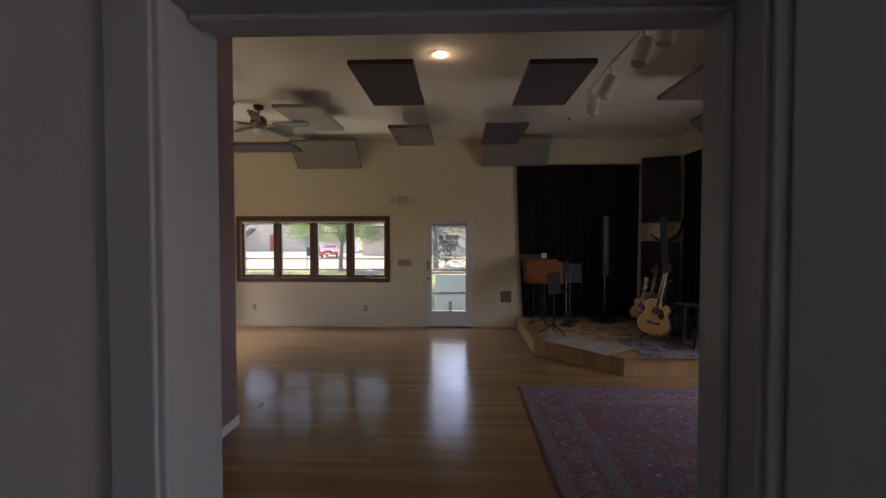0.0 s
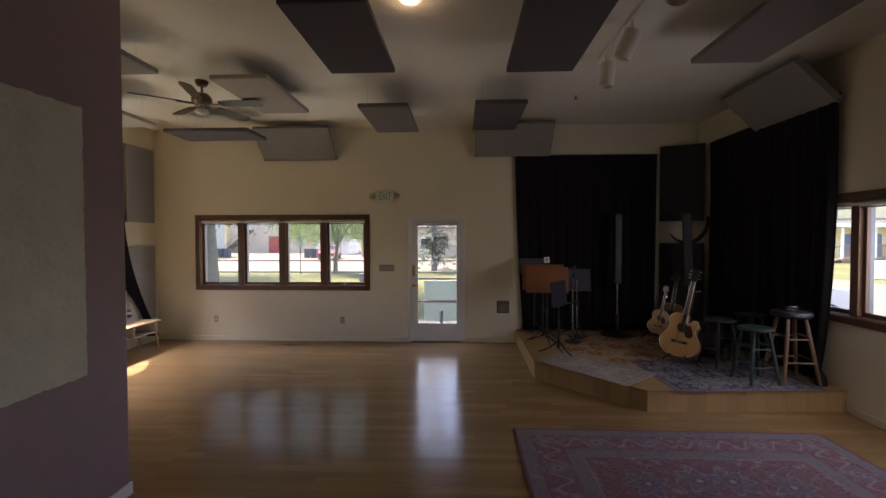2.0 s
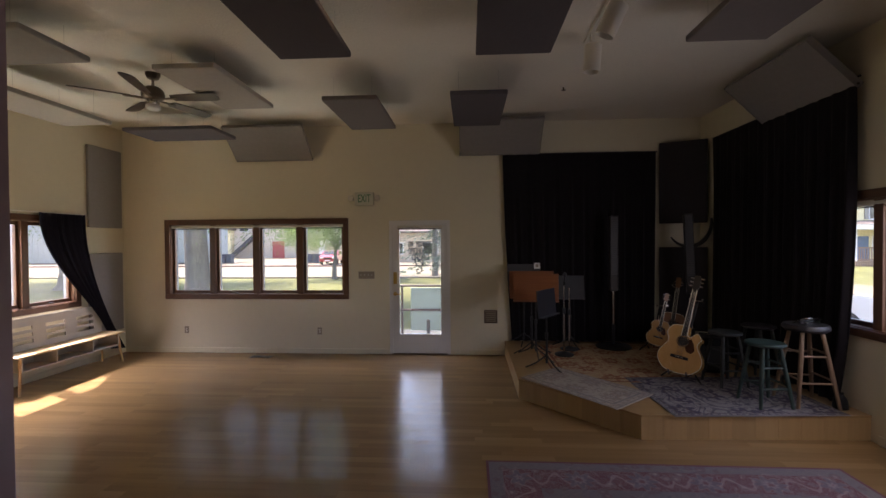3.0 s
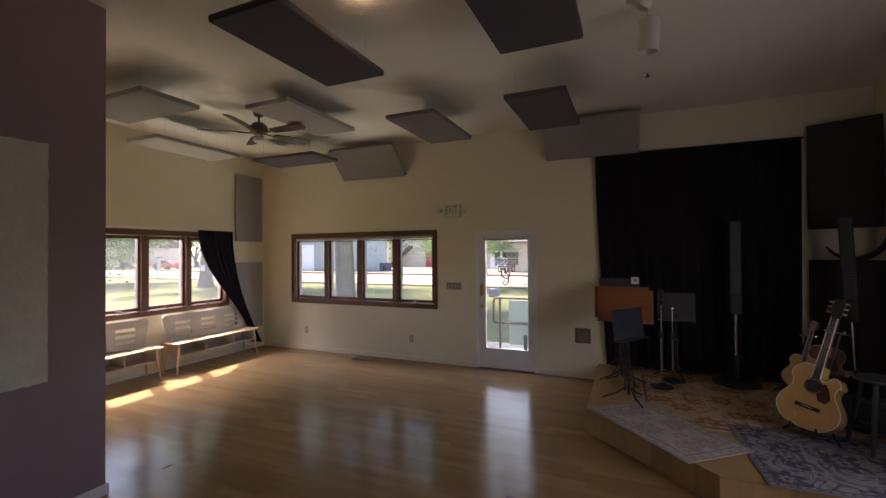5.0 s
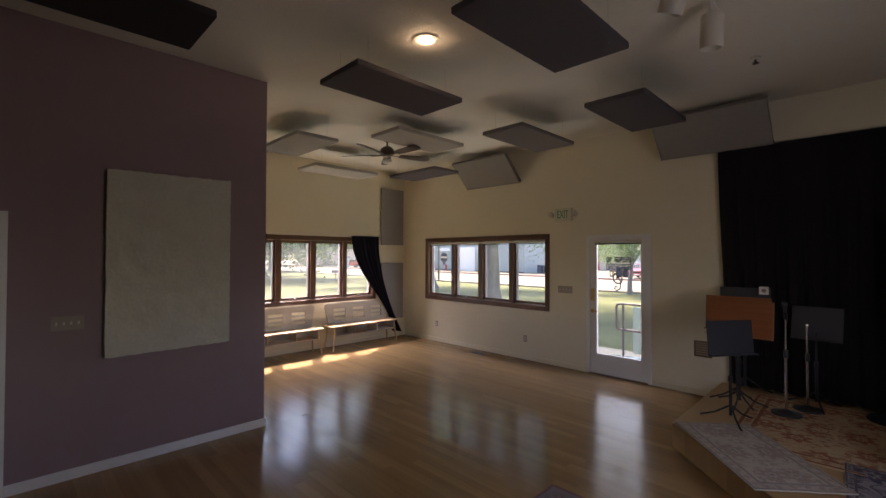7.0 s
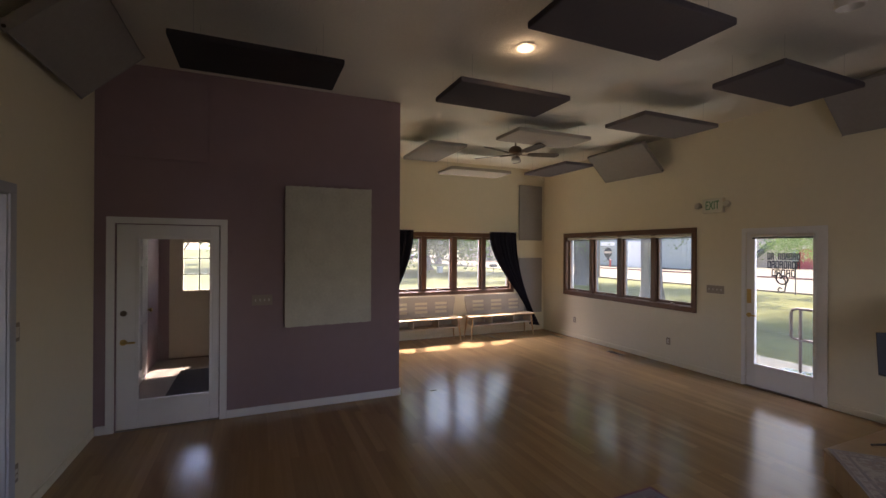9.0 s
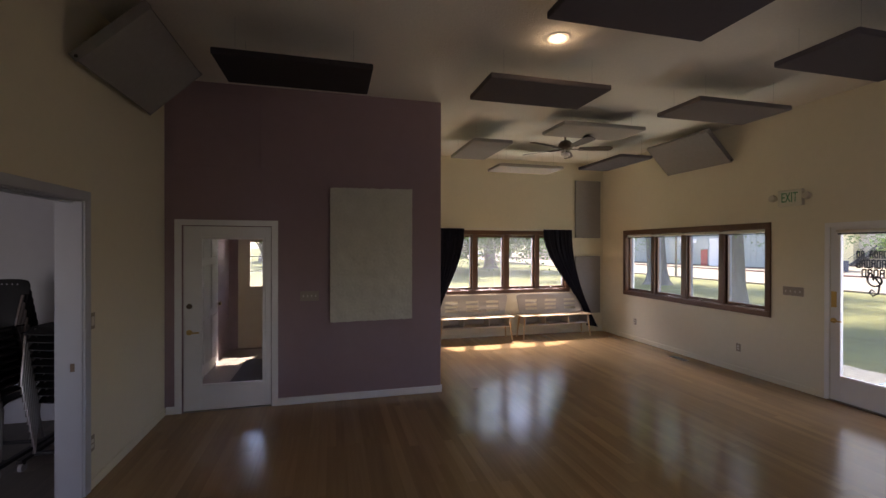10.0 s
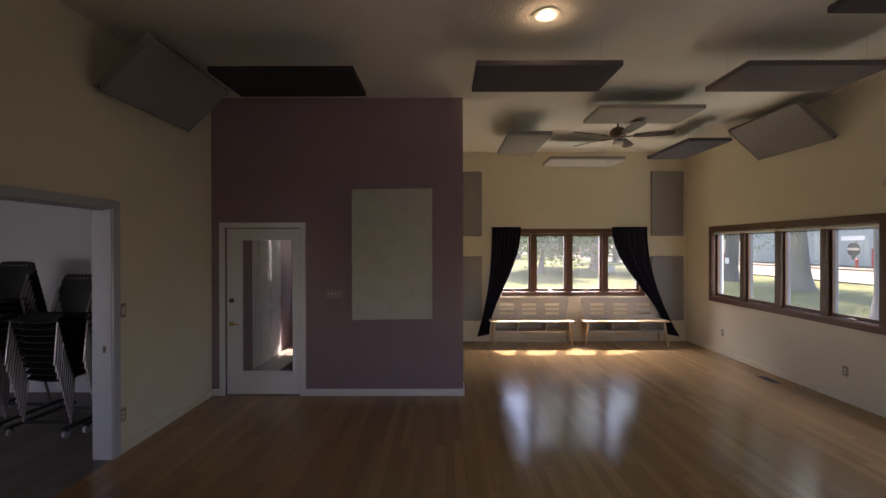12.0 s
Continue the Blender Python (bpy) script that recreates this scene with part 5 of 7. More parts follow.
def music_stand(label, x, y, rz, height, desk, material, shaft=BLACKM, w=0.58, h=0.36, lean=24, turn=20, lip=True):
    """A stand with a tilted desk whose front looks to its own -y; height: the desk's lower edge above the stage."""
    t = thing("music_stand", label, "music stand", at=(x, y, ZR), rz=rz, group="music stands")
    tripod(t, 0.0, 0.15, 0.26, 0.009, turn, shaft)
    part("lower_tube", rod(B(), (0, 0, 0.06), (0, 0, height * 0.62), 0.014, n=12), shaft, t, smooth=True)
    part("upper_tube", rod(B(), (0, 0, height * 0.60), (0, 0, height + 0.10), 0.009, n=12), shaft, t, smooth=True)
    part("collar", rod(B(), (0, 0, height * 0.60), (0, 0, height * 0.60 + 0.05), 0.020, n=14), shaft, t, smooth=True)
    m = pose(0, -0.012, height, -lean, 0, 0)
    d = part("desk", box(B(), -w / 2, w / 2, -0.008, 0.004, 0.0, h, 0.003, m=m), material, t, desk)
    if lip:
        part("desk_lip", box(B(), -w / 2, w / 2, -0.060, -0.008, 0.0, 0.012, 0.003, m=m), material, d)
    part("desk_hinge", box(B(), -0.05, 0.05, 0.004, 0.03, 0.06, 0.16, 0.004, m=m), shaft, d)
    return t


music_stand("black music stand with an orange cherry wood desk", 1.545, 7.70, -6, 0.735, "orange cherry wood desk", DESKWOOD, w=0.61, h=0.385, lean=6, turn=35)
music_stand("black music stand with an orange cherry wood desk", 1.505, 7.82, -3, 0.765, "orange cherry wood desk", DESKWOOD, w=0.61, h=0.385, lean=6, turn=75)
music_stand("plain black music stand with its desk folded up", 1.47, 8.40, 4, 0.96, "black steel desk", DARKMET, w=0.50, h=0.26, lean=10, turn=10)
music_stand("plain black music stand beside the microphones", 2.13, 8.24, -4, 0.70, "black steel desk", DARKMET, w=0.42, h=0.36, lean=16, turn=50)
music_stand("low dark blue-grey music stand at the stage edge", 1.585, 7.11, 55, 0.64, "dark blue-grey desk", mat("blue_grey_desk", (0.025, 0.025, 0.032), 0.5, vary=0.1, scale=20), w=0.50, h=0.33, lean=5, turn=5)
card = thing("sticker_card", "small white card with a grey emblem on the black desk", "card", at=(1.665, 8.360, 1.40), rz=4, rx=-10)
part("sheet", box(B(), -0.045, 0.045, -0.002, 0.002, -0.045, 0.045), CARD, card)
part("emblem", lathe(B(), [(0.022, 0), (0.022, 0.001), (0.0, 0.001)], 16, m=Matrix.Rotation(radians(90), 4, "X"), at=(0, -0.002, 0)), TAUPE, card)


def mic_stand(label, x, y, top, mic):
    t = thing("microphone_stand", label, "microphone stand", at=(x, y, ZR), group="microphone stands")
    part("base", lathe(B(), [(0.125, 0.0), (0.130, 0.008), (0.125, 0.018), (0.05, 0.034), (0.022, 0.05), (0.0, 0.05)], 28), BLACKM, t, "heavy round black base", smooth=True)
    part("lower_tube", rod(B(), (0, 0, 0.045), (0, 0, top * 0.60), 0.013, n=14), CHROME, t, smooth=True)
    part("clutch", lathe(B(), [(0.013, 0), (0.020, 0.006), (0.020, 0.075), (0.013, 0.085)], 14, at=(0, 0, top * 0.58)), BLACKM, t, smooth=True)
    part("upper_tube", rod(B(), (0, 0, top * 0.60), (0, 0, top), 0.009, n=12), CHROME, t, smooth=True)
    if mic:
        c = part("clip", rod(B(), (0, 0, top - 0.01), (0, -0.03, top + 0.05), 0.017, 0.021, 14), BLACKM, t, smooth=True)
        m = Matrix.Translation((0, -0.01, top + 0.03)) @ Matrix.Rotation(radians(22), 4, "X")
        part("microphone", lathe(B(), [(0.010, -0.09), (0.013, 0.0), (0.017, 0.09), (0.026, 0.10), (0.026, 0.12), (0.020, 0.14), (0.0, 0.148)], 18, m=m), DARKMET, c, "dark handheld microphone", smooth=True)
    else:
        part("thread", lathe(B(), [(0.013, 0), (0.016, 0.01), (0.012, 0.03), (0.0, 0.03)], 14, at=(0, 0, top)), CHROME, t, smooth=True)
    return t


mic_stand("chrome microphone stand with a round base and microphone", 1.935, 7.74, 0.97, True)
mic_stand("chrome microphone stand with a round black base", 2.075, 8.05, 0.86, False)


def column_speaker(label, x, y, rz, tip=0.0):
    t = thing("column_speaker", label, "loudspeaker", at=(x, y, ZR), rz=rz, ry=tip, group="column loudspeakers")
    part("base", lathe(B(), [(0.25, 0.0), (0.255, 0.010), (0.24, 0.022), (0.06, 0.034), (0.035, 0.05), (0.0, 0.05)], 36), BLACKM, t, "broad round black base", smooth=True)
    part("sleeve", rod(B(), (0, 0, 0.04), (0, 0, 0.34), 0.024, n=16), BLACKM, t, smooth=True)
    part("pole", rod(B(), (0, 0, 0.33), (0, 0, 0.86), 0.016, n=16), CHROME, t, "bare metal pole", smooth=True)
    c = part("column", box(B(), -0.058, 0.058, -0.055, 0.065, 0.83, 1.93, 0.012), BLACKM, t)
    part("grille", box(B(), -0.048, 0.048, -0.062, -0.055, 1.07, 1.91, 0.004), DARKMET, c, "dark perforated grille")
    for k in range(27):
        part("grille_rib", box(B(), -0.044, 0.044, -0.0645, -0.062, 1.09 + k * 0.03, 1.10 + k * 0.03), BLACKM, c)
    part("control_panel", box(B(), -0.046, 0.046, -0.060, -0.055, 0.86, 1.04, 0.003), EBONY, c)
    return t


column_speaker("slim black column loudspeaker on a round base", 2.755, 8.22, -6)
column_speaker("slim black column loudspeaker in the stage corner, leaning a little", 3.745, 7.90, -22, -2.4)


# ---- guitars ----
def bout(points, n=10):
    """A smooth closed outline through points given for one half, mirrored."""
    pts = points + [(-x, z) for x, z in reversed(points)]
    out = []
    m = len(pts)
    for k in range(m):
        p0, p1, p2, p3 = (Vector(pts[(k + j - 1) % m]) for j in range(4))
        for s in range(n):
            u = s / n
            out.append(tuple(0.5 * ((2 * p1) + (p2 - p0) * u + (2 * p0 - 5 * p1 + 4 * p2 - p3) * u * u + (3 * p1 - p0 - 3 * p2 + p3) * u ** 3)))
    return out


UP = Matrix(((1, 0, 0, 0), (0, 0, 1, 0), (0, 1, 0, 0), (0, 0, 0, 1)))    # x, y of an outline to x, z; its height to y


def guitar(label, at, rz, lean, tip, s, top, side, cutaway, pegs=6, deep=0.11, body_len=0.50, neck_len=0.40):
    """A guitar whose face looks to its own -y, from its lowest point upwards; s: its scale."""
    t = thing("guitar", label, "guitar", at=at, rz=rz, group="guitars on the stage")
    m = Matrix.Rotation(radians(tip), 4, "Y") @ Matrix.Rotation(radians(-lean), 4, "X") @ Matrix.Diagonal((s, s, s, 1))
    L = body_len
    half = [(0.03, 0.0), (0.13, 0.018), (0.205, 0.10), (0.205, 0.19), (0.150, 0.285), (0.140, 0.33), (0.165, 0.41), (0.120, L - 0.015), (0.03, L)]
    outline = bout(half)
    if cutaway:
        outline = [(x, z - 0.035 - 0.075 * math.exp(-((x - 0.055) / 0.045) ** 2)) if x > 0.028 and z > 0.40 else (x, z) for x, z in outline]
    body = part("body", prism(B(), outline, 0.004, deep, m @ UP), side, t, "honey figured sides")
    face = part("soundboard", prism(B(), [(x * 0.985, 0.004 + z * 0.99) for x, z in outline], 0.0, 0.0045, m @ UP), top, t, "pale amber face")
    rim = [m @ Vector((x, 0.002, z)) for x, z in outline]
    part("binding", pipe(B(), rim + rim[:1], 0.0035 * s, 6), IVORY, body)
    hole_z = 0.335
    ring = lambda r, y: [m @ Vector((r * math.cos(a), y, hole_z + r * math.sin(a))) for a in np.linspace(0, 2 * math.pi, 29)]
    # no opening is cut: a flat black disc gives the shade inside
    part("soundhole", prism(B(), [(0.050 * math.cos(a), hole_z + 0.050 * math.sin(a)) for a in np.linspace(0, 2 * math.pi, 28, endpoint=False)], -0.0015, 0.0, m @ UP), EBONY, face, "black disc standing in for the dark sound hole")
    part("rosette", pipe(B(), ring(0.058, -0.001), 0.004 * s, 6), EBONY, face)
    part("bridge", box(B(), -0.085, 0.085, -0.010, 0.0, 0.148, 0.178, 0.004, m=m), EBONY, face)
    part("saddle", box(B(), -0.038, 0.038, -0.013, -0.010, 0.162, 0.166, m=m), IVORY, face)
    part("pickguard", prism(B(), [(0.045, 0.36), (0.052, 0.31), (0.030, 0.285), (0.05, 0.235), (0.10, 0.225), (0.125, 0.265), (0.105, 0.33), (0.075, 0.375)], -0.002, 0.0, m @ UP), TORTOISE, face, "brown tortoiseshell pickguard")
    z1 = L + neck_len
    neck = part("neck", prism(B(), [(-0.026, L - 0.06), (0.026, L - 0.06), (0.0215, z1), (-0.0215, z1)], 0.0, 0.024, m @ UP), MAHOG, t)
    part("fretboard", prism(B(), [(-0.027, hole_z + 0.055), (0.027, hole_z + 0.055), (0.0215, z1), (-0.0215, z1)], -0.007, 0.0, m @ UP), EBONY, neck)
    for sx in (-1, 1):
        part("neck_binding", rod(B(), m @ Vector((sx * 0.027, -0.006, hole_z + 0.06)), m @ Vector((sx * 0.0215, -0.006, z1)), 0.003 * s, n=6), IVORY, neck)
    for k in range(14):
        zf = z1 - (z1 - 0.165) * (1 - 2 ** (-(k + 1) / 12))
        part("fret", box(B(), -0.023, 0.023, -0.0085, -0.007, zf - 0.001, zf + 0.001, m=m), CHROME, neck)
    head = part("headstock", prism(B(), [(-0.024, z1), (0.024, z1), (0.036, z1 + 0.035), (0.034, z1 + 0.15), (0.018, z1 + 0.165), (0.0, z1 + 0.158), (-0.018, z1 + 0.165), (-0.034, z1 + 0.15), (-0.036, z1 + 0.035)], 0.004, 0.018, m @ UP), EBONY if cutaway else MAHOG, t)
    for k in range(pegs // 2):
        for sx in (-1, 1):
            z = z1 + 0.045 + k * 0.042
            part("tuner", rod(B(), m @ Vector((sx * 0.034, 0.012, z)), m @ Vector((sx * 0.066, 0.012, z)), 0.0075 * s, 0.0095 * s, 10), CHROME, head, smooth=True)
    for k in range(6):
        x = -0.0165 + k * 0.0066
        part("string", rod(B(), m @ Vector((x * 1.55, -0.0125, 0.165)), m @ Vector((x, -0.0085, z1)), 0.0008, n=5), CHROME, t)
    return t


def guitar_stand(label, at, rz, s=1.0):
    t = thing("guitar_stand", label, "guitar stand", at=at, rz=rz, group="guitar stands")
    for k, a in enumerate((215, 325, 90)):
        a = radians(a)
        part("leg", pipe(B(), [(0, 0.20, 0.30 * s), (0.13 * math.cos(a), 0.20 + 0.10 * math.sin(a), 0.10 * s), (0.25 * math.cos(a), 0.20 + 0.22 * math.sin(a), 0.008)], 0.010, 8), BLACKM, t, smooth=True)
    part("post", rod(B(), (0, 0.20, 0.26 * s), (0.10, 0.33, 0.86 * s), 0.010, n=10), BLACKM, t, smooth=True)
    part("yoke", pipe(B(), [(0.05, 0.22, 0.90 * s), (0.06, 0.33, 0.87 * s), (0.17, 0.33, 0.87 * s), (0.18, 0.22, 0.90 * s)], 0.009, 8), CHROME, t, "bent metal neck yoke", smooth=True)
    for x in (-0.09, 0.09):
        part("arm", pipe(B(), [(x * 0.3, 0.20, 0.14 * s), (x, 0.15, 0.075 * s), (x, -0.02, 0.075 * s), (x, -0.03, 0.13 * s)], 0.009, 8), CHROME, t, smooth=True)
    return t


guitar("amber acoustic guitar with a cutaway, leaning on its stand", (2.905, 6.63, ZR + 0.105), -43, 19, 6.5, 1.055, SPRUCE, MAPLE, True)
guitar_stand("black and chrome tripod guitar stand", (2.93, 6.63, ZR), -43)
guitar("small amber parlour guitar standing by the corner", (3.24, 7.92, ZR + 0.10), -14, 9, 13, 0.70, SPRUCE, MAPLE, False)
guitar_stand("black and chrome tripod guitar stand", (3.24, 7.92, ZR), -14, 0.70)
guitar("dark acoustic bass guitar behind the amber one", (3.50, 8.10, ZR + 0.06), -22, 10, 8, 0.93, MAHOG, MAHOG, False, pegs=4)
guitar_stand("black and chrome tripod guitar stand", (3.50, 8.10, ZR), -22)
amp = thing("amplifier", "small black instrument amplifier on the stage", "amplifier", at=(3.46, 7.05, ZR), rz=-18)
part("cabinet", box(B(), -0.19, 0.19, -0.12, 0.12, 0.012, 0.42, 0.018), CHAIRBLACK, amp)
part("grille", box(B(), -0.165, 0.165, -0.126, -0.12, 0.05, 0.33, 0.004), DARKMET, amp)
part("carry_strap", pipe(B(), [(-0.10, 0, 0.42), (-0.07, 0, 0.45), (0.07, 0, 0.45), (0.10, 0, 0.42)], 0.010, 8), RUBBER, amp, smooth=True)
for sx in (-0.15, 0.15):
    for sy in (-0.08, 0.08):
        part("foot", rod(B(), (sx, sy, 0), (sx, sy, 0.012), 0.016, n=10), RUBBER, amp)


# ---- stools ----
def stool(label, x, y, rz, h, seat_m, leg_m, r=0.165, foot=0.215, thick=0.034):
    t = thing("stool", label, "stool", at=(x, y, ZR), rz=rz, group="wooden stools")
    part("seat", lathe(B(), [(0.0, h - thick), (r - 0.02, h - thick), (r, h - thick * 0.65), (r, h - thick * 0.3), (r - 0.012, h), (0.0, h - 0.004)], 36), seat_m, t, smooth=True)
    def leg_at(k, z):
        a = radians(45 + 90 * k)
        f = 1 - z / (h - 0.03)
        rad = 0.115 + (foot - 0.115) * f
        return Vector((rad * math.cos(a), rad * math.sin(a), z))
    for k in range(4):
        pts = [leg_at(k, z) for z in (0.0, h * 0.3, h * 0.62, h - 0.03)]
        part("leg", pipe(B(), pts, 0.018, 12, [0.015, 0.019, 0.020, 0.016]), leg_m, t, smooth=True)
        for z in (h * 0.30 + 0.03 * (k % 2), h * 0.62 + 0.03 * (k % 2)):
            part("rung", rod(B(), leg_at(k, z), leg_at(k + 1, z), 0.010, n=10), leg_m, t, smooth=True)
    return t


stool("worn green painted wooden stool", 3.44, 6.01, 4, 0.59, STOOL_GREEN, STOOL_GREEN)
stool("worn dark painted wooden stool", 3.41, 6.60, 8, 0.57, STOOL_DARK, STOOL_DARK)
stool("tall bare oak stool with a black seat", 3.84, 6.05, -3, 0.755, STOOL_SEAT, STOOL_WOOD, r=0.185, foot=0.25, thick=0.062)
stool("black wooden stool by the curtain", 3.84, 6.72, 20, 0.62, STOOL_SEAT, STOOL_DARK)
rack = thing("harmonica_holder", "bent chrome harmonica holder lying on the stool", "harmonica holder", at=(3.87, 6.05, ZR + 0.753), rz=12)
part("loop", pipe(B(), [(-0.12, 0.05, 0.008), (-0.12, -0.03, 0.05), (-0.10, -0.05, 0.062), (0.08, -0.05, 0.062), (0.11, -0.03, 0.05), (0.12, 0.05, 0.008)], 0.006, 8), CHROME, rack, smooth=True)
part("clamp", box(B(), -0.07, 0.08, 0.02, 0.06, 0.0, 0.03, 0.004), DARKMET, rack)
part("harmonica", box(B(), -0.05, 0.10, -0.03, 0.0, 0.0, 0.022, 0.004), CHROME, rack)
bag = thing("cable_bag", "small black cloth bag by the stage wall", "bag", at=(4.06, 5.93, ZS))
part("pouch", lathe(B(), [(0.045, 0), (0.062, 0.01), (0.058, 0.05), (0.048, 0.10), (0.020, 0.135), (0.028, 0.15), (0.0, 0.152)], 11), CHAIRBLACK, bag, smooth=True)


# ---- chair stacks in the store room ----
def chair(label, at, rz):
    t = thing("stacking_chair", label, "chair", at=at, rz=rz, group="stacked chairs")

    def seat_f(u, v):
        x, y = (u - 0.5) * 0.49, -0.21 + 0.42 * v
        return Vector((x, y, 0.445 - 0.018 * math.cos(math.pi * (u - 0.5)) + 0.012 * math.cos(2.4 * (v - 0.4)) - 0.035 * max(0, 0.18 - v) / 0.18)), Vector((0, 0, 1))

    def back_f(u, v):
        x = (u - 0.5) * (0.44 - 0.05 * (2 * v - 1) ** 6)
        return Vector((x, 0.225 + 0.07 * v - 0.045 * math.cos(math.pi * (u - 0.5)) + 0.03, 0.53 + 0.31 * v - 0.02 * (2 * u - 1) ** 6 * (1 if v > 0.5 else -1))), Vector((0, -1, 0))

    part("seat", sheet(B(), seat_f, 12, 10, 0.010), CHAIRBLACK, t, smooth=True)
    bk = part("backrest", sheet(B(), back_f, 14, 10, 0.008), CHAIRBLACK, t, smooth=True)
    for k in range(9):
        u = 0.18 + 0.08 * k
        p, _ = back_f(u, 0.86)
        part("slot", rod(B(), p + Vector((0, -0.0055, 0)), p + Vector((0, -0.0045, 0)), 0.006, n=8), CASTER, bk)
    for s in (-1, 1):
        part("front_leg", pipe(B(), [(s * 0.255, -0.235, 0.0), (s * 0.245, -0.19, 0.40), (s * 0.205, -0.15, 0.438), (s * 0.20, 0.12, 0.432)], 0.0115, 10), CHAIRLEG, t, smooth=True)
        part("back_leg", pipe(B(), [(s * 0.255, 0.25, 0.0), (s * 0.245, 0.14, 0.40), (s * 0.205, 0.17, 0.46), (s * 0.20, 0.255, 0.70)], 0.0115, 10), CHAIRLEG, t, smooth=True)
    return t


for sx, sy, n, turn in ((-1.20, -0.06, 10, 86), (-1.32, -0.84, 12, 87), (-1.30, 0.60, 10, 90)):
    dolly = thing("chair_dolly", "black steel chair dolly on grey casters", "dolly", at=(sx, sy, ZF), rz=turn, group="chair dollies")
    for s in (-1, 1):
        part("rail", box(B(), s * 0.29 - 0.022, s * 0.29 + 0.022, -0.36, 0.36, 0.075, 0.105, 0.004), BLACKM, dolly)
        for q in (-1, 1):
            w = part("caster", rod(B(), (s * 0.29 - 0.014, q * 0.32, 0.036), (s * 0.29 + 0.014, q * 0.32, 0.036), 0.036, n=18), CASTER, dolly, "pale grey caster wheel", smooth=True)
            part("fork", box(B(), s * 0.29 - 0.02, s * 0.29 + 0.02, q * 0.32 - 0.012, q * 0.32 + 0.012, 0.055, 0.075, 0.002, seg=1), BLACKM, w)
    for q in (-0.2, 0.2):
        part("cross_bar", box(B(), -0.268, 0.268, q - 0.018, q + 0.018, 0.078, 0.102, 0.003), BLACKM, dolly)
    first = chair("black shell chair with chrome legs in a tall stack", (sx, sy, ZF + 0.105), turn)
    fwd = Matrix.Rotation(radians(turn), 4, "Z") @ Vector((0, -1, 0, 0))
    for k in range(1, n):
        copy_thing(first, pose(sx + fwd.x * 0.018 * k, sy + fwd.y * 0.018 * k, ZF + 0.105 + 0.068 * k, 0, 0, turn))
# ---- outdoors ----
ZG = -0.45
solo("ground", box(B(), -1500, 1500, -1500, 1500, ZG - 0.5, ZG), GRASS, "mown lawn with dry patches", "lawn", kind="structure")
solo("road", box(B(), -260, 20, 28.9, 42.3, ZG, ZG + 0.012), PAVING, "pale concrete street", "street", kind="structure")
solo("kerb", box(B(), -260, 6.2, 28.6, 28.9, ZG, ZG + 0.10, 0.02), CONCRETE, "pale concrete kerb along the street", "kerb", kind="structure")
solo("kerb", box(B(), -260, 20, 42.3, 42.6, ZG, ZG + 0.14, 0.02), KERBRED, "dull red-painted kerb across the street", "kerb", kind="structure")
solo("parking_lot", box(B(), -260, -2.0, 42.6, 86.0, ZG, ZG + 0.012), PAVING, "pale concrete parking lot", "parking lot", kind="structure")
solo("driveway", box(B(), 6.2, 20.0, -60, 28.6, ZG, ZG + 0.011), PAVING, "pale concrete side street", "street", kind="structure")

# landing and rail outside the glass door
land = thing("landing", "weathered board landing outside the glass door", "landing", kind="structure")
for k in range(13):
    part("deck_board", box(B(), -2.4, 3.2, YN + 0.17 + k * 0.145, YN + 0.31 + k * 0.145, -0.075, -0.045, 0.004, seg=1), DECK, land)
for x in (-2.3, 0.4, 3.1):
    part("joist", box(B(), x - 0.03, x + 0.03, YN + 0.17, YN + 2.05, ZG, -0.076), DECK, land)
rail = thing("railing", "brown-red pipe railing with pale teal boards", "railing", at=(0, 10.05, -0.045))
part("top_rail", pipe(B(), [(3.1, 0, 0.975), (-0.70, 0, 0.975), (-0.77, 0, 0.955), (-0.79, 0, 0.90), (-0.79, 0, 0.55), (-0.77, 0, 0.515), (-0.70, 0, 0.505), (3.1, 0, 0.505)], 0.022, 12), RAILRED, rail, smooth=True)
for x in (-0.665, 0.95, 2.5):
    part("post", rod(B(), (x, 0, -0.03), (x, 0, 0.975), 0.022, n=12), RAILRED, rail, smooth=True)
part("board", box(B(), -0.50, 3.05, 0.03, 0.05, 0.10, 0.93, 0.003), RAILTEAL, rail, "pale teal board behind the pipes")
for x in (-0.14, 0.5):
    post = thing("bollard", "short dark post on the landing", "post", at=(x, 9.86, -0.045))
    part("shaft", rod(B(), (0, 0, 0), (0, 0, 0.32), 0.035, n=14), DARKMET, post, smooth=True)
    part("cap", lathe(B(), [(0.04, 0.32), (0.04, 0.34), (0.0, 0.36)], 14), DARKMET, post, smooth=True)


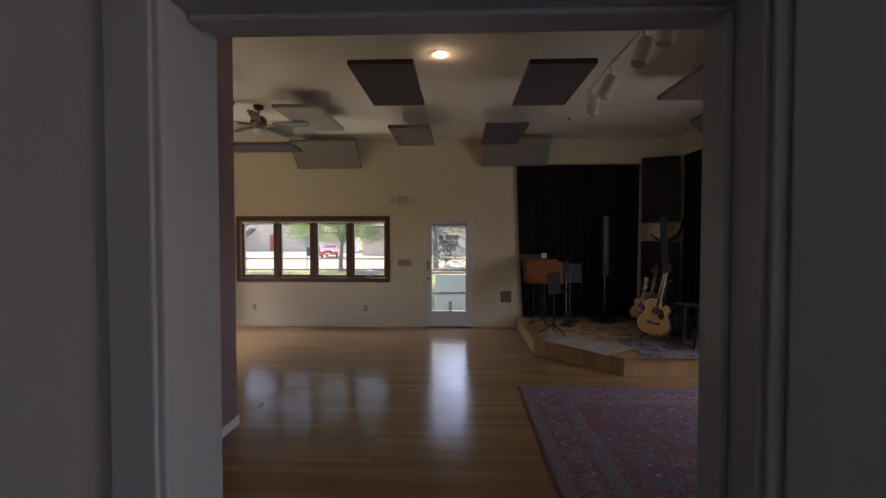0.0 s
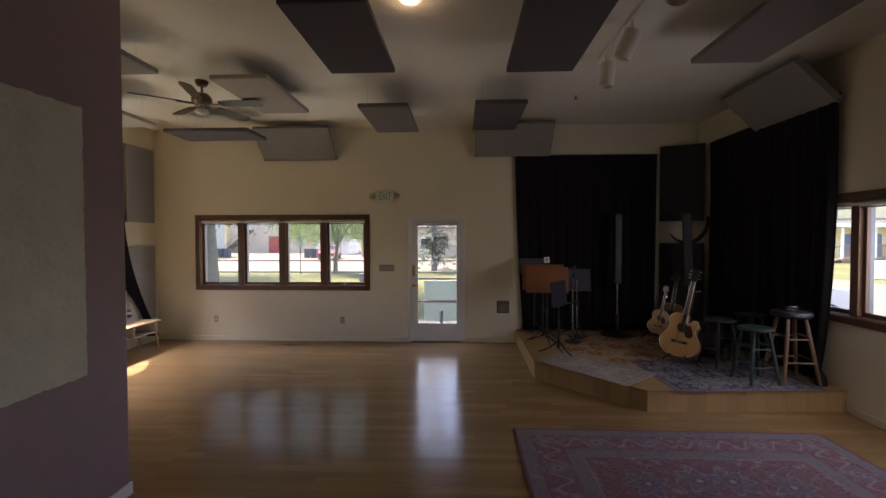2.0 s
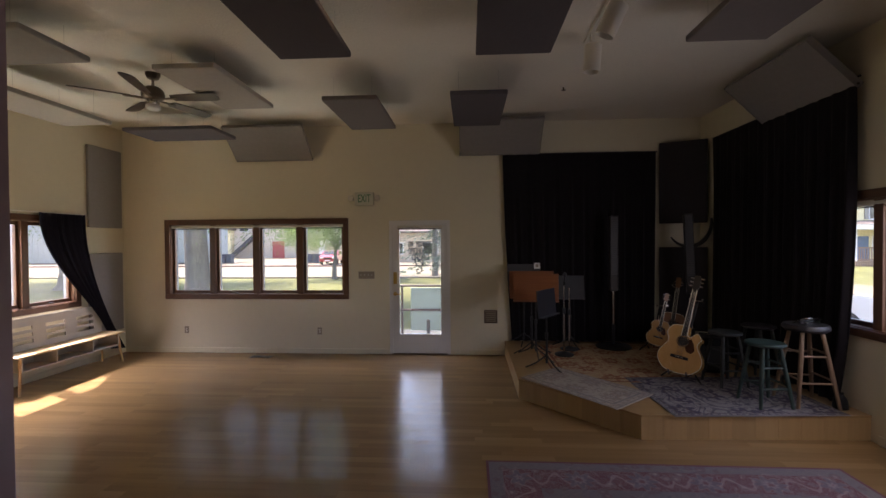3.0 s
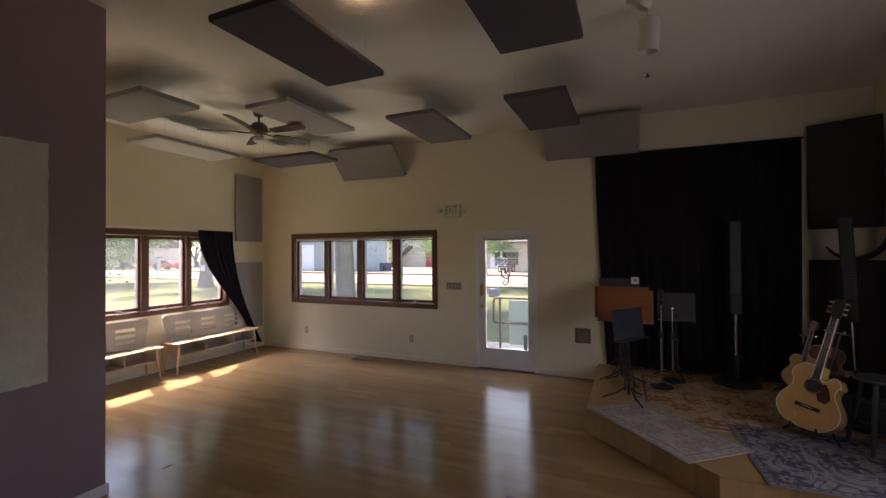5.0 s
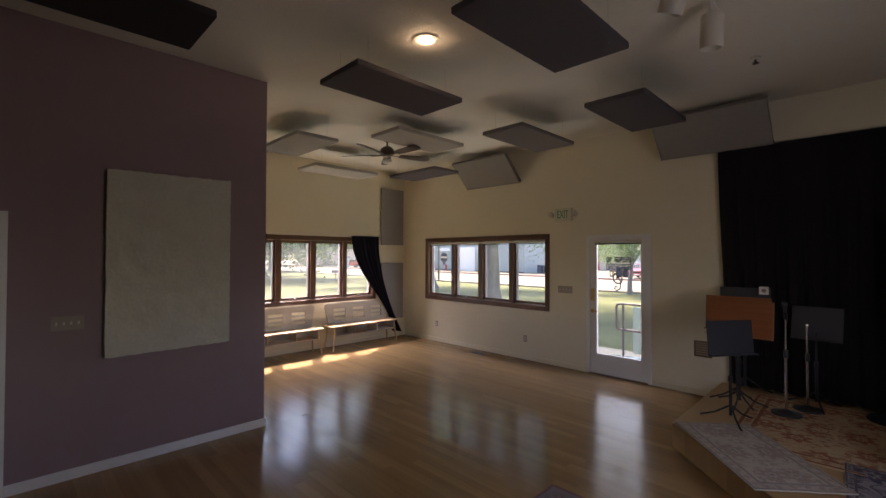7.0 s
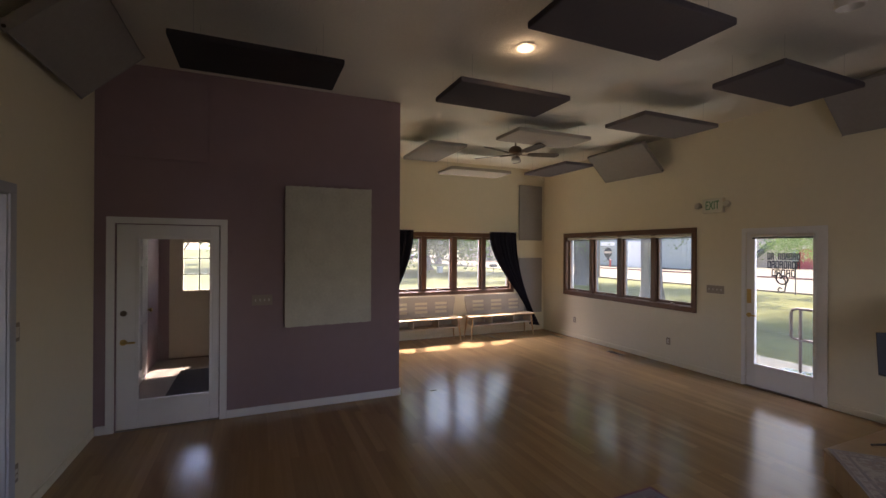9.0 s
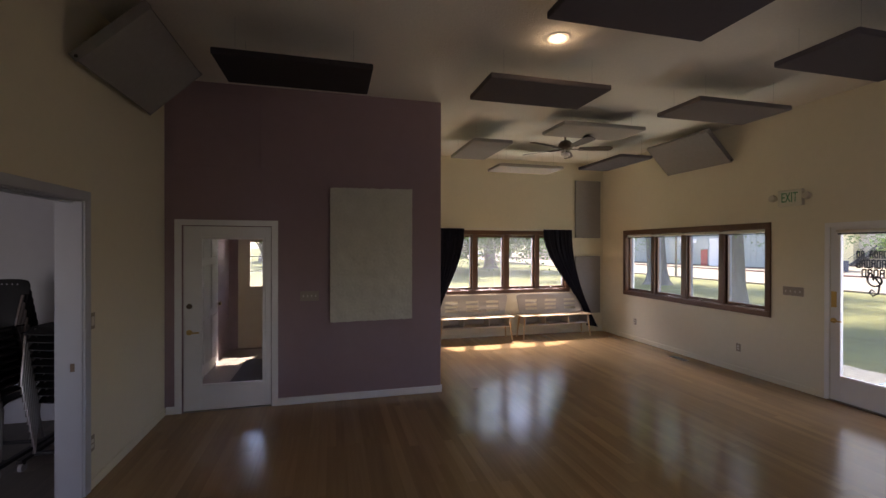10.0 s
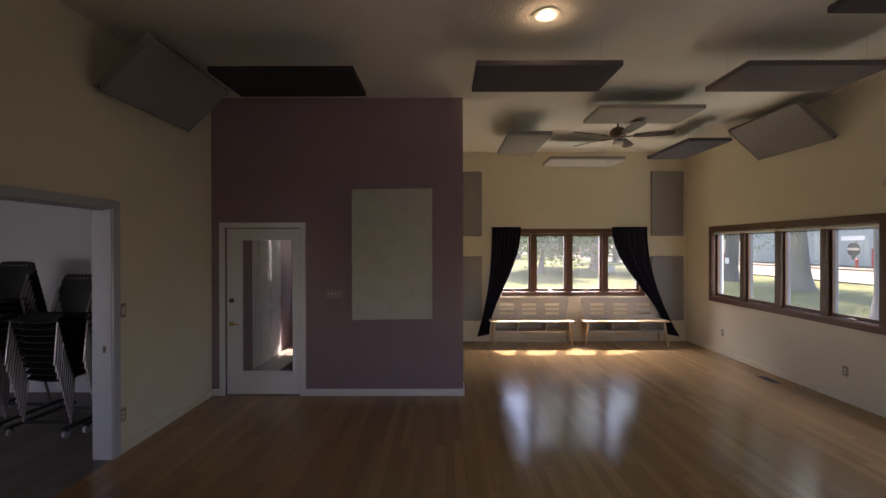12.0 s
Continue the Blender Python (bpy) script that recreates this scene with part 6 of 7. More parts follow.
def tree(label, x, y, r, height, spread, seed, leaves=2600, leaf=0.30, low=0.35, material=LEAF, droop=()):
    rnd = random.Random(seed)
    t = thing("tree", label, "tree", at=(x, y, ZG), group="lawn trees")
    bm = B()
    fork = height * low
    lean = Vector((rnd.uniform(-0.04, 0.04), rnd.uniform(-0.04, 0.04), 0)) * height
    pts = [Vector((0, 0, -0.1)), Vector((0, 0, 0.25)), Vector((0, 0, 0.9)) + lean * 0.05, Vector((0, 0, fork * 0.6)) + lean * 0.3, Vector((0, 0, fork)) + lean * 0.5]
    pipe(bm, pts, r, 14, [r * 1.75, r * 1.25, r * 1.02, r * 0.92, r * 0.80])
    part("trunk", bm, BARK, t, "rough grey bark trunk", smooth=True)
    tips = []
    bm = B()
    n = 8
    for k in range(n):
        a = 2 * math.pi * k / n + rnd.uniform(-0.3, 0.3)
        up = rnd.uniform(0.25, 1.0)
        out = spread * (1.0 - 0.45 * up) * rnd.uniform(0.75, 1.1)
        end = Vector((math.cos(a) * out, math.sin(a) * out, fork + (height - fork) * up * 0.92)) + lean
        start = pts[-1] - Vector((0, 0, r * 0.8 + fork * 0.12 * rnd.random()))
        mid = start.lerp(end, 0.5) + Vector((0, 0, (end - start).length * 0.10))
        pipe(bm, [start, start.lerp(mid, 0.5) + Vector((0, 0, 0.08)), mid, mid.lerp(end, 0.6), end], 1, 8, [r * 0.48, r * 0.38, r * 0.27, r * 0.15, r * 0.05])
        tips += [mid, mid.lerp(end, 0.5), end]
        for _ in range(3):
            q = mid.lerp(end, rnd.uniform(0.0, 0.8))
            d = Vector((rnd.uniform(-1, 1), rnd.uniform(-1, 1), rnd.uniform(-0.35, 0.5))) * spread * 0.38
            pipe(bm, [q, q + d * 0.5 + Vector((0, 0, 0.05)), q + d], 1, 6, [r * 0.14, r * 0.09, r * 0.03])
            tips += [q + d, q + d * 0.6]
    for a, out, z in droop:
        start = pts[-1] + Vector((0, 0, 0.3))
        end = Vector((math.cos(radians(a)) * out, math.sin(radians(a)) * out, z - ZG))
        mid = start.lerp(end, 0.55) + Vector((0, 0, 1.4))
        pipe(bm, [start, start.lerp(mid, 0.5) + Vector((0, 0, 0.3)), mid, end.lerp(mid, 0.4), end], 1, 8, [r * 0.4, r * 0.3, r * 0.2, r * 0.1, r * 0.03])
        tips += [end, end.lerp(mid, 0.25), end + Vector((0.4, 0.3, -0.2)), end + Vector((-0.4, 0.4, -0.25))]
    part("limbs", bm, BARK, t, smooth=True)
    verts, faces = [], []
    for k in range(leaves):
        c = rnd.choice(tips)
        d = Vector((rnd.gauss(0, 1), rnd.gauss(0, 1), rnd.gauss(0, 0.7)))
        p = c + d * spread * 0.13
        nrm = Vector((rnd.gauss(0, 1), rnd.gauss(0, 1), rnd.gauss(0.6, 1))).normalized()
        side = nrm.orthogonal().normalized()
        side = Matrix.Rotation(rnd.uniform(0, 6.28), 3, nrm) @ side
        other = nrm.cross(side)
        s = leaf * rnd.uniform(0.6, 1.3)
        i = len(verts)
        verts += [p - side * s, p + other * s * 0.42 + nrm * s * 0.1, p + side * s, p - other * s * 0.42 + nrm * s * 0.1]
        faces.append((i, i + 1, i + 2, i + 3))
    data = bpy.data.meshes.new("crown")
    data.from_pydata([tuple(v) for v in verts], [], faces)
    data.materials.append(material)
    crown = new("crown", data)
    crown.parent = t
    tagged(crown, "loose green leaves", kind="stuff")
    return t


def spruce(label, x, y, height, seed):
    rnd = random.Random(seed)
    t = thing("tree", label, "tree", at=(x, y, ZG), group="lawn trees")
    part("trunk", rod(B(), (0, 0, -0.1), (0, 0, height), 0.22, 0.02, 12), BARK, t, smooth=True)
    verts, faces = [], []
    z = 1.0
    while z < height:
        reach = (height - z) * 0.33 + 0.15
        for k in range(9):
            a = rnd.uniform(0, 6.28)
            for j in range(22):
                f = rnd.uniform(0.1, 1.0)
                p = Vector((math.cos(a) * reach * f, math.sin(a) * reach * f, z - reach * f * 0.28 + rnd.gauss(0, 0.07)))
                p += Vector((rnd.gauss(0, 0.12), rnd.gauss(0, 0.12), 0)) * (0.4 + f)
                d = Vector((math.cos(a) + rnd.gauss(0, 0.6), math.sin(a) + rnd.gauss(0, 0.6), rnd.gauss(-0.2, 0.3))).normalized() * 0.20
                w = Vector((-d.y, d.x, 0.1)) * 0.22
                i = len(verts)
                verts += [p - d, p + w, p + d, p - w]
                faces.append((i, i + 1, i + 2, i + 3))
        z += 0.42
    data = bpy.data.meshes.new("crown")
    data.from_pydata([tuple(v) for v in verts], [], faces)
    data.materials.append(NEEDLE)
    crown = new("crown", data)
    crown.parent = t
    tagged(crown, "drooping blue-green needles", kind="stuff")
    return t


tree("old shade tree with a thick grey trunk on the lawn", -9.3, 17.0, 0.40, 15, 6.5, 3, 150000, 0.052, 0.30, droop=((-30, 3.4, 3.5), (-14, 4.6, 3.7), (20, 3.4, 4.0), (60, 4.5, 3.4), (200, 4, 3.4), (-8, 6.0, 4.8), (14, 6.6, 5.8), (-32, 6.2, 4.4), (38, 6.4, 6.6), (-55, 5.6, 5.4), (-20, 7.4, 6.4), (4, 7.6, 7.6)))
tree("old shade tree with a thick grey trunk on the lawn", -19.4, 22.5, 0.56, 17, 7.5, 4, 26000, 0.14, 0.36)
signed = tree("shade tree on the lawn with a small white notice", -25.6, 23.1, 0.40, 14, 6.0, 5, 13000, 0.13, 0.34)
part("notice", box(B(), 0.12, 0.52, -0.48, -0.46, 1.15, 1.55), WHITE, signed, "small white notice")
tree("young tree on the lawn by the street", -7.7, 28.0, 0.12, 7.5, 3.0, 6, 46000, 0.052, 0.26, droop=((0, 2.2, 2.0), (70, 2.2, 2.3), (140, 2.4, 1.9), (220, 2.6, 2.2), (290, 2.2, 2.1), (180, 2.2, 2.7)))
tree("old shade tree with a massive trunk in the park", -41.8, 19.9, 0.62, 24, 10.0, 7, 40000, 0.20, 0.18, droop=((-100, 5.0, 2.8), (-60, 6.0, 2.3), (-20, 5.5, 2.9), (20, 6.0, 2.6), (-140, 6.0, 2.4)))
tree("slender tree in the park", -34.1, 12.3, 0.22, 17, 5.2, 8, 34000, 0.14, 0.16, droop=((-90, 3.0, 2.7), (-20, 3.4, 2.4), (40, 2.8, 2.8), (150, 3.2, 2.6), (230, 3.4, 2.2), (90, 2.6, 2.9)))
tree("shade tree in the park", -60.0, 29.1, 0.45, 15, 8.0, 9, 9000, 0.24, 0.20)
for k, (x, y, h, low) in enumerate(((-52, 1, 13, 0.18), (-72, 10, 14, 0.12), (-84, 19, 13, 0.10), (-95, 28, 14, 0.09), (-88, 42, 13, 0.10), (-70, -8, 14, 0.12), (-104, 8, 15, 0.08), (-108, 46, 14, 0.08), (-118, 30, 15, 0.06), (-118, 62, 15, 0.06), (-84, 52, 13, 0.10), (-94, 57, 14, 0.08), (-76, 60, 13, 0.10))):
    tree("leafy tree at the far side of the park", x, y, 0.35, h, 7.5, 20 + k, 7000, 0.34, low)
spruce("blue-green spruce beyond the landing", -1.6, 30.0, 10.5, 13)


box_ = thing("utility_box", "pale grey metal utility box on the park lawn", "utility box", at=(-35.4, 18.9, ZG))
part("cabinet", box(B(), -0.22, 0.22, -0.25, 0.25, 0.0, 0.56, 0.03), TEAL, box_)
part("lid", box(B(), -0.25, 0.25, -0.28, 0.28, 0.56, 0.61, 0.02), TEAL, box_)
grill = thing("park_grill", "black park grill on a single post", "grill", at=(-32.7, 23.3, ZG))
part("post", rod(B(), (0, 0, 0), (0, 0, 0.62), 0.035, n=12), BLACKM, grill, smooth=True)
part("firebox", box(B(), -0.26, 0.26, -0.30, 0.30, 0.62, 0.86, 0.02), BLACKM, grill)
part("grate", box(B(), -0.22, 0.22, -0.26, 0.26, 0.87, 0.885), DARKMET, grill)
board = thing("notice_board", "grey park notice board on two thin legs", "notice board", at=(-38.8, 28.4, ZG), rz=-55)
for x in (-0.28, 0.28):
    part("leg", rod(B(), (x, 0, 0), (x, 0, 1.0), 0.03, n=10), DARKMET, board, smooth=True)
part("panel", box(B(), -0.36, 0.36, -0.04, 0.04, 0.75, 2.0, 0.02), TEAL, board)
part("cap", box(B(), -0.42, 0.42, -0.10, 0.10, 2.0, 2.10, 0.02), DARKMET, board)
sign = thing("street_sign", "small grey-green sign on a thin post by the street", "street sign", at=(-9.9, 27.9, ZG))
part("post", rod(B(), (0, 0, 0), (0, 0, 2.35), 0.028, n=10), DARKMET, sign, smooth=True)
part("panel", box(B(), -0.17, 0.17, -0.04, -0.028, 1.75, 2.35, 0.004), TEAL, sign)
meter = thing("utility_box", "small grey meter box on the lawn", "utility box", at=(-4.75, 23.2, ZG))
part("cabinet", box(B(), -0.24, 0.24, -0.18, 0.18, 0.0, 0.42, 0.03), CLADDING, meter)
part("meter_head", box(B(), 0.08, 0.22, -0.10, 0.10, 0.42, 0.54, 0.02), CLADDING, meter)


door_mat = thing("door_mat", "blue-grey rubber mat on the landing boards", "mat", at=(-0.52, 9.95, -0.045), rz=8)
part("mat", box(B(), -0.36, 0.36, -0.24, 0.24, 0.0, 0.014, 0.005), CARDARK, door_mat)


# ---- houses and cars ----
def house(name, label, x0, x1, y0, y1, h, wall, rise, doors=(), panes=(), roof=ROOFING, flat=False, face=-1):
    """A house whose front looks to -y; doors and panes: (x, width, sill, head, material)."""
    t = thing(name, label, "building", at=((x0 + x1) / 2, y0, ZG), group="houses along the street")
    w, d = (x1 - x0) / 2, y1 - y0
    part("wall", box(B(), -w, w, 0, d, 0, h), wall, t)
    bm = B()
    if flat:
        box(bm, -w - 0.2, w + 0.2, -0.2, d + 0.2, h, h + 0.25)
    else:
        prism(bm, [(-0.5, h - 0.05), (d / 2, h + rise), (d + 0.5, h - 0.05), (d + 0.5, h - 0.25), (-0.5, h - 0.25)], -w - 0.4, w + 0.4, Matrix(((0, 0, 1, 0), (1, 0, 0, 0), (0, 1, 0, 0), (0, 0, 0, 1))))
    part("roof", bm, roof, t)
    for x, ww, lo, hi, m in doors:
        part("door", box(B(), x - ww / 2, x + ww / 2, -0.06, 0, lo, hi, 0.01, seg=1), m, t)
    for x, ww, lo, hi in panes:
        wd = part("window", box(B(), x - ww / 2 - 0.08, x + ww / 2 + 0.08, -0.05, 0, lo - 0.08, hi + 0.08), WHITE, t)
        part("pane", box(B(), x - ww / 2, x + ww / 2, -0.07, -0.05, lo, hi), CARGLASS, wd)
    return t


mb = house("metal_building", "pale teal metal building with a red door", -60, -29.5, 49, 54, 5.6, TEAL, 1.2, doors=((3.05, 1.0, 0, 2.1, REDPAINT), (5.3, 2.9, 0, 3.5, WHITE)), flat=True)
for k in range(44):
    part("siding_rib", box(B(), -15.2 + k * 0.70, -15.16 + k * 0.70, -0.025, 0.0, 0.25, 5.6), TEAL, mb)
part("base_course", box(B(), -15.25, 15.25, -0.04, 0.0, 0.0, 0.14), RAILRED, mb, "dull red base course")
em = part("emblem", rod(B(), (0.55, -0.07, 1.95), (0.55, -0.02, 1.95), 0.75, n=28), DARKMET, mb, "dark round emblem with pale bars")
part("emblem_bar", box(B(), -0.15, 1.25, -0.09, -0.07, 1.86, 2.14), BEIGE, em)
part("emblem_tail", box(B(), 0.35, 0.75, -0.06, -0.02, 0.85, 1.25), DARKMET, em)
part("name_board", box(B(), -0.9, 1.8, -0.06, -0.02, 2.95, 3.45), WHITE, mb, "long white board")
for x in (-44.7, -42.2):
    post = thing("guard_post", "short red guard post by the metal building", "post", at=(x, 47.4, ZG), group="red guard posts")
    part("shaft", rod(B(), (0, 0, 0), (0, 0, 0.85), 0.14, n=14), REDPAINT, post, smooth=True)
    part("cap", lathe(B(), [(0.17, 0.85), (0.17, 0.92), (0.10, 1.0), (0.0, 1.03)], 14), REDPAINT, post, smooth=True)
pole = thing("utility_pole", "thin pale pole at the edge of the lawn", "pole", at=(-24.9, 29.0, ZG))
part("shaft", rod(B(), (0, 0, 0), (0, 0, 7.5), 0.09, 0.07, 12), CONCRETE, pole, smooth=True)
part("cross_arm", box(B(), -0.7, 0.7, -0.05, 0.05, 6.9, 7.02, 0.01), DECK, pole)
house("beige_building", "beige two-storey building with a red door", -39, -20.5, 67, 78, 7.4, BEIGE, 2.2, doors=((0.9, 1.9, 0, 2.6, REDPAINT),), panes=((-4.6, 1.3, 4.2, 5.6), (2.6, 1.3, 4.2, 5.6), (6.4, 1.3, 4.2, 5.6)))
house("yellow_shed", "pale yellow shed behind the metal building", -46, -36, 66, 74, 4.6, YELLOW, 1.6, doors=((2, 2.6, 0, 2.4, DARKMET),))
house("white_garage", "low white garage beside the street", -20.0, -15.4, 60, 66, 3.0, WHITE, 1.2, doors=((0, 2.6, 0, 2.2, BEIGE),))
house("tan_house", "tan house with a low roof", -11.5, 8, 51, 61, 3.6, TANWALL, 2.4, panes=((-6, 1.6, 1.0, 2.2), (-2, 1.6, 1.0, 2.2), (4, 1.6, 1.0, 2.2)))
house("brick_house", "beige house among the park trees", -112, -96, 60, 72, 4.2, BEIGE, 2.6, panes=((-4, 1.5, 1.0, 2.2), (3, 1.5, 1.0, 2.2)))
house("white_house", "white house beyond the park", -128, -118, 10, 26, 3.6, WHITE, 2.2, panes=((-2, 1.5, 1.0, 2.2),))
house("long_house", "tan house beyond the park", -140, -122, 32, 46, 4.0, TANWALL, 2.4, panes=((-2, 1.5, 1.0, 2.2),))
yh = house("yellow_house", "pale yellow house with a brown porch", 30, 44, 42, 54, 6.0, YELLOW, 2.6, doors=((-1.6, 0.95, 0.45, 2.55, DOORBLUE), (0.7, 0.95, 0.45, 2.55, DOORBLUE)), panes=((-3.9, 0.9, 1.3, 2.6), (-0.45, 0.6, 1.3, 2.5), (3.5, 1.0, 1.3, 2.7), (-3.6, 0.9, 4.1, 5.3), (-0.6, 0.9, 4.1, 5.3), (3.0, 0.9, 4.1, 5.3)))
part("porch_floor", box(B(), -4.2, 7, -2.4, 0, 0.33, 0.45), TIMBER, yh)
part("porch_roof", box(B(), -5.0, 7.3, -2.7, 0, 3.1, 3.5), WHITE, yh, "white fascia of the porch roof")
part("porch_shingles", prism(B(), [(-2.75, 3.5), (0, 3.5), (0, 3.95)], -5.05, 7.35, Matrix(((0, 0, 1, 0), (1, 0, 0, 0), (0, 1, 0, 0), (0, 0, 0, 1)))), ROOFING, yh)
for k in range(5):
    part("porch_post", box(B(), -4.15 + k * 2.7, -4.0 + k * 2.7, -2.3, -2.15, 0.45, 3.1), WHITE, yh)
part("porch_rail", box(B(), -4.1, 6.9, -2.29, -2.19, 1.52, 1.62), TIMBER, yh)
part("porch_rail", box(B(), -4.1, 6.9, -2.27, -2.21, 0.56, 0.62), TIMBER, yh)
for k in range(55):
    part("baluster", box(B(), -4.02 + k * 0.2, -3.96 + k * 0.2, -2.26, -2.22, 0.45, 1.52), TIMBER, yh)
for k in range(56):
    part("skirt_board", box(B(), -4.18 + k * 0.2, -4.03 + k * 0.2, -2.39, -2.36, 0.0, 0.33), TIMBER, yh)
for k in range(4):
    part("step", box(B(), -4.55 - k * 0.34, -4.2 - k * 0.34, -2.3, -0.9, 0.30 - k * 0.1, 0.36 - k * 0.1), TIMBER, yh)
for y in (-2.26, -0.94):
    part("stair_rail", rod(B(), (-4.1, y, 1.55), (-5.6, y, 1.05), 0.05, n=8), TIMBER, yh)
    part("stair_post", box(B(), -5.65, -5.53, y - 0.05, y + 0.05, 0.0, 1.08), TIMBER, yh)
for x in (-3.6, -0.6, 3.0):
    for side in (-1, 1):
        part("shutter", box(B(), x + side * 0.72 - 0.17, x + side * 0.72 + 0.17, -0.06, 0, 4.05, 5.35), CARDARK, yh)


def car(label, x, y, rz, paint):
    t = thing("car", label, "car", at=(x, y, ZG + 0.012), rz=rz, group="parked cars")
    side = [(-2.1, 0.35), (-2.15, 0.75), (-1.95, 0.92), (-1.15, 1.0), (-0.55, 1.42), (0.75, 1.44), (1.55, 1.02), (2.1, 0.92), (2.15, 0.55), (2.1, 0.35)]
    m = Matrix(((1, 0, 0, 0), (0, 0, 1, 0), (0, 1, 0, 0), (0, 0, 0, 1)))
    bm = prism(B(), side, -0.85, 0.85, m)
    bmesh.ops.bevel(bm, geom=list(bm.edges), offset=0.06, segments=2, affect="EDGES")
    part("body", bm, paint, t, smooth=True)
    glass = [(-1.02, 1.02), (-0.52, 1.37), (0.70, 1.39), (1.38, 1.03)]
    part("side_glass", prism(B(), glass, -0.865, 0.865, m), CARGLASS, t)
    part("windscreen", prism(B(), [(-1.14, 1.03), (-0.60, 1.41), (-0.56, 1.41), (-1.08, 1.03)], -0.70, 0.70, m), CARGLASS, t)
    part("rear_glass", prism(B(), [(1.52, 1.05), (0.80, 1.43), (0.76, 1.43), (1.46, 1.05)], -0.70, 0.70, m), CARGLASS, t)
    for sx in (-1.3, 1.35):
        for sy in (-0.8, 0.8):
            w = part("wheel", rod(B(), (sx, sy - 0.1, 0.32), (sx, sy + 0.1, 0.32), 0.32, n=22), RUBBER, t, smooth=True)
            part("rim", rod(B(), (sx, sy - 0.105, 0.32), (sx, sy + 0.105, 0.32), 0.19, n=16), DARKMET, w, smooth=True)
    for sy in (-0.6, 0.6):
        part("headlight", box(B(), -2.17, -2.10, sy - 0.16, sy + 0.16, 0.66, 0.80, 0.02), FROST, t)
        part("tail_light", box(B(), 2.08, 2.17, sy - 0.16, sy + 0.16, 0.68, 0.82, 0.02), REDPAINT, t)
    part("grille", box(B(), -2.18, -2.12, -0.36, 0.36, 0.64, 0.76, 0.01), CARGLASS, t)
    part("bumper", box(B(), -2.22, -2.08, -0.80, 0.80, 0.34, 0.56, 0.05), paint, t)
    part("number_plate", box(B(), -2.235, -2.22, -0.26, 0.26, 0.40, 0.51, 0.004), FROST, t)
    for sy in (-0.93, 0.93):
        part("wing_mirror", box(B(), -0.98, -0.82, sy - 0.09, sy + 0.09, 0.98, 1.10, 0.03), paint, t)
    return t


car("red car parked beyond the street", -14.1, 47.4, 96, CARRED)
car("red car parked by the park", -66, 47.4, 4, CARRED)
car("dark car parked by the park", -90, 35.0, 4, CARDARK)
car("white car parked on the side street", 7.9, 13.0, 164, CARWHITE)
crate = thing("utility_cabinet", "large pale cream utility cabinet beside the street", "utility cabinet", at=(22.5, 24.5, ZG), rz=-40)
part("cabinet", box(B(), -0.68, 0.68, -0.45, 0.45, 0.06, 0.98, 0.04), YELLOW, crate)
part("plinth", box(B(), -0.74, 0.74, -0.5, 0.5, 0.0, 0.06, 0.01), CONCRETE, crate)
part("latch", box(B(), -0.03, 0.03, -0.48, -0.45, 0.5, 0.62, 0.005), DARKMET, crate)
for x, y in ((-27.9, 50.2), (-27.1, 50.3), (-17.2, 49.2), (-16.4, 49.2)):
    b_ = thing("wheelie_bin", "dark blue wheeled bin by the wall", "bin", at=(x, y, ZG), group="bins along the street")
    part("body", prism(B(), [(-0.28, -0.3), (0.28, -0.3), (0.3, 0.3), (-0.3, 0.3)], 0.05, 1.0), BINBLUE, b_)
    part("lid", box(B(), -0.34, 0.34, -0.36, 0.34, 1.0, 1.07, 0.02), BINBLUE, b_)
st = thing("outdoor_stair", "grey outside stair against the beige building", "stair", at=(-36.6, 66.3, ZG), group="")
part("flight", prism(B(), [(0, 0), (0.6, 0), (4.6, 3.3), (4.6, 3.6), (4.2, 3.6)], -0.6, 0.4, Matrix(((1, 0, 0, 0), (0, 0, 1, 0), (0, 1, 0, 0), (0, 0, 0, 1)))), DARKMET, st)
part("stair_rail", pipe(B(), [(0.2, -0.6, 0.9), (4.4, -0.6, 4.4), (6.0, -0.6, 4.4)], 0.03, 8), DARKMET, st)
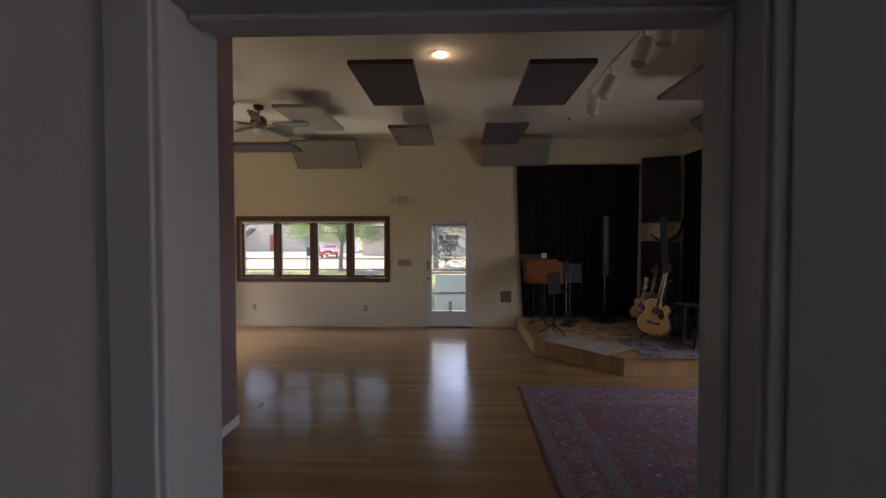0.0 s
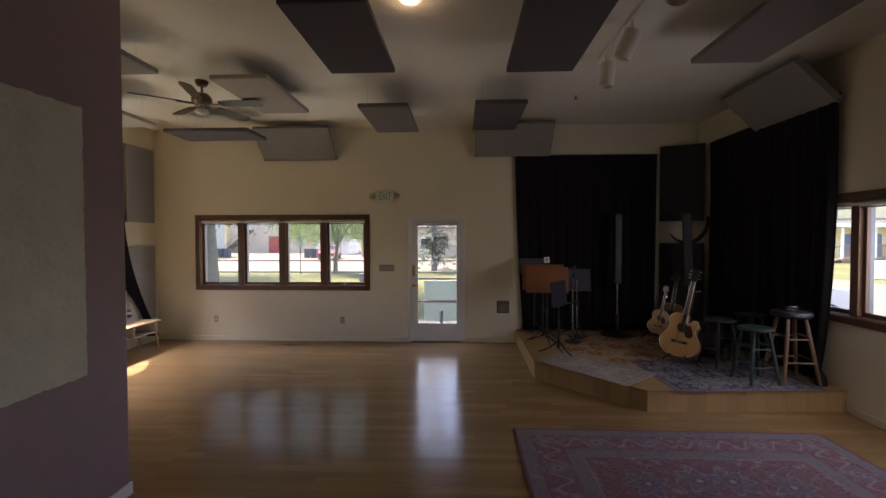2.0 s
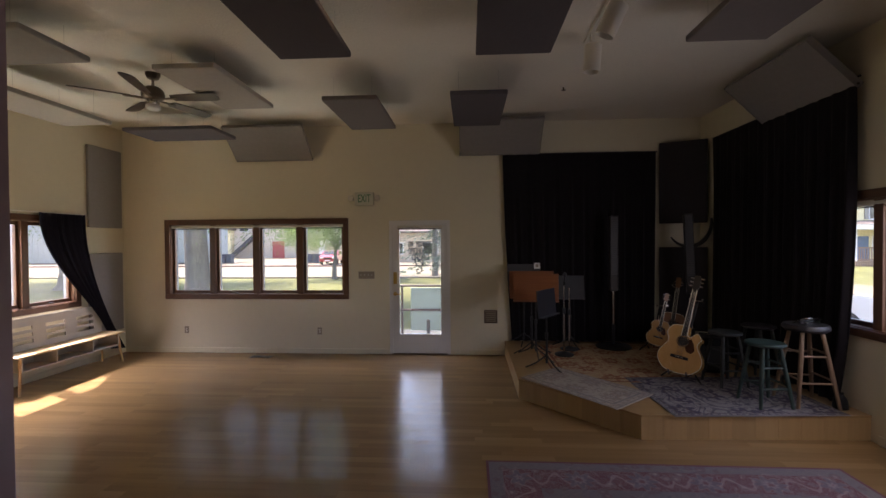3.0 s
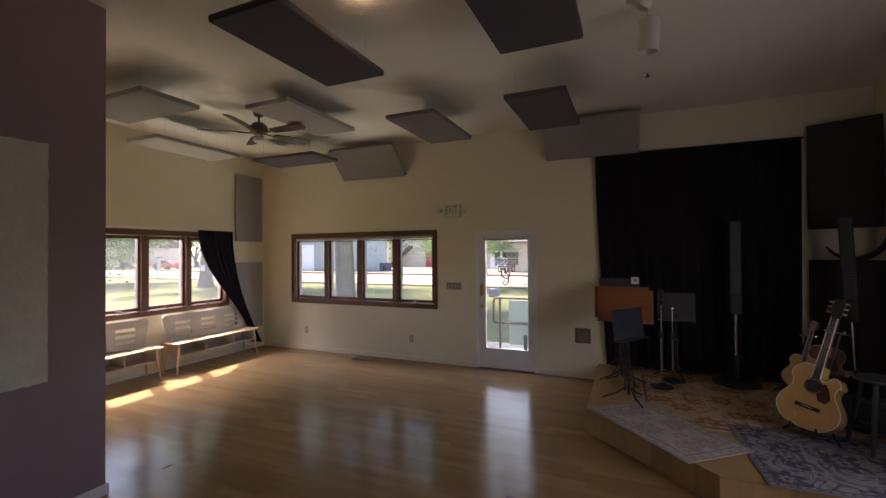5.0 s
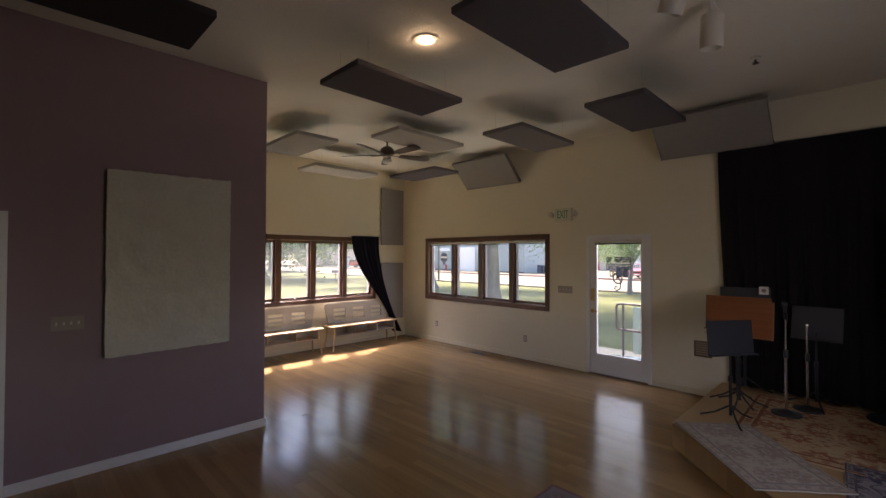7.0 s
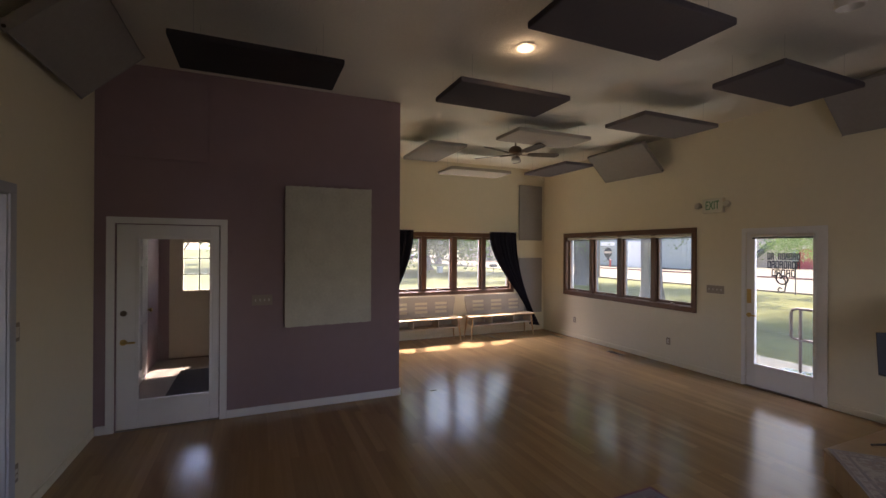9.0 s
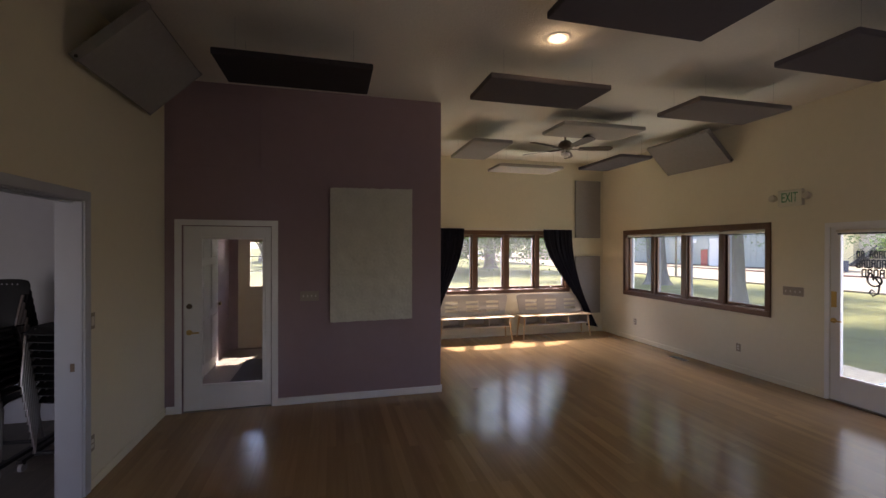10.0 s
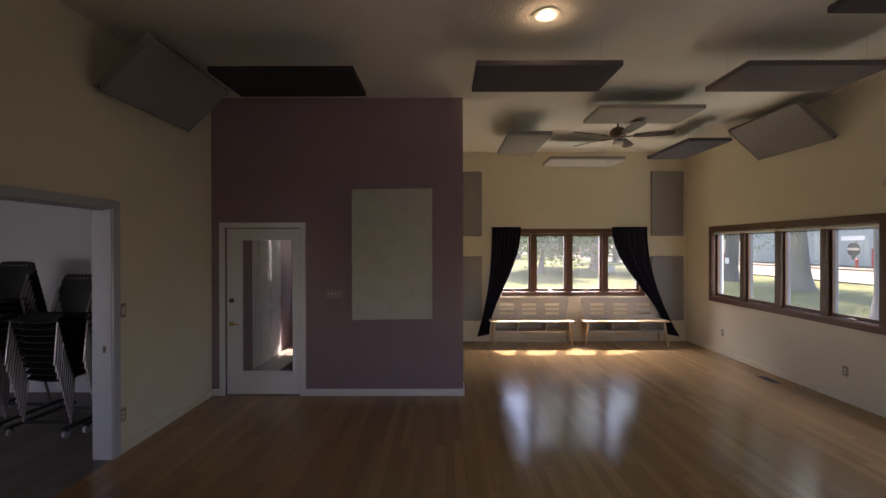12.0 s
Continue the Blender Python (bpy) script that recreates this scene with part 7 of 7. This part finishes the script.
# ---- floors: single boards ----
def boards(parent, rects, x0, x1, y0, y1, wide, lo, hi, ztop, material, far_material, seed, keep, gap=0.0):
    """Boards along x; those in the stretch keep are parts, the others are joined."""
    rnd = random.Random(seed)
    shared, far, count = {}, B(), 0
    y = y0
    while y < y1 - 0.01:
        x = x0 - rnd.uniform(0, hi * 0.8)
        ya, yb = y, min(y + wide, y1)
        while x < x1:
            length = round(rnd.uniform(lo, hi) / 0.15) * 0.15
            a, b = max(x, x0), min(x + length, x1)
            x += length
            if b - a < 0.03:
                continue
            for rx0, rx1, ry0, ry1 in rects:
                p, q = max(a, rx0), min(b, rx1)
                if q - p < 0.02 or ya < ry0 - 0.02 or yb > ry1 + 0.02:
                    continue
                mx, my = (p + q) / 2, (ya + yb) / 2
                if keep[0] < mx < keep[1] and keep[2] < my < keep[3] and count < 300:
                    key = (round(q - p, 3), round(yb - ya, 4))
                    if key not in shared:
                        bm = box(B(), -key[0] / 2 + gap, key[0] / 2 - gap, -key[1] / 2 + gap, key[1] / 2 - gap, -0.018, 0.0)
                        shared[key] = mesh_of("plank", bm, material)
                    ob = new("plank", shared[key])
                    ob.parent, ob.location = parent, (mx, my, ztop)
                    count += 1
                else:
                    box(far, p + gap, q - gap, ya + gap, yb - gap, ztop - 0.018, ztop)
        y += wide
    for rx0, rx1, ry0, ry1 in rects:
        box(far, rx0, rx1, ry0, ry1, ztop - 0.03, ztop - 0.012)
    ob = part("planks", far, far_material, parent)
    ob["kind"] = "stuff"
    return count


fl = thing("floor", "glossy honey-coloured maple plank floor", "floor", kind="structure")
sub = [(XW, XP - 0.001, YA, YN), (XP, XE, YS, YN)]
boards(fl, sub, XW, XE, YS - 0.0, YN, 0.0825, 0.6, 1.8, ZF, FLOORWOOD, FLOORWOOD_I, 5, (-2.0, 3.2, 3.0, 7.3))
fl = thing("floor_store", "dark grey-brown vinyl plank floor of the store room", "floor", kind="structure")
boards(fl, [(-2.17, XE, -2.6, YS)], -2.17, XE, -2.6, YS, 0.15, 0.9, 1.2, ZF - 0.002, GREYPLANK, GREYPLANK, 6, (-2.2, 1.5, -1.6, 0.95))
